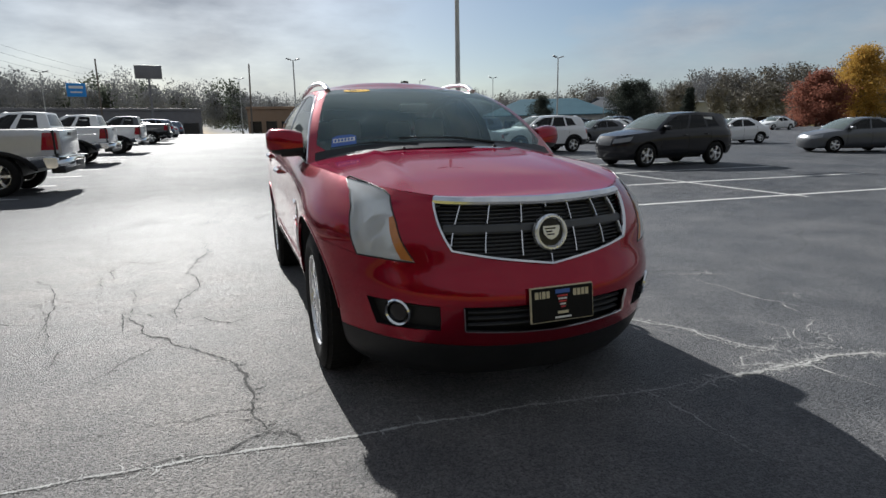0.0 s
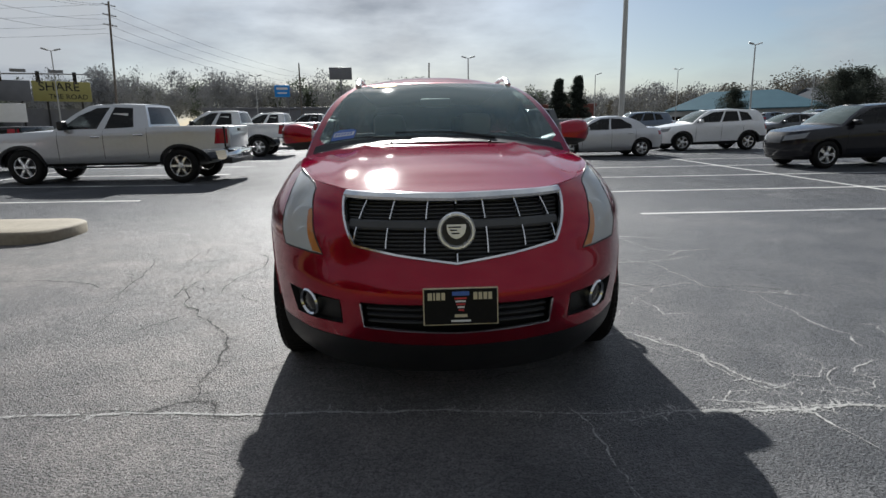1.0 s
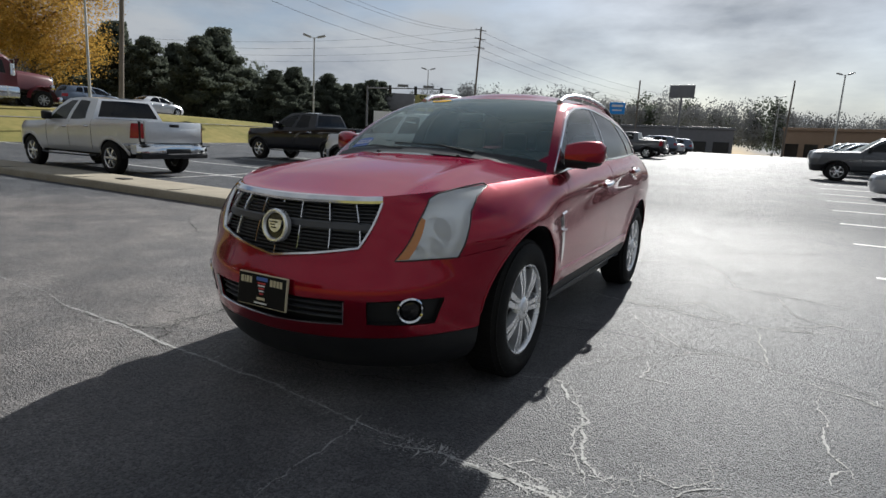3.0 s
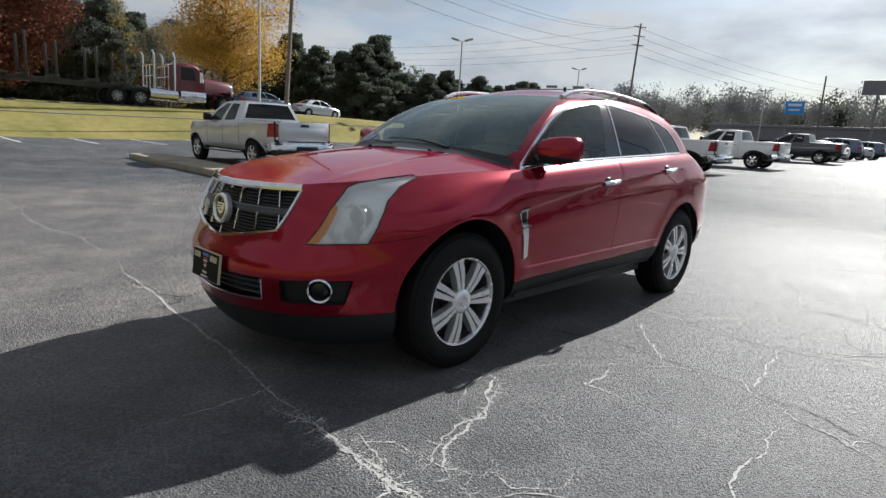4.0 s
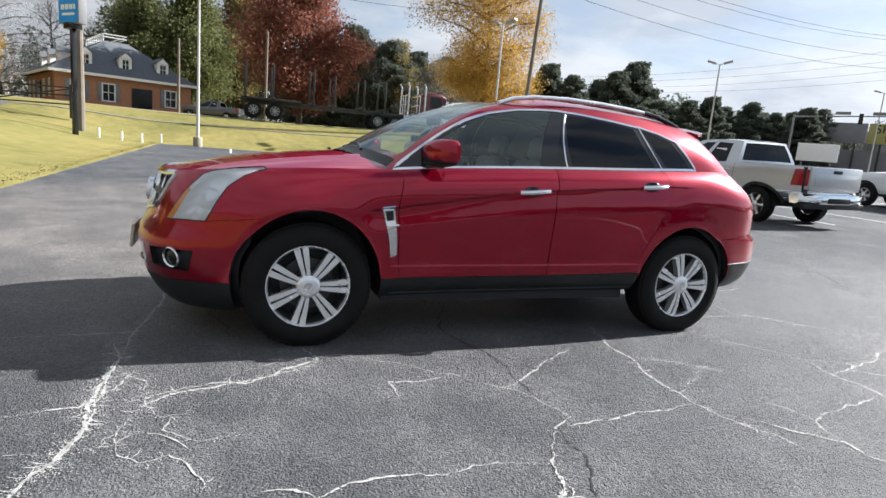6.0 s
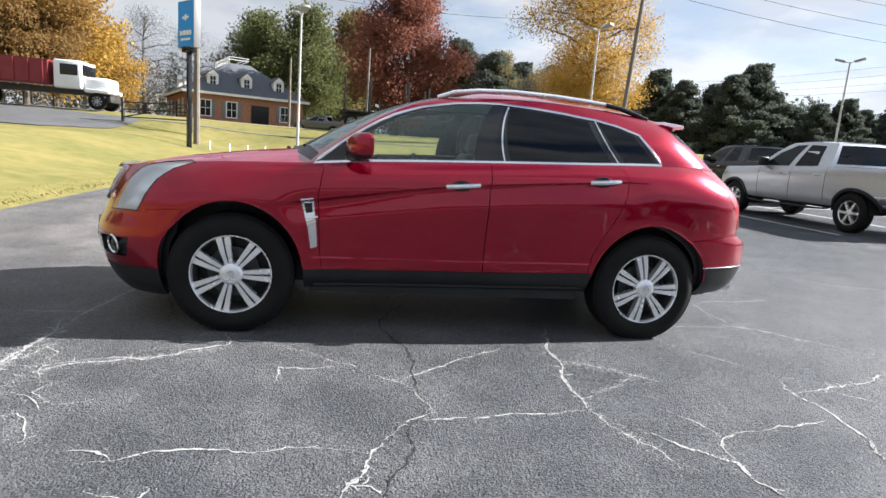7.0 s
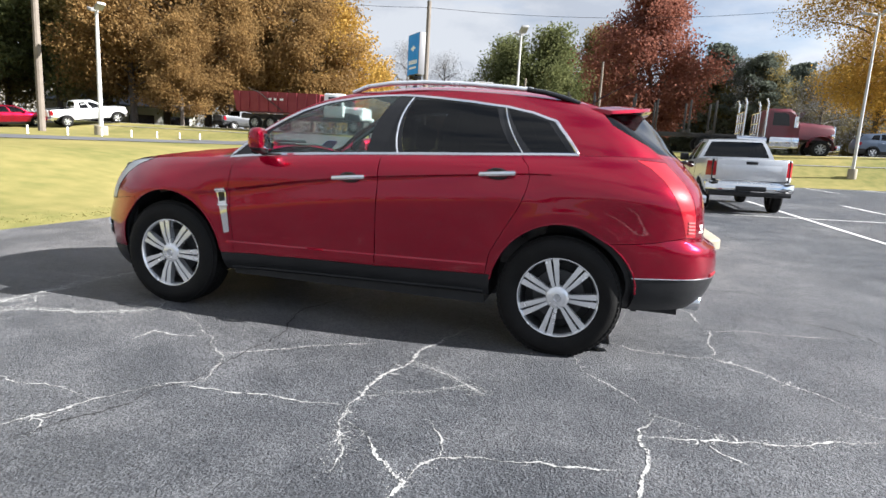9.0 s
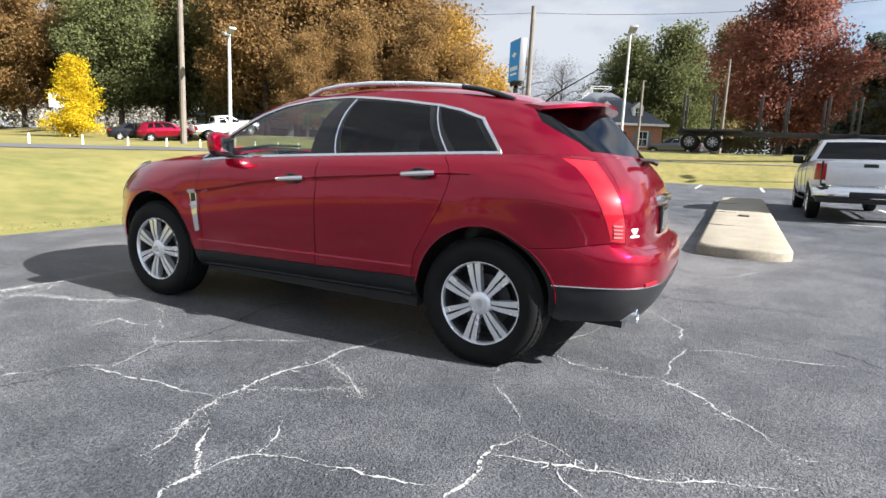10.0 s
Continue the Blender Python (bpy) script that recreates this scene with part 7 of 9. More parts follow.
crack([(2.45, -1.67), (2.42, -1.52), (2.36, -1.4), (2.39, -1.06), (2.36, -0.77), (2.41, -0.59)], 0.010, 5, twigs=0.05)
crack([(2.35, -1.74), (2.36, -1.62), (2.43, -1.55)], 0.009, 6)
crack([(2.73, -0.72), (2.62, -0.67), (2.54, -0.61), (2.4, -0.58), (2.27, -0.5), (2.12, -0.39), (2.04, -0.25)], 0.016, 7, twigs=0.12, crumbs=3, core=0.004)
crack([(2.62, -0.69), (2.64, -0.59), (2.72, -0.54)], 0.010, 8, twigs=0.1)
crack([(2.12, -0.39), (2.12, -0.29), (2.1, -0.14), (2.07, 0.08), (2.07, 0.21), (2.04, 0.41), (2.03, 0.52)], 0.010, 9, twigs=0.08)
crack([(0.31, 0.88), (0.66, 0.77), (1.12, 0.63), (1.42, 0.62), (1.75, 0.54), (2.01, 0.53), (2.19, 0.56), (2.33, 0.63), (2.4, 0.68), (2.58, 0.71)], 0.014, 10, twigs=0.06, crumbs=2, core=0.006)
crack([(2.14, 0.55), (2.25, 0.72), (2.4, 0.82), (2.49, 0.92), (2.55, 0.99), (2.68, 0.97), (2.9, 1.05)], 0.012, 11, twigs=0.06, core=0.006)
crack([(2.55, 0.99), (2.42, 1.01), (2.34, 1.06), (2.27, 1.25), (2.22, 1.46), (2.2, 1.65), (2.17, 1.8)], 0.012, 12, twigs=0.06, core=0.003)
crack([(2.33, 1.07), (2.18, 1.04), (2.03, 0.94)], 0.009, 13)
crack([(0.84, 1.52), (1.19, 1.66), (1.32, 1.78), (1.59, 1.95)], 0.009, 14, twigs=0.06, core=0.003)
crack([(1.59, 1.95), (1.77, 1.87), (1.96, 1.89), (2.12, 1.88), (2.28, 1.85), (2.43, 1.79), (2.56, 1.73), (2.7, 1.67)], 0.012, 15, twigs=0.05, core=0.006)
crack([(1.59, 1.95), (1.63, 2.09), (1.75, 2.29)], 0.012, 16, twigs=0.1)
crack([(1.84, 1.89), (1.79, 2.09), (1.75, 2.29), (1.71, 2.46), (1.66, 2.6), (1.57, 2.78), (1.5, 3.02)], 0.016, 17, twigs=0.12, crumbs=5)
crack([(1.82, 2.16), (1.89, 2.21), (1.95, 2.29)], 0.010, 18)
crack([(1.35, 0.65), (1.46, 0.85), (1.57, 1.01), (1.66, 1.12)], 0.012, 19, twigs=0.15, crumbs=9)
crack([(1.9, 0.6), (1.74, 0.83), (1.58, 1.02)], 0.006, 20, crumbs=3)
crack([(2.63, -1.55), (2.71, -1.4), (2.6, -1.35)], 0.010, 22, twigs=0.1)
crack([(2.71, -1.4), (2.8, -1.42)], 0.008, 32)
# behind the car
crack([(0.42, 1.66), (0.59, 1.89), (0.6, 2.06), (0.55, 2.37), (0.64, 2.53), (0.84, 2.7), (1.02, 2.9), (1.23, 3.06)], 0.010, 40, twigs=0.08)
crack([(0.53, 2.4), (0.12, 2.44), (-0.12, 2.49)], 0.009, 41)
crack([(-0.1, 2.49), (-0.22, 2.77), (-0.23, 3.1), (-0.31, 3.41)], 0.008, 42)
crack([(0.39, 1.65), (0.18, 1.75), (-0.12, 1.86), (-0.46, 1.86)], 0.008, 43)
crack([(-0.73, 2.66), (-0.72, 2.88), (-0.68, 3.13), (-0.63, 3.32), (-0.55, 3.46), (-0.38, 3.62), (0.01, 3.76)], 0.012, 44, True, twigs=0.06)
crack([(-0.91, 2.24), (-0.58, 2.43), (-0.28, 2.44)], 0.009, 45)
crack([(-2.78, 2.2), (-3.06, 2.7), (-3.77, 3.05)], 0.010, 46)
# the long seam before the car's nose, and the net on it
crack([(-14, -2.0), (-5.84, -2.26), (-2.07, -2.20), (-1.8, -2.2), (-1.49, -2.2), (-1.18, -2.24), (-0.88, -2.27), (-0.55, -2.27), (-0.06, -2.29), (0.2, -2.33), (0.57, -2.38), (0.81, -2.38)], 0.016, 23, twigs=0.05, wander=0.05)
crack([(0.81, -2.38), (1.1, -2.41), (1.37, -2.42), (1.66, -2.41), (1.95, -2.44), (2.3, -2.55)], 0.018, 24, twigs=0.25, crumbs=6, wander=0.07)
crack([(-2.3, -2.16), (-1.8, -2.22), (-1.4, -2.19), (-1.23, -2.09), (-1.15, -2.12), (-1.09, -2.27), (-0.98, -2.31)], 0.008, 25, True, twigs=0.03)
crack([(0.6, -3.07), (0.55, -2.78), (0.55, -2.52), (0.49, -2.29)], 0.010, 26)
crack([(1.14, -1.34), (1.33, -1.64), (1.38, -1.82), (1.43, -1.98), (1.5, -2.13), (1.63, -2.23)], 0.011, 27, twigs=0.15, crumbs=3)
crack([(0.68, -2.46), (1.01, -2.39), (1.24, -2.42), (1.42, -2.39), (1.67, -2.39), (1.98, -2.43), (2.08, -2.5), (2.5, -2.6)], 0.015, 33, twigs=0.25, crumbs=5)
crack([(1.14, -2.3), (1.37, -2.35), (1.42, -2.39)], 0.012, 34, twigs=0.2)
crack([(1.61, -2.77), (1.57, -2.61), (1.55, -2.46), (1.45, -2.39)], 0.011, 35, twigs=0.1)
crack([(1.89, -2.82), (1.93, -2.66), (1.95, -2.5)], 0.010, 36)
crack([(1.93, -2.36), (1.92, -2.27), (1.81, -2.22), (1.85, -2.12), (2.02, -1.98)], 0.010, 37, twigs=0.2)
crack([(1.63, -2.23), (1.8, -2.27), (2.0, -2.24), (2.07, -2.15), (2.03, -2.06), (2.3, -1.9)], 0.011, 38, twigs=0.25, crumbs=3)
crack([(1.7, -2.05), (1.82, -2.1), (1.95, -1.95), (1.9, -1.8)], 0.009, 39, twigs=0.2, crumbs=3)
crack([(1.43, -2.2), (1.55, -2.2), (1.7, -2.12), (1.68, -2.0)], 0.009, 47, twigs=0.2, crumbs=3)
crack([(1.18, -2.36), (1.3, -2.22), (1.46, -2.2)], 0.010, 48, twigs=0.25, crumbs=4)
# beyond the car's other side
crack([(-2.08, 1.11), (-2.04, 0.3), (-2.06, 0.03), (-1.93, -0.41), (-1.75, -0.63), (-1.56, -0.92), (-1.38, -1.16), (-1.3, -1.4), (-1.27, -1.69), (-1.28, -1.93), (-1.23, -2.09)], 0.014, 28, True, twigs=0.06)
crack([(-2.46, -0.52), (-2.63, 0.28), (-2.88, 1.35), (-3.06, 1.56)], 0.010, 29, True, twigs=0.08)
crack([(-2.53, -0.59), (-2.89, 0.7)], 0.009, 49, True, twigs=0.05)
crack([(-1.74, 3.66), (-1.62, 2.25), (-1.74, 1.7), (-1.65, 0.94), (-1.75, 0.2), (-1.7, -0.3)], 0.010, 30, True, twigs=0.12)
for i in range(16):
    rng = random.Random(600 + i)
    x, y, a = rng.uniform(-2.6, -1.45), rng.uniform(-0.8, 2.2), rng.uniform(0, 6.3)
    pts = [(x, y)]
    for _ in range(rng.randint(1, 3)):
        a += rng.uniform(-0.9, 0.9)
        pts.append((pts[-1][0] + 0.16 * math.cos(a), pts[-1][1] + 0.3 * math.sin(a)))
    crack(pts, rng.uniform(0.005, 0.009), 600 + i, True, 0.1)
for i in range(46):
    rng = random.Random(900 + i)
    x, y, a = rng.uniform(-13, 7), rng.uniform(-4.8, 22), rng.uniform(0, 6.3)
    if -1.2 < x < 3.2 and -3.5 < y < 3.2:
        continue
    pts = [(x, y)]
    for _ in range(rng.randint(2, 4)):
        a += rng.uniform(-0.7, 0.7)
        pts.append((pts[-1][0] + 0.9 * math.cos(a), pts[-1][1] + 0.9 * math.sin(a)))
    crack(pts, rng.uniform(0.006, 0.011), 900 + i, rng.random() < 0.5, 0.04)
# ---- poles, signs, wires ----
M_POLEWOOD = material("weathered_pole_timber", (0.12, 0.10, 0.08), (0.2, 0.17, 0.14), 2, 0.85, 0, 0.5, 30)
M_POLEPALE = material("pale_painted_pole", (0.42, 0.42, 0.41), (0.52, 0.52, 0.5), 2, 0.55, 0.2)
M_SIGNBLUE = material("blue_sign_face", (0.02, 0.26, 0.72), (0.03, 0.30, 0.78), 1, 0.35)
M_SIGNGREY = material("grey_sign_back", (0.16, 0.16, 0.17), (0.2, 0.2, 0.21), 1, 0.5)
M_SIGNYELLOW = material("yellow_sign_face", (0.34, 0.31, 0.09), (0.40, 0.36, 0.12), 1, 0.5)
M_LAMPHEAD = material("grey_lamp_head", (0.28, 0.28, 0.28), (0.36, 0.36, 0.36), 2, 0.5, 0.4)
M_CABLE = material("black_cable", (0.02, 0.02, 0.02), (0.03, 0.03, 0.03), 2, 0.95, spec=0.02)
M_ORANGE = material("orange_post", (0.6, 0.12, 0.02), (0.7, 0.16, 0.03), 2, 0.5)


def lamp_post(x, y, top, turn=0, heads=2, r=0.09, label="pale steel lot lamp with twin heads", mat=None):
    t = thing("lamp_post", label, "lamp post", group="lamp posts")
    z = land_z(x, y)
    h = top - z
    bm = bmesh.new()
    tube(bm, [(0, 0, -0.2), (0, 0, h * 0.5), (0, 0, h)], r, 10, r * 0.62)
    part("pole", bm, mat or M_POLEPALE, t)
    bm = bmesh.new()
    lathe(bm, [(r * 2.6, -0.1), (r * 2.6, 0.45), (r * 2.3, 0.5), (0, 0.5)], 14)
    part("footing", bm, M_CONCRETE, t)
    for k in range(heads):
        s = 1 if k == 0 else -1
        arm = thing("lamp_arm", "", "")
        arm.parent = t
        bm = bmesh.new()
        tube(bm, [(0, 0, h - 0.08), (s * 0.35, 0, h + 0.05)], 0.03, 6)
        part("bracket", bm, mat or M_POLEPALE, arm)
        bm = bmesh.new()
        box(bm, -0.36, 0.36, -0.2, 0.2, -0.07, 0.07, 0.03, pose(s * 0.62, 0, h + 0.12, 0, -s * 16, 0))
        part("lamp_head", bm, M_LAMPHEAD, arm)
    t.matrix_world = pose(x, y, z, 0, 0, turn)
    return t


def utility_pole(x, y, top, arms=0, r=0.15, lean=0, turn=0, label="weathered timber utility pole"):
    t = thing("utility_pole", label, "utility pole", group="utility poles")
    z = land_z(x, y)
    h = top - z
    bm = bmesh.new()
    tube(bm, [(0, 0, -0.3), (0, 0, h / 2), (0, 0, h)], r, 10, r * 0.7)
    part("pole", bm, M_POLEWOOD, t)
    for k in range(arms):
        bm = bmesh.new()
        zz = h - 0.6 - 1.6 * k
        box(bm, -1.15, 1.15, -0.06, 0.06, zz - 0.06, zz + 0.06, 0.01)
        ca = part("crossarm", bm, M_POLEWOOD, t)
        for xx in (-1.0, -0.4, 0.4, 1.0):
            bm = bmesh.new()
            lathe(bm, [(0.05, 0), (0.06, 0.06), (0.03, 0.14), (0, 0.16)], 8, pose(xx, 0, zz + 0.06))
            part("insulator", bm, M_SIGNGREY, ca)
    t.matrix_world = pose(x, y, z, 0, lean, turn)
    return t


def cable(a, b, sag, r=0.012, label="thin dark overhead power cable"):
    bm = bmesh.new()
    a, b = Vector(a), Vector(b)
    tube(bm, [a.lerp(b, k / 16) - Vector((0, 0, sag * 4 * (k / 16) * (1 - k / 16))) for k in range(17)], r, 5)
    ob = part("overhead_cable", bm, M_CABLE)
    return tagged(ob, label, "cable", "overhead cables")


lamp_post(11.4, 27.5, 13.5, 0, 2, 0.16)
lamp_post(-29.4, -3.4, 8.0, 20)
lamp_post(-32.0, 14.9, 9.6, 30)
lamp_post(-34.5, 36.0, 10.0, 40)
lamp_post(-21.5, -24.7, 7.5, 60, 2, 0.13)
lamp_post(8.2, 83.0, 12.2, 0, 2, 0.13)
lamp_post(-41.8, 67.4, 11.6, 30)
lamp_post(-24.0, 88.0, 10.5, 20)
lamp_post(46.0, 74.0, 12.4, 10, 2, 0.13)
lamp_post(52.0, 110.0, 13.0, 0)
lamp_post(30.0, 92.0, 10.5, 0, 1)
lamp_post(1.5, 118.0, 12.8, 0)
lamp_post(70.0, 96.0, 11.0, 0, 1)

utility_pole(-27.8, -8.4, 9.4, 0, 0.17)
utility_pole(-35.6, 18.9, 16.5, 1, 0.17, lean=3, turn=90)
utility_pole(-50.7, 99.1, 24.0, 3, 0.22, lean=2.5, turn=55, label="tall timber utility pole with three crossarms")
utility_pole(-21.6, -28.9, 14.5, 1, 0.2, turn=40)
utility_pole(-70.0, -48.0, 13.5, 1, 0.15, turn=40)
utility_pole(-19.5, 100.0, 13.8, 0, 0.16)
utility_pole(3.0, 112.0, 15.0, 0, 0.18, lean=1.5)
utility_pole(-48.0, 1.0, 9.5, 0, 0.12)
utility_pole(-52.0, -6.0, 8.5, 0, 0.13)
for dz, dx in ((0, 0), (0.15, 0.9), (-1.5, 0.4), (-2.6, 0)):
    cable((-35.6 + dx, 18.9, 16.2 + dz), (-50.7 + dx, 99.1, 23.2 + dz * 1.4), 2.6, 0.016)
for dz, dx in ((0, 0), (-0.9, 0.7), (0.1, -0.9)):
    cable((-35.6 + dx, 18.9, 16.0 + dz), (-28.4 + dx * 0.4, -60.0, 17.0 + dz), 2.4, 0.016)
cable((-28.4, -8.6, 9.2), (-35.6, 18.9, 11.5), 0.9, 0.011)
cable((-28.4, -8.6, 9.2), (-21.6, -28.9, 11.0), 0.8, 0.011)
for dz in (0, -0.8, -1.7):
    cable((-21.6, -28.9, 14.2 + dz), (-70.0, -48.0, 13.2 + dz), 1.2, 0.014)
    cable((-21.6, -28.9, 14.2 + dz), (40.0, -40.0, 15.0 + dz), 1.4, 0.014)
for dz in (0, -1.6, -3.2, -4.6):
    cable((-50.7, 99.1, 23.4 + dz), (-95.0, 62.0, 17.0 + dz * 0.6), 1.2, 0.016)
    cable((-50.7, 99.1, 23.4 + dz), (-30.0, 210.0, 22.0 + dz), 2.0, 0.02)


def blue_sign():
    t = thing("pylon_sign", "bright blue dealer sign on a black post", "sign")
    x, y = -24.7, -8.0
    z = land_z(x, y)
    bm = bmesh.new()
    box(bm, -0.09, 0.09, -0.09, 0.09, -0.2, 4.6, 0.01)
    part("post", bm, M_GLOSSBLACK, t)
    bm = bmesh.new()
    box(bm, -0.34, 0.34, -0.2, 0.2, 4.30, 4.55, 0.02)
    part("bracket", bm, M_GLOSSBLACK, t)
    bm = bmesh.new()
    box(bm, -0.70, 0.70, -0.17, 0.17, 4.5, 6.55, 0.02)
    cabinet = part("sign_box", bm, M_SIGNGREY, t)
    for s in (1, -1):
        bm = bmesh.new()
        box(bm, -0.66, 0.66, s * 0.171, s * 0.178, 4.54, 6.51, 0)
        bmesh.ops.recalc_face_normals(bm, faces=bm.faces)
        face = part("sign_face", bm, M_SIGNBLUE, cabinet)
        bm = bmesh.new()
        prism(bm, [(-0.3, 0.02), (-0.24, 0.12), (-0.08, 0.12), (-0.05, 0.2), (0.1, 0.2), (0.08, 0.12), (0.3, 0.12), (0.24, 0.02), (0.08, 0.02), (0.05, -0.06), (-0.1, -0.06), (-0.08, 0.02)], 0.01, Matrix.Translation((0, s * 0.179, 5.75)) @ pose(0, 0, 0, 90, 0, 0 if s < 0 else 180))
        part("sign_mark", bm, M_TRIMWHITE, cabinet, "plain white mark", 0)
        for x0, x1, z0 in ((-0.5, -0.28, 5.05), (-0.22, 0.02, 5.05), (0.08, 0.3, 5.05), (0.36, 0.5, 5.05), (-0.42, 0.42, 4.82)):
            bm = bmesh.new()
            box(bm, x0, x1, s * 0.179, s * 0.186, z0, z0 + (0.2 if z0 > 5 else 0.1), 0)
            bmesh.ops.recalc_face_normals(bm, faces=bm.faces)
            part("sign_bar", bm, M_TRIMWHITE, cabinet)
    t.matrix_world = pose(x, y, z, 0, 0, 42)


blue_sign()


def panel_sign(name, label, x, y, z0, z1, w, mat, turn, legs=1, bars=None, thick=0.25):
    t = thing(name, label, "sign")
    g = land_z(x, y)
    bm = bmesh.new()
    box(bm, -w / 2, w / 2, -thick / 2, thick / 2, z0 - g, z1 - g, 0.03)
    face = part("panel", bm, mat, t)
    for k in range(legs):
        xx = 0 if legs == 1 else -w * 0.35 + w * 0.7 * k / (legs - 1)
        bm = bmesh.new()
        tube(bm, [(xx, 0, -0.3), (xx, 0, z0 - g + 0.1)], 0.16 if legs == 1 else 0.09, 10)
        part("leg", bm, M_SIGNGREY, t)
    for (x0, x1, a, b, m) in bars or ():
        bm = bmesh.new()
        box(bm, x0, x1, -thick / 2 - 0.02, -thick / 2 - 0.004, a - g, b - g)
        part("panel_bar", bm, m, face, "", 0)
    t.matrix_world = pose(x, y, g, 0, 0, turn)
    return t


panel_sign("billboard", "dark billboard on a single post", -11.5, 92.0, 10.2, 12.1, 3.6, M_SIGNGREY, 6)
panel_sign("dealer_sign", "blue panel sign on two legs", -20.5, 90.0, 7.5, 9.3, 2.3, M_SIGNBLUE, 8, 2, [(-0.85, 0.85, 8.6, 8.95, M_TRIMWHITE), (-0.7, 0.7, 8.0, 8.2, M_TRIMWHITE)])
panel_sign("road_sign", "small white sign on two posts", -33.5, -62.0, 4.2, 5.6, 2.6, M_TRIMWHITE, 150, 2)
panel_sign("white_banner", "white board beside the road", -46.6, 65.0, 3.5, 5.6, 4.3, M_TRIMWHITE, 34, 2)
for k in range(11):
    x, y = -6.5 - 2.9 * k * 0.75, -21.2 - 0.25 * k
    t = thing("marker_post", "short white marker post on the grass", "post", group="marker posts")
    bm = bmesh.new()
    tube(bm, [(0, 0, -0.1), (0, 0, 0.34), (0, 0, 0.38)], 0.045, 8, 0.035)
    part("post", bm, M_TRIMWHITE, t)
    t.matrix_world = pose(x, y, land_z(x, y))
for x, y in ((-27.0, -6.6), (-28.2, -5.9), (-29.8, -5.2), (-26.2, -7.4)):
    t = thing("marker_post", "short white marker post on the grass", "post", group="marker posts")
    bm = bmesh.new()
    tube(bm, [(0, 0, -0.1), (0, 0, 0.40), (0, 0, 0.45)], 0.05, 8, 0.04)
    part("post", bm, M_TRIMWHITE, t)
    t.matrix_world = pose(x, y, land_z(x, y))
t = thing("marker_post", "orange and white marker post on the grass", "post", group="marker posts")
bm = bmesh.new()
tube(bm, [(0, 0, -0.1), (0, 0, 1.1)], 0.09, 8)
part("post", bm, M_TRIMWHITE, t)
bm = bmesh.new()
tube(bm, [(0, 0, 0.95), (0, 0, 1.5)], 0.1, 8, 0.06)
part("cap", bm, M_ORANGE, t, "orange cap")
t.matrix_world = pose(-31.0, -57.0, land_z(-31, -57))


def road_billboard():
    """Grey and yellow hoardings with words, beyond the junction."""
    t = thing("hoarding", "grey and yellow hoarding with black words", "hoarding")
    bm = bmesh.new()
    box(bm, -14.5, -6.6, -0.3, 0.3, 5.6, 8.9, 0.05)
    part("grey_panel", bm, M_SIGNGREY, t, "grey blank panel")
    bm = bmesh.new()
    box(bm, -6.4, 2.0, -0.3, 0.3, 5.6, 8.9, 0.05)
    yp = part("yellow_panel", bm, M_SIGNYELLOW, t)
    lettering("words", "SHARE", 2.0, M_GLOSSBLACK, yp, pose(-2.6, -0.33, 7.95, 90, 0, 0), 0.02)
    lettering("words", "THE ROAD", 1.15, M_GLOSSBLACK, yp, pose(-1.4, -0.33, 6.35, 90, 0, 0), 0.02)
    for x in (-13, -8, -4.5, 0.5):
        bm = bmesh.new()
        box(bm, x - 0.15, x + 0.15, 0.3, 0.6, -2, 7.5)
        part("post", bm, M_DARKSTEEL, t)
    bm = bmesh.new()
    box(bm, -16, 8, 1.0, 1.4, -2, 4.4)
    part("dark_wall", bm, M_SIGNGREY, t)
    t.matrix_world = pose(-57.7, 101.0, land_z(-57, 101), 0, 0, 32)


road_billboard()


def traffic_lights():
    t = thing("traffic_light", "traffic lights hung on a mast arm", "traffic light")
    bm = bmesh.new()
    tube(bm, [(0, 0, -0.3), (0, 0, 7.2)], 0.16, 10, 0.12)
    tube(bm, [(0, 0, 6.9), (6, 0, 7.1), (12, 0, 7.2)], 0.1, 8, 0.06)
    part("mast", bm, M_SIGNGREY, t)
    for x in (3.2, 6.8, 10.4):
        bm = bmesh.new()
        box(bm, x - 0.2, x + 0.2, -0.2, 0.2, 6.2, 7.4, 0.04)
        h = part("signal_head", bm, M_GLOSSBLACK, t)
        for k in range(3):
            bm = bmesh.new()
            lathe(bm, [(0.14, 0), (0.15, 0.1), (0.12, 0.02), (0, 0.03)], 12, pose(x, -0.2, 6.45 + 0.36 * k, 90, 0, 0))
            part("signal_lens", bm, M_DARKSTEEL, h)
    for x in (5.0, 8.6):
        bm = bmesh.new()
        box(bm, x - 0.75, x + 0.75, -0.05, 0.05, 7.25, 7.6, 0.01)
        part("street_board", bm, M_SIGNGREY, t)
    t.matrix_world = pose(-49.0, 63.0, land_z(-49, 63), 0, 0, 28)


traffic_lights()

# ---- buildings ----
M_BRICK = material("tan_red_brick", (0.34, 0.15, 0.085), (0.44, 0.22, 0.13), 3, 0.85, 0, 0.3, 30)
M_SHINGLE = material("slate_grey_shingle", (0.075, 0.085, 0.10), (0.11, 0.12, 0.14), 3, 0.85, 0, 0.4, 14)
M_TAN = material("tan_render", (0.30, 0.20, 0.13), (0.36, 0.25, 0.17), 0.6, 0.85)
M_BRICKRED = material("dull_red_brick", (0.2, 0.065, 0.05), (0.26, 0.09, 0.07), 0.6, 0.85)
M_TEAL = material("teal_metal_roof", (0.045, 0.12, 0.16), (0.06, 0.15, 0.19), 0.5, 0.5, 0.2)
M_PALEWALL = material("pale_wall", (0.5, 0.5, 0.48), (0.58, 0.58, 0.56), 0.4, 0.8)


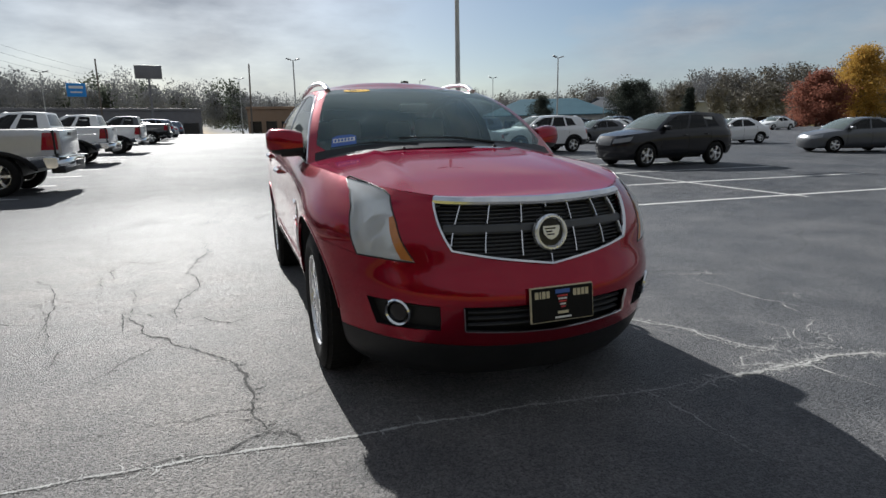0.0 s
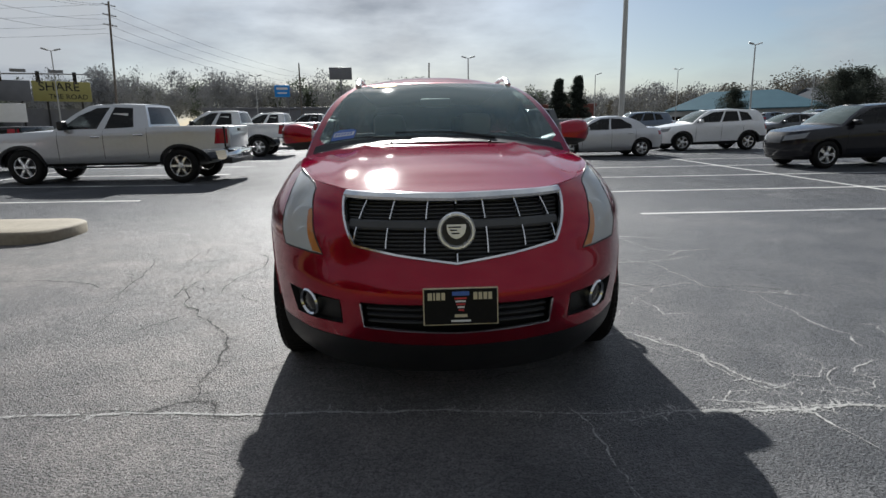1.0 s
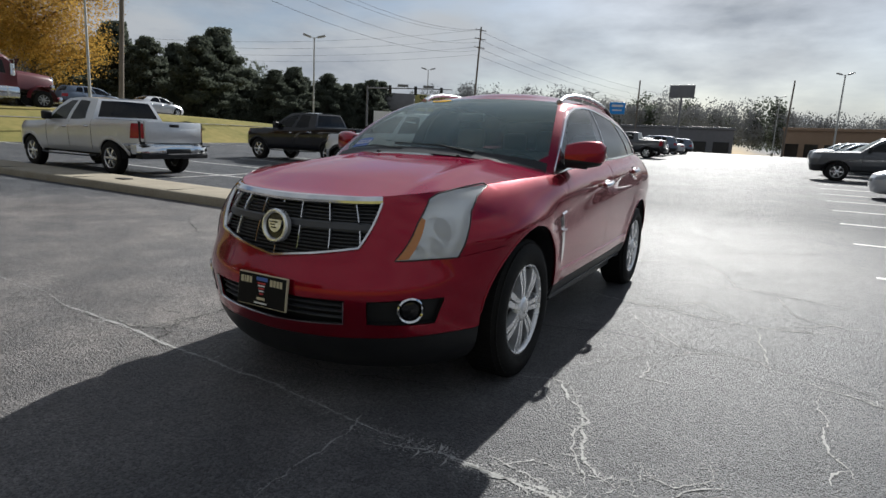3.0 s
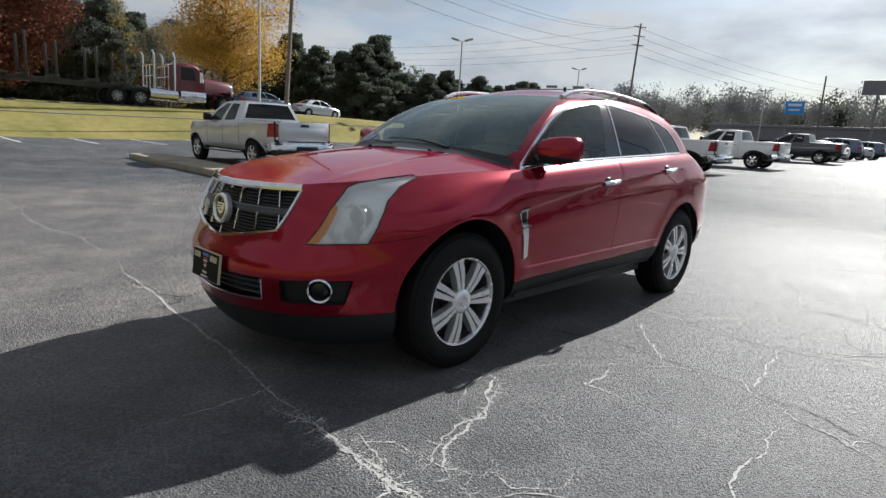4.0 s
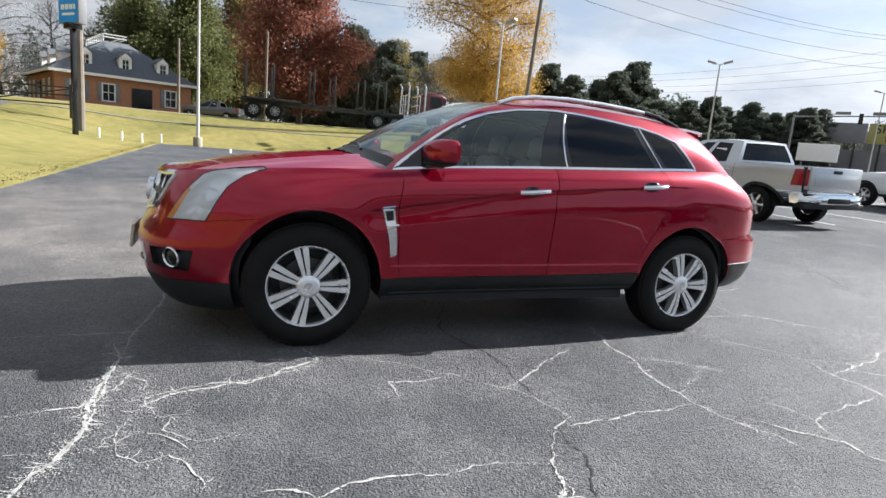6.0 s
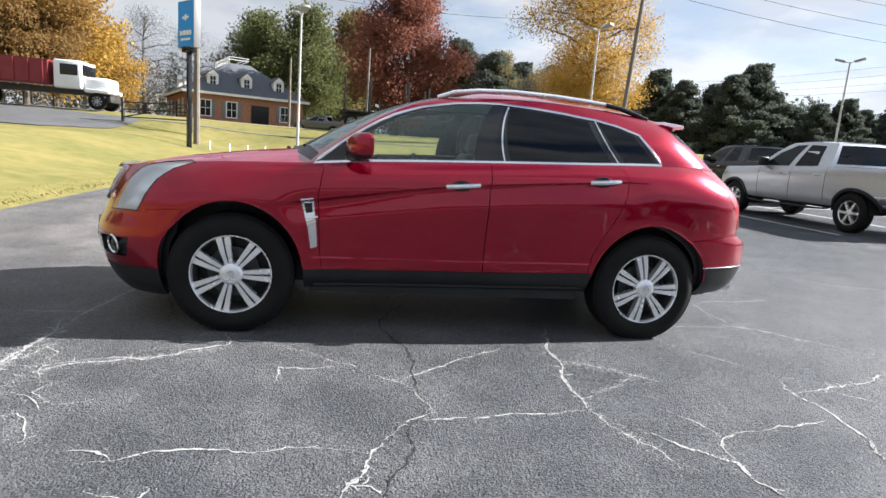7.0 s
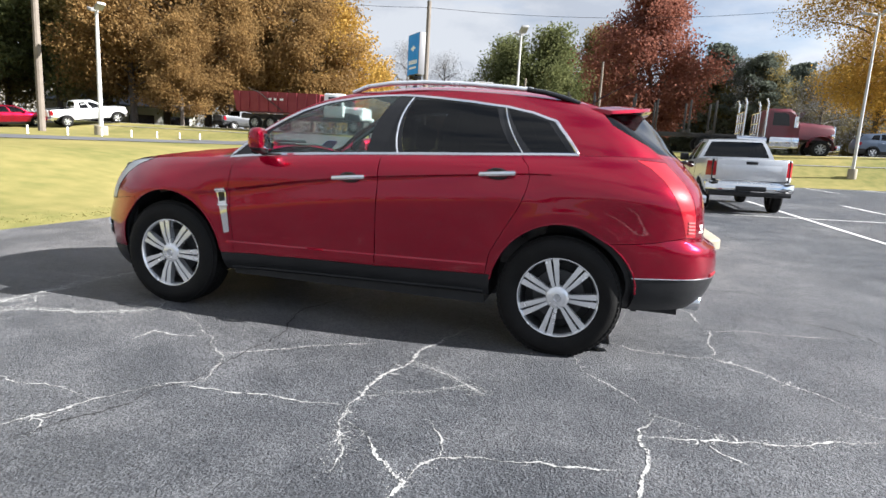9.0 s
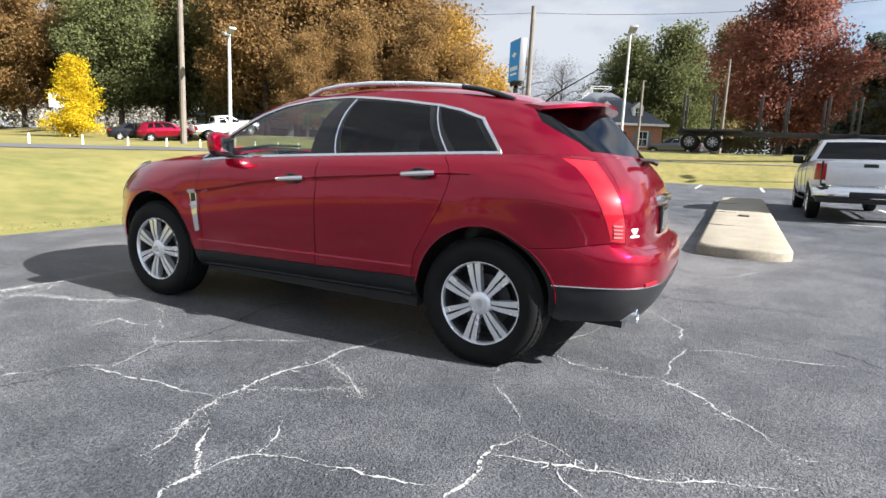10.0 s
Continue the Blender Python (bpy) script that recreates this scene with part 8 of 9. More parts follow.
def window_set(parent, x, y, z, w, h, turn=0, shutters=True):
    win = thing("window", "white framed window", "")
    win.parent = parent
    win.matrix_local = pose(x, y, z, 0, 0, turn)
    bm = bmesh.new()
    box(bm, -w / 2, w / 2, -0.03, 0.05, 0, h)
    part("pane", bm, M_GLOSSBLACK, win)
    bm = bmesh.new()
    for x0, x1, z0, z1 in ((-w / 2 - 0.09, -w / 2 + 0.03, -0.08, h + 0.1), (w / 2 - 0.03, w / 2 + 0.09, -0.08, h + 0.1), (-w / 2, w / 2, h - 0.02, h + 0.1), (-w / 2, w / 2, -0.08, 0.04), (-w / 2, w / 2, h / 2 - 0.03, h / 2 + 0.03), (-0.025, 0.025, 0, h)):
        box(bm, x0, x1, -0.09, 0.02, z0, z1)
    part("frame", bm, M_TRIMWHITE, win, "", 0)
    if shutters:
        for s in (1, -1):
            bm = bmesh.new()
            box(bm, s * (w / 2 + 0.1), s * (w / 2 + 0.48), -0.08, 0.0, -0.05, h + 0.06, 0.01)
            bmesh.ops.recalc_face_normals(bm, faces=bm.faces)
            part("shutter", bm, M_SIGNGREY, win)
    return win


def hip_roof(bm, x0, x1, y0, y1, z, rise, over, ridge):
    a = [bm.verts.new(p) for p in ((x0 - over, y0 - over, z), (x1 + over, y0 - over, z), (x1 + over, y1 + over, z), (x0 - over, y1 + over, z))]
    lo = [bm.verts.new((v.co.x, v.co.y, z - 0.22)) for v in a]
    cy = (y0 + y1) / 2
    r0, r1 = bm.verts.new((x0 + ridge, cy - 1.2, z + rise)), bm.verts.new((x1 - ridge, cy - 1.2, z + rise))
    r2, r3 = bm.verts.new((x1 - ridge, cy + 1.2, z + rise)), bm.verts.new((x0 + ridge, cy + 1.2, z + rise))
    for f in ((a[0], a[1], r1, r0), (a[1], a[2], r2, r1), (a[2], a[3], r3, r2), (a[3], a[0], r0, r3), (r0, r1, r2, r3), lo[::-1]):
        bm.faces.new(f)
    for i in range(4):
        j = (i + 1) % 4
        bm.faces.new((lo[i], lo[j], a[j], a[i]))


def brick_house():
    """The brick office with a steep hipped roof and white dormers; its long face looks towards -y of its own axes."""
    t = thing("brick_office", "brick office with steep grey hipped roof and white dormers", "house")
    bm = bmesh.new()
    box(bm, -9, 9, 0, 13, 0, 3.4)
    part("wall", bm, M_BRICK, t, "", 0)
    bm = bmesh.new()
    hip_roof(bm, -9, 9, 0, 13, 3.5, 3.9, 0.6, 4.6)
    part("roof", bm, M_SHINGLE, t, "slate grey shingle roof", 0)
    bm = bmesh.new()
    box(bm, -9.65, 9.65, -0.65, -0.5, 3.25, 3.52)
    box(bm, 9.5, 9.65, -0.65, 13.6, 3.25, 3.52)
    part("fascia", bm, M_TRIMWHITE, t, "", 0)
    bm = bmesh.new()
    for x0, x1, y0, y1 in ((-4.2, 4.2, 5.3, 5.4), (-4.2, 4.2, 7.6, 7.7), (4.1, 4.2, 5.3, 7.7), (-4.2, -4.1, 5.3, 7.7)):
        box(bm, x0, x1, y0, y1, 7.85, 7.93)
        box(bm, x0, x1, y0, y1, 8.15, 8.22)
    for k in range(9):
        box(bm, -4.2 + 1.04 * k, -4.12 + 1.04 * k, 5.3, 5.38, 7.3, 8.2)
    part("roof_railing", bm, M_TRIMWHITE, t, "white roof railing", 0)
    def dormer(m):
        d = thing("dormer", "white gabled dormer", "")
        d.parent = t
        d.matrix_local = m
        bm = bmesh.new()
        box(bm, -0.75, 0.75, 0, 2.6, 0, 1.7)
        part("dormer_wall", bm, M_TRIMWHITE, d, "", 0)
        bm = bmesh.new()
        prism(bm, [(-0.95, 1.65), (0.95, 1.65), (0, 2.5)], 3.0, pose(0, 2.9, 0, 90, 0, 0))
        part("dormer_roof", bm, M_SHINGLE, d, "", 0)
        bm = bmesh.new()
        prism(bm, [(-0.8, 1.66), (0.8, 1.66), (0, 2.36)], 0.05, pose(0, -0.06, 0, 90, 0, 0))
        part("gable", bm, M_TRIMWHITE, d, "", 0)
        window_set(d, 0, -0.02, 0.25, 0.8, 1.25, 0, False)
    for x in (-5.2, 0, 5.2):
        dormer(pose(x, 0.9, 4.15) @ Matrix.Scale(0.8, 4))
    for y in (2.8, 6.5, 10.2):
        dormer(pose(8.3, y, 4.15, 0, 0, 90) @ Matrix.Scale(0.8, 4))
    for x in (-6.6, -3.3, 3.3, 6.6):
        window_set(t, x, -0.02, 0.9, 1.1, 1.7)
    for y in (1.9, 4.7, 10.8):
        window_set(t, 9.02, y, 0.9, 1.1, 1.7, 90)
    bm = bmesh.new()
    box(bm, -1.0, 1.0, -0.12, 0.05, 0, 2.5)
    part("door", bm, M_GLOSSBLACK, t, "", 0)
    bm = bmesh.new()
    box(bm, 8.95, 9.12, 6.9, 8.9, 0, 2.5)
    part("shop_front", bm, M_GLOSSBLACK, t, "", 0)
    bm = bmesh.new()
    box(bm, -26, -9, 3, 11, 0, 3.0)
    part("wing_wall", bm, M_BRICK, t, "", 0)
    bm = bmesh.new()
    hip_roof(bm, -26, -9, 3, 11, 3.0, 2.6, 0.5, 3)
    part("wing_roof", bm, M_SHINGLE, t, "", 0)
    t.matrix_world = pose(-72.5, -21.4, land_z(-60, -12) + 0.1, 0, 0, 22)


brick_house()


def shed(name, label, category, x, y, z, w, d, h, turn, wall, roof=None, rise=0.0, bays=0):
    t = thing(name, label, category)
    bm = bmesh.new()
    box(bm, -w / 2, w / 2, 0, d, -3, h)
    part("wall", bm, wall, t, "", 0)
    bm = bmesh.new()
    if rise:
        hip_roof(bm, -w / 2, w / 2, 0, d, h, rise, 1.0, d * 0.45)
    else:
        box(bm, -w / 2 - 0.3, w / 2 + 0.3, -0.3, d + 0.3, h, h + 0.6, 0.05)
    part("roof", bm, roof or wall, t, "", 0)
    for k in range(bays):
        bm = bmesh.new()
        xx = -w / 2 + w * (k + 0.5) / bays
        box(bm, xx - w / bays * 0.35, xx + w / bays * 0.35, -0.06, 0.1, 0, min(2.6, h * 0.6), 0)
        win = part("window", bm, M_GLOSSBLACK, t, "", 0)
    t.matrix_world = pose(x, y, z, 0, 0, turn)


G = lambda x, y: land_z(x, y)
shed("store_building", "low tan store with a flat roof", "building", 13.0, 132.0, G(13, 132), 20, 15, 5.2, -4, M_TAN, M_TAN, 0, 6)
shed("store_building", "low brick store with a flat roof", "building", 33.0, 131.0, G(33, 131), 18, 15, 4.6, -8, M_BRICKRED, M_BRICKRED, 0, 5)
shed("pavilion", "long low building with a teal metal roof", "building", 72.0, 121.0, G(72, 121), 30, 18, 3.4, -28, M_PALEWALL, M_TEAL, 4.2, 8)
shed("warehouse", "long pale warehouse beyond the lot", "building", 150.0, 118.0, G(150, 118), 60, 24, 7.5, -50, M_PALEWALL, M_STEEL, 1.2, 10)
shed("chapel", "small white building with gables", "building", 100.0, 140.0, G(100, 140), 12, 16, 5.0, -34, M_TRIMWHITE, M_SHINGLE, 4.0, 3)
shed("long_house", "low grey building before the woods", "building", -62.0, -62.0, G(-62, -62), 18, 8, 3.0, 130, M_PALEWALL, M_SHINGLE, 2.2, 4)
shed("long_house", "low pale building among the trees", "building", -24.0, -78.0, G(-24, -78), 14, 8, 3.0, 160, M_PALEWALL, M_STEEL, 1.8, 4)
shed("roadside_building", "long grey building beyond the main road", "building", -30.0, 150.0, G(-30, 150), 46, 16, 5.5, 6, M_SIGNGREY, M_SIGNGREY, 0, 9)


def field_gate():
    t = thing("field_gate", "dark steel pipe gate beside the road", "gate")
    for x in (-2.2, 2.2):
        bm = bmesh.new()
        box(bm, x - 0.07, x + 0.07, -0.07, 0.07, -0.2, 1.5, 0.01)
        part("gate_post", bm, M_DARKSTEEL, t)
    for z in (0.45, 0.9, 1.3):
        bm = bmesh.new()
        tube(bm, [(-2.2, 0, z), (2.2, 0, z + 0.05)], 0.04, 6)
        part("rail", bm, M_DARKSTEEL, t)
    bm = bmesh.new()
    tube(bm, [(-2.2, 0, 0.45), (2.2, 0, 1.3)], 0.035, 6)
    part("brace", bm, M_DARKSTEEL, t)
    t.matrix_world = pose(-32.0, -11.6, land_z(-32, -11.6), 0, 0, 70)


field_gate()
# ---- trees ----
def leaf_mat(name, dark, light, rough=0.75, through=0.5, uneven=0.22):
    """Leaves: colour varies from clump to clump, and some light passes through."""
    m = material(name, dark, light, 0.35, rough, spec=0.08)
    n, l = m.node_tree.nodes, m.node_tree.links
    b = n["Principled BSDF"]
    geo, hsv, mr = n.new("ShaderNodeNewGeometry"), n.new("ShaderNodeHueSaturation"), n.new("ShaderNodeMapRange")
    mr.inputs["To Min"].default_value, mr.inputs["To Max"].default_value = 1 - uneven, 1 + uneven
    l.new(geo.outputs["Random Per Island"], mr.inputs["Value"])
    l.new(mr.outputs["Result"], hsv.inputs["Value"])
    l.new(b.inputs["Base Color"].links[0].from_socket, hsv.inputs["Color"])
    l.new(hsv.outputs["Color"], b.inputs["Base Color"])
    out, tr, mx = n["Material Output"], n.new("ShaderNodeBsdfTranslucent"), n.new("ShaderNodeMixShader")
    l.new(hsv.outputs["Color"], tr.inputs["Color"])
    mx.inputs["Fac"].default_value = through
    l.new(b.outputs["BSDF"], mx.inputs[1])
    l.new(tr.outputs["BSDF"], mx.inputs[2])
    l.new(mx.outputs["Shader"], out.inputs["Surface"])
    return m


L_RED = leaf_mat("russet_leaves", (0.18, 0.072, 0.055), (0.30, 0.13, 0.09))
L_ORANGE = leaf_mat("orange_brown_leaves", (0.17, 0.108, 0.048), (0.31, 0.19, 0.07))
L_BROWN = leaf_mat("brown_green_leaves", (0.125, 0.112, 0.048), (0.24, 0.185, 0.075))
L_YELLOW = leaf_mat("golden_leaves", (0.34, 0.21, 0.05), (0.50, 0.32, 0.08))
L_BRIGHT = leaf_mat("bright_yellow_leaves", (0.52, 0.38, 0.012), (0.72, 0.55, 0.03))
L_GREEN = leaf_mat("dull_green_leaves", (0.095, 0.11, 0.045), (0.17, 0.18, 0.075))
L_PINE = leaf_mat("pine_needles", (0.08, 0.094, 0.076), (0.122, 0.138, 0.108), through=0.4)
# grey twigs, paled and evened so the colour carries the hazy distance
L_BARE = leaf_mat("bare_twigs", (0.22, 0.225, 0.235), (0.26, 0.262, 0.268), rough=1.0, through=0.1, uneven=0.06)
L_CEDAR = leaf_mat("cedar_sprays", (0.035, 0.042, 0.036), (0.065, 0.075, 0.06), through=0.25)
# autumn foliage with the hazy air of the distance mixed into its colour
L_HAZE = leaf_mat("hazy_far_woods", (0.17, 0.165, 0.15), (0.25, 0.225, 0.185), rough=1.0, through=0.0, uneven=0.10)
M_BARK = material("grey_brown_bark", (0.06, 0.048, 0.038), (0.11, 0.09, 0.075), 3, 0.9, 0, 0.5, 25)


def leaves(rng, centres, per, spread, size, flat=0.8):
    """Small bent leaf clumps about centres, as arrays of corners and faces."""
    C = np.repeat(centres, per, axis=0)
    n = len(C)
    off = np.clip(rng.normal(size=(n, 3)), -1.7, 1.7) * spread * np.array((1, 1, flat))
    p = C + off
    a, b = rng.normal(size=(n, 3)), rng.normal(size=(n, 3))
    a /= np.linalg.norm(a, axis=1, keepdims=True)
    b -= a * (a * b).sum(1, keepdims=True)
    b /= np.linalg.norm(b, axis=1, keepdims=True)
    s = size * rng.uniform(0.5, 1.25, size=(n, 1))
    quad = np.stack([p - a * s - b * s * 0.1, p - b * s * 0.62, p + a * s, p + b * s * 0.62 + np.cross(a, b) * s * 0.35], axis=1)
    return quad.reshape(-1, 3), np.arange(4 * n).reshape(-1, 4)


def mesh_from(name, verts, faces, mat, parent, label=""):
    me = bpy.data.meshes.new(name)
    me.from_pydata([tuple(v) for v in verts], [], [tuple(int(i) for i in f) for f in faces])
    me.materials.append(mat)
    ob = new(name, me)
    ob.parent = parent
    return tagged(ob, label) if label else ob


def tree(kind, height, spread, mat, seed, label, name="tree", count=5200, size=0.30, bare_low=0.16):
    """A tapered trunk, limbs that fork, and clumps of small leaves at the twigs."""
    rng, r = np.random.default_rng(seed), random.Random(seed)
    t = thing(name, label, "tree")
    bm = bmesh.new()
    trunk = [(r.uniform(-0.03, 0.03) * height * k / 6, r.uniform(-0.03, 0.03) * height * k / 6, -0.3 + height * 0.92 * k / 6) for k in range(7)]
    tube(bm, trunk, height * 0.020, 8, height * 0.004)
    part("trunk", bm, M_BARK, t)
    tips = []
    bm = bmesh.new()
    for k in range(30 if kind != "pine" else 46):
        f = bare_low + (1 - bare_low) * (k + r.random()) / (30 if kind != "pine" else 46)
        i = min(5, int(f * 0.98 * 6))
        base = Vector(trunk[i]).lerp(Vector(trunk[i + 1]), min(1, f * 0.98 * 6 - i))
        a = k * 2.4 + r.uniform(-0.5, 0.5)
        g = (f - bare_low) / (1 - bare_low)
        if kind == "pine":
            reach = spread * (1 - g ** 1.8) ** 0.8 * r.uniform(0.5, 1.1) + 0.3
            rise = reach * r.uniform(-0.05, 0.25)
        elif kind == "cone":
            reach = spread * (1 - g) ** 1.1 * r.uniform(0.82, 1.05) + 0.04
            rise = reach * r.uniform(0.0, 0.2)
        elif kind == "spire":
            reach, rise = spread * (1 - g) ** 0.75 * r.uniform(0.6, 1.05) + 0.2, spread * 0.5 * r.uniform(0.3, 0.9)
        else:
            reach = spread * math.sqrt(max(0.03, 1 - (2 * g - 0.72) ** 2 if g > 0.36 else 0.55 + 1.2 * g)) * r.uniform(0.62, 1.12)
            rise = height * 0.12 * r.uniform(0.2, 1.0)
        tip = base + Vector((math.cos(a) * reach, math.sin(a) * reach, rise))
        mid = base.lerp(tip, 0.5) + Vector((0, 0, rise * 0.25))
        tube(bm, [base, mid, tip], height * 0.006, 5, height * 0.0015)
        for q in (0.35, 0.55, 0.75, 0.92, 1.04) if kind != "pine" else (0.4, 0.7, 1.0):
            tips.append(base.lerp(tip, q) + Vector((r.uniform(-1, 1), r.uniform(-1, 1), r.uniform(-0.6, 0.9))) * spread * (0.15 if kind not in ("pine", "cone") else 0.05))
    tagged(part("branchwork", bm, M_BARK, t), kind="stuff")
    centres = np.array([tuple(p) for p in tips])
    keep = rng.random(len(centres)) > 0.10
    centres = centres[keep]
    per = max(4, int(count * 3.4) // len(centres))
    v, f = leaves(rng, centres, per, spread * (0.17 if kind not in ("pine", "cone") else 0.11), size * 0.56, 0.75 if kind != "pine" else 0.5)
    ob = mesh_from("crown", v, f, mat, t)
    tagged(ob, kind="stuff")
    return t


def plant(ob, x, y, turn=0, scale=1.0, z=None):
    ob.matrix_world = Matrix.Translation((x, y, (land_z(x, y) if z is None else z) - 0.1)) @ pose(0, 0, 0, 0, 0, turn) @ Matrix.Scale(scale, 4)
    return ob


def again(ob, x, y, turn, scale=1.0, group=""):
    c = copy_thing(ob, Matrix())
    c.matrix_world = Matrix.Translation((x, y, land_z(x, y) - 0.1)) @ pose(0, 0, 0, 0, 0, turn) @ Matrix.Scale(scale, 4)
    if group:
        tagged(c, group=group)
        tagged(ob, group=group)
    return c


def polar(az, d, x0=4.3, y0=0.0):
    a = radians(az)
    return x0 + d * math.sin(a), y0 + d * math.cos(a)


def woods():
    plant(tree("round", 19.5, 6.6, L_RED, 1, "tall russet-leaved tree beyond the road", count=14000, size=0.32), *polar(-85.2, 74), 20)
    plant(tree("round", 24.0, 7.6, L_YELLOW, 2, "golden tree with bare lower limbs", count=19000, size=0.22, bare_low=0.2), -69.0, 30.0, 0)
    green = plant(tree("round", 18.0, 6.8, L_GREEN, 3, "dull green broad tree behind the office", count=11000, size=0.34), *polar(-94.2, 92), 0)
    brown = plant(tree("round", 21.0, 6.6, L_BROWN, 5, "brown-green tree at the wood's edge", count=11000, size=0.36), *polar(-134, 74), 0)
    orange = plant(tree("round", 22.0, 6.8, L_ORANGE, 6, "orange-brown tree at the wood's edge", count=12000, size=0.36), *polar(-126, 70), 0)
    plant(tree("spire", 7.6, 2.3, L_BRIGHT, 7, "bright yellow young tree", count=6500, size=0.17, bare_low=0.06), -29.9, -54.0, 0)
    bare = plant(tree("round", 15.0, 5.5, L_BARE, 8, "bare grey leafless tree", count=5000, size=0.12), *polar(-108, 88), 0)
    pine = plant(tree("pine", 19.0, 6.2, L_PINE, 9, "dark pine beyond the main road", count=12000, size=0.44, bare_low=0.1), *polar(-55, 92), 0, 0.74)
    gold = plant(tree("round", 14.0, 5.2, L_YELLOW, 12, "yellow-orange tree beside the road", count=5200, size=0.32), *polar(-114.5, 66), 0)
    for az, d, ob, sc in ((-119, 72, orange, 1.0), (-122, 78, brown, 1.05), (-129.5, 76, brown, 1.0), (-132, 66, orange, 0.92), (-137.5, 80, green, 1.05), (-141, 84, brown, 0.95), (-144.5, 78, green, 1.0),
                         (-147, 88, brown, 0.9), (-151.5, 84, orange, 0.75), (-154, 90, brown, 0.85), (-157, 84, green, 0.85), (-161, 80, orange, 0.8), (-166, 84, brown, 0.9), (-116.5, 62, orange, 0.62), (-124, 62, orange, 0.6), (-128, 58, orange, 0.45),
                         (-110.5, 80, gold, 0.7), (-98.5, 96, green, 0.95), (-90.0, 104, brown, 1.0)):
        again(ob, *polar(az, d), az * 7 % 360, sc, "trees at the wood's edge")
    for az, d, sc in ((-104.5, 96, 1.0), (-111.5, 92, 0.9), (-101, 110, 1.0), (-78.5, 130, 1.1)):
        again(bare, *polar(az, d), az * 5 % 360, sc, "bare trees")
    r = random.Random(5)
    for k in range(44):
        az = -83 + k * 1.05 + r.uniform(-0.4, 0.4)
        d = r.uniform(100, 135) if az < -62 else r.uniform(92, 125)
        sc = (1.15 if az < -66 else 0.86 if az < -60 else 0.84 if az < -51 else 0.60) * r.uniform(0.85, 1.1)
        if az < -66:
            again((pine, brown, bare)[k % 3], *polar(az, d), r.uniform(0, 360), sc * (0.95, 0.62, 0.9)[k % 3], "trees beyond the main road")
        else:
            again(pine, *polar(az, d), r.uniform(0, 360), sc, "pines beyond the main road")
    cedar = plant(tree("cone", 8.6, 2.7, L_CEDAR, 15, "dark conical cedar beyond the lot", count=7000, size=0.2, bare_low=0.02), 23.1, 88.5)
    again(cedar, 26.2, 88.9, 80, 1.06, "cedars")
    again(cedar, 19.0, 101.0, 40, 0.7, "cedars")
    dim = plant(tree("round", 8.5, 3.4, L_CEDAR, 31, "dark evergreen tree beyond the lot", count=6000, size=0.2, bare_low=0.05), 66.0, 84.0)
    again(dim, 74.0, 90.0, 130, 1.1, "trees beyond the lot")
    again(cedar, 84.0, 88.0, 10, 1.0, "cedars")
    again(dim, 58.0, 100.0, 10, 0.8, "trees beyond the lot")
    plant(tree("round", 8.2, 4.4, L_RED, 21, "red maple beyond the lot", count=7000, size=0.26, bare_low=0.05), *polar(52, 108, 0, -4.6))
    plant(tree("round", 12.5, 4.8, L_YELLOW, 22, "yellow-orange tree beyond the lot", count=8000, size=0.26, bare_low=0.08), *polar(54.8, 114, 0, -4.6))
    far_woods()


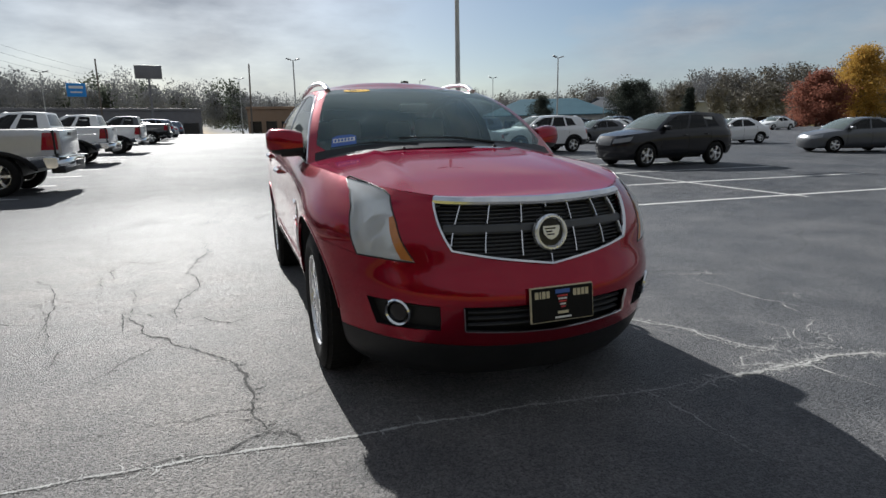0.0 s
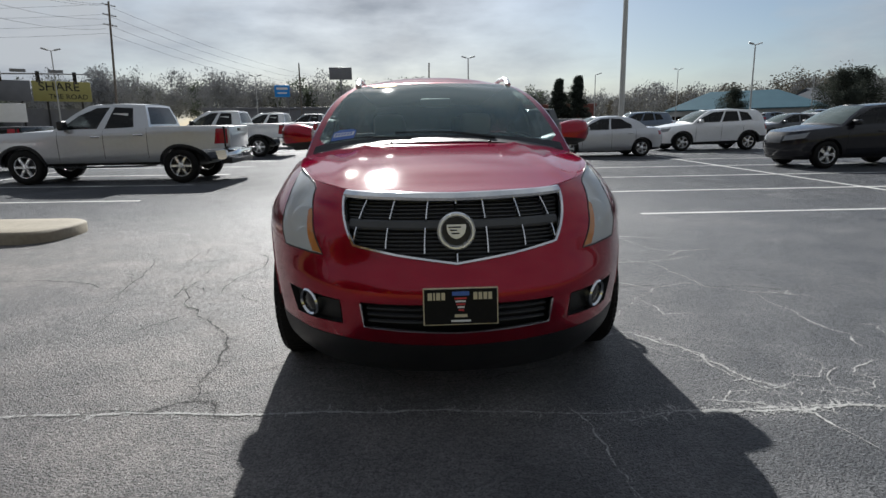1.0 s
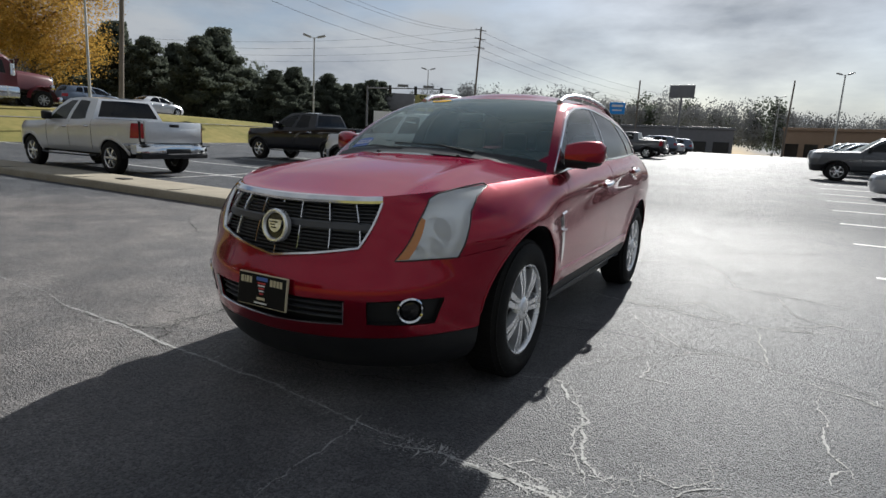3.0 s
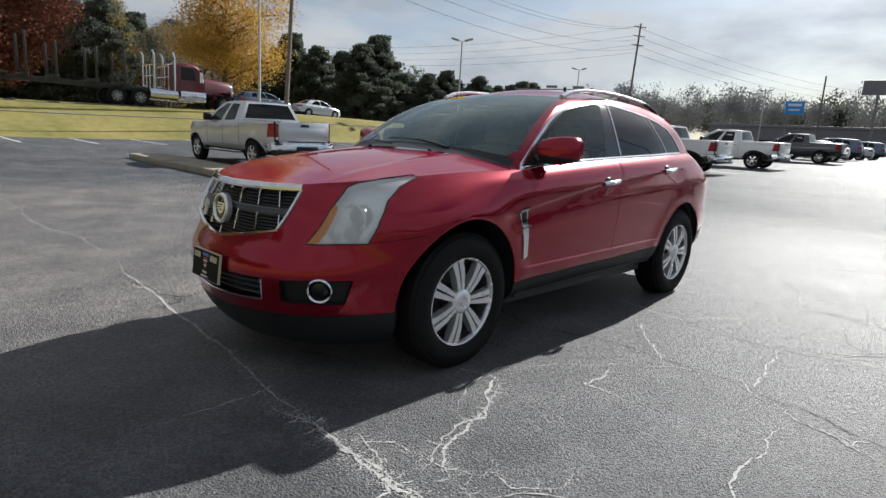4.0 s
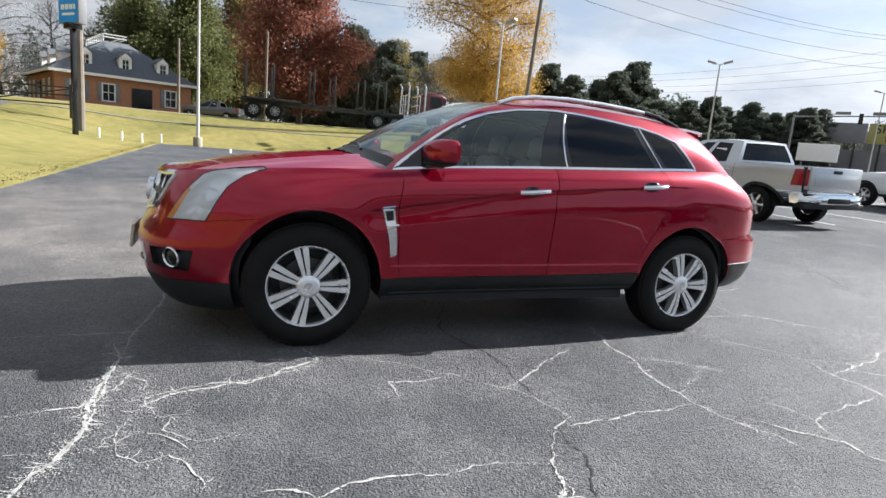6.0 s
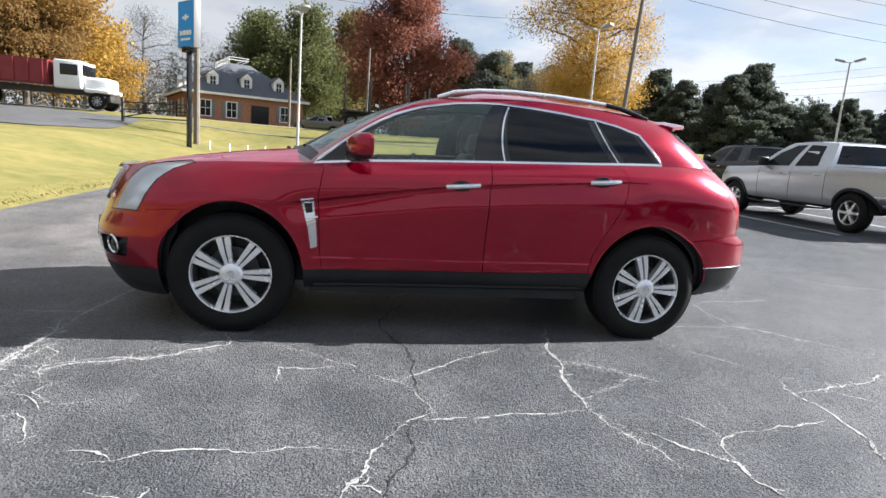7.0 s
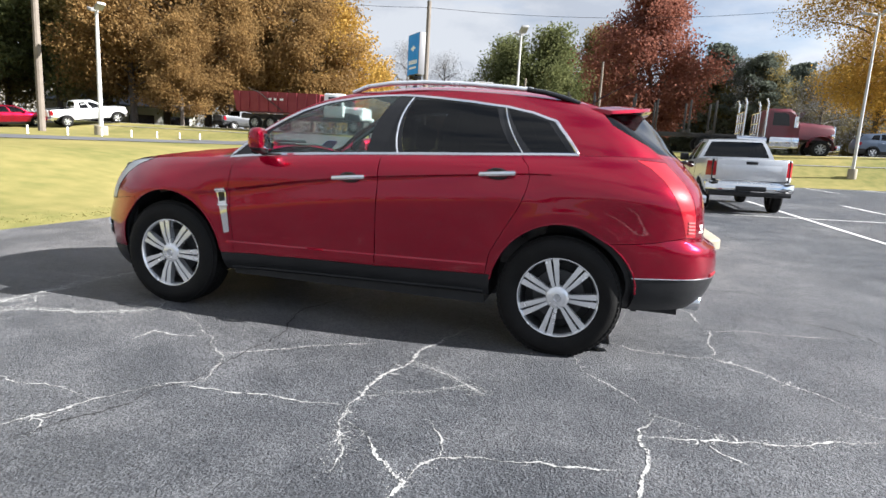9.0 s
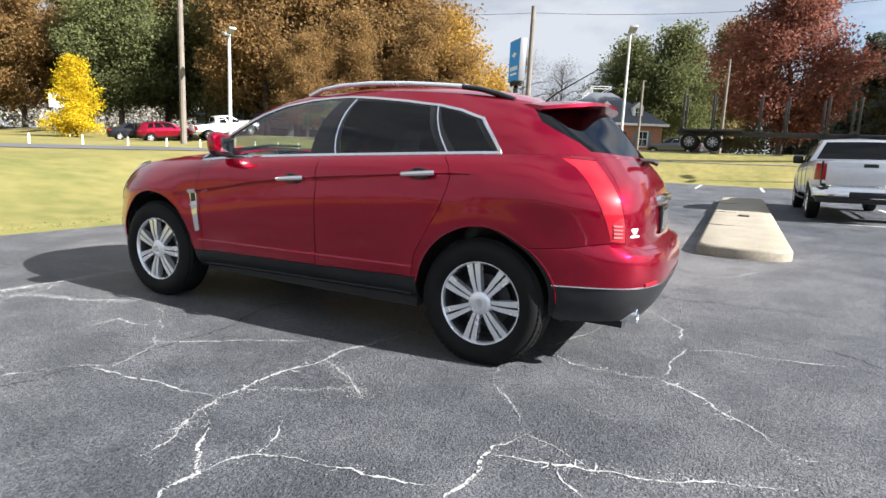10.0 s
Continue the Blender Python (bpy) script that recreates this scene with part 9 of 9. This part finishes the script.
def far_woods():
    """Woods on the far rise, past counting: many uneven crowns in one object for each kind of foliage."""
    r, rng = random.Random(11), np.random.default_rng(11)
    def stand(name, label, spots, mat, size, twiggy=False):
        vs, fs, n = [], [], 0
        for x, y, z, h, w in spots:
            k = 60
            c = rng.normal(size=(k, 3))
            c /= np.linalg.norm(c, axis=1, keepdims=True)
            c = c * np.array((w, w, h * 0.5)) * rng.uniform(0.2, 1.0, size=(k, 1)) ** 0.7 + np.array((x, y, z + h * 0.46))
            v, f = leaves(rng, c, 30, w * 0.19, size, 1.0)
            if twiggy:
                mid = np.repeat(v.reshape(-1, 4, 3).mean(1), 4, axis=0)
                v = mid + (v - mid) * np.array((0.75, 0.75, 1.35))
            vs.append(v)
            fs.append(f + n)
            n += len(v)
        me = bpy.data.meshes.new(name)
        me.from_pydata(np.concatenate(vs).tolist(), [], np.concatenate(fs).tolist())
        me.materials.append(mat)
        tagged(new(name, me), label, "woods", kind="stuff")
    grey, dark, mixed = [], [], []
    for k in range(330):
        az = -48 + 112 * k / 330 + r.uniform(-0.3, 0.3)
        d = r.uniform(190, 300)
        rise = 3.0 + 0.016 * (d - 150) + (5.5 * ease(25, 58, az) + 5.0 * ease(-45, -25, az) * (1 - ease(-12, 6, az)))
        x, y = polar(az, d, 0, -4.6)
        h = r.uniform(9, 15)
        (grey if r.random() < (0.85 if az < 20 else 0.45) else mixed if az > 15 else dark).append((x, y, rise, h, h * 0.36))
    for k in range(90):
        az = 40 + 60 * k / 90
        d = r.uniform(170, 260)
        x, y = polar(az, d, 0, -4.6)
        h = r.uniform(7, 11)
        mixed.append((x, y, 4 + 0.02 * (d - 120), h, h * 0.36))
    for k in range(80):
        az = -170 + 122 * k / 80
        d = r.uniform(120, 180)
        x, y = polar(az, d)
        h = r.uniform(12, 17)
        (dark if az > -105 else mixed).append((x, y, land_z(x, y), h, h * 0.36))
    for k in range(25):
        az = 100 + 90 * k / 25
        d = r.uniform(110, 170)
        x, y = polar(az, d)
        h = r.uniform(10, 16)
        mixed.append((x, y, land_z(x, y), h, h * 0.36))
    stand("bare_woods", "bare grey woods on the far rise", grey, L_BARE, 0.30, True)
    stand("dark_woods", "dark evergreen woods in the distance", dark, L_PINE, 0.42)
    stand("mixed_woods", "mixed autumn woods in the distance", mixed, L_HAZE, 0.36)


woods()
# ---- grass ----
def lawn_tufts():
    """Short blades on the lawn's near edges, past counting, in one object."""
    rng = np.random.default_rng(70)
    n = 9000
    x = rng.uniform(-29.2, 6.0, n)
    y = LAWN_Y - 0.05 - rng.exponential(0.35, n)
    z = np.array([land_z(a, b) for a, b in zip(x, y)])
    turn, h = rng.uniform(0, 2 * math.pi, n), rng.uniform(0.006, 0.016, n)
    w = rng.uniform(0.012, 0.03, n)
    dx, dy = np.cos(turn) * w, np.sin(turn) * w
    lx, ly = rng.normal(size=n) * h * 0.5, rng.normal(size=n) * h * 0.5
    v = np.stack([np.stack([x - dx, y - dy, z - 0.01], 1), np.stack([x + dx, y + dy, z - 0.01], 1), np.stack([x + lx, y + ly, z + h], 1)], 1).reshape(-1, 3)
    me = bpy.data.meshes.new("grass")
    me.from_pydata(v.tolist(), [], np.arange(3 * n).reshape(-1, 3).tolist())
    me.materials.append(M_GRASS)
    tagged(new("grass", me), "short yellow-green grass along the lawn edge", "grass", kind="stuff")


lawn_tufts()
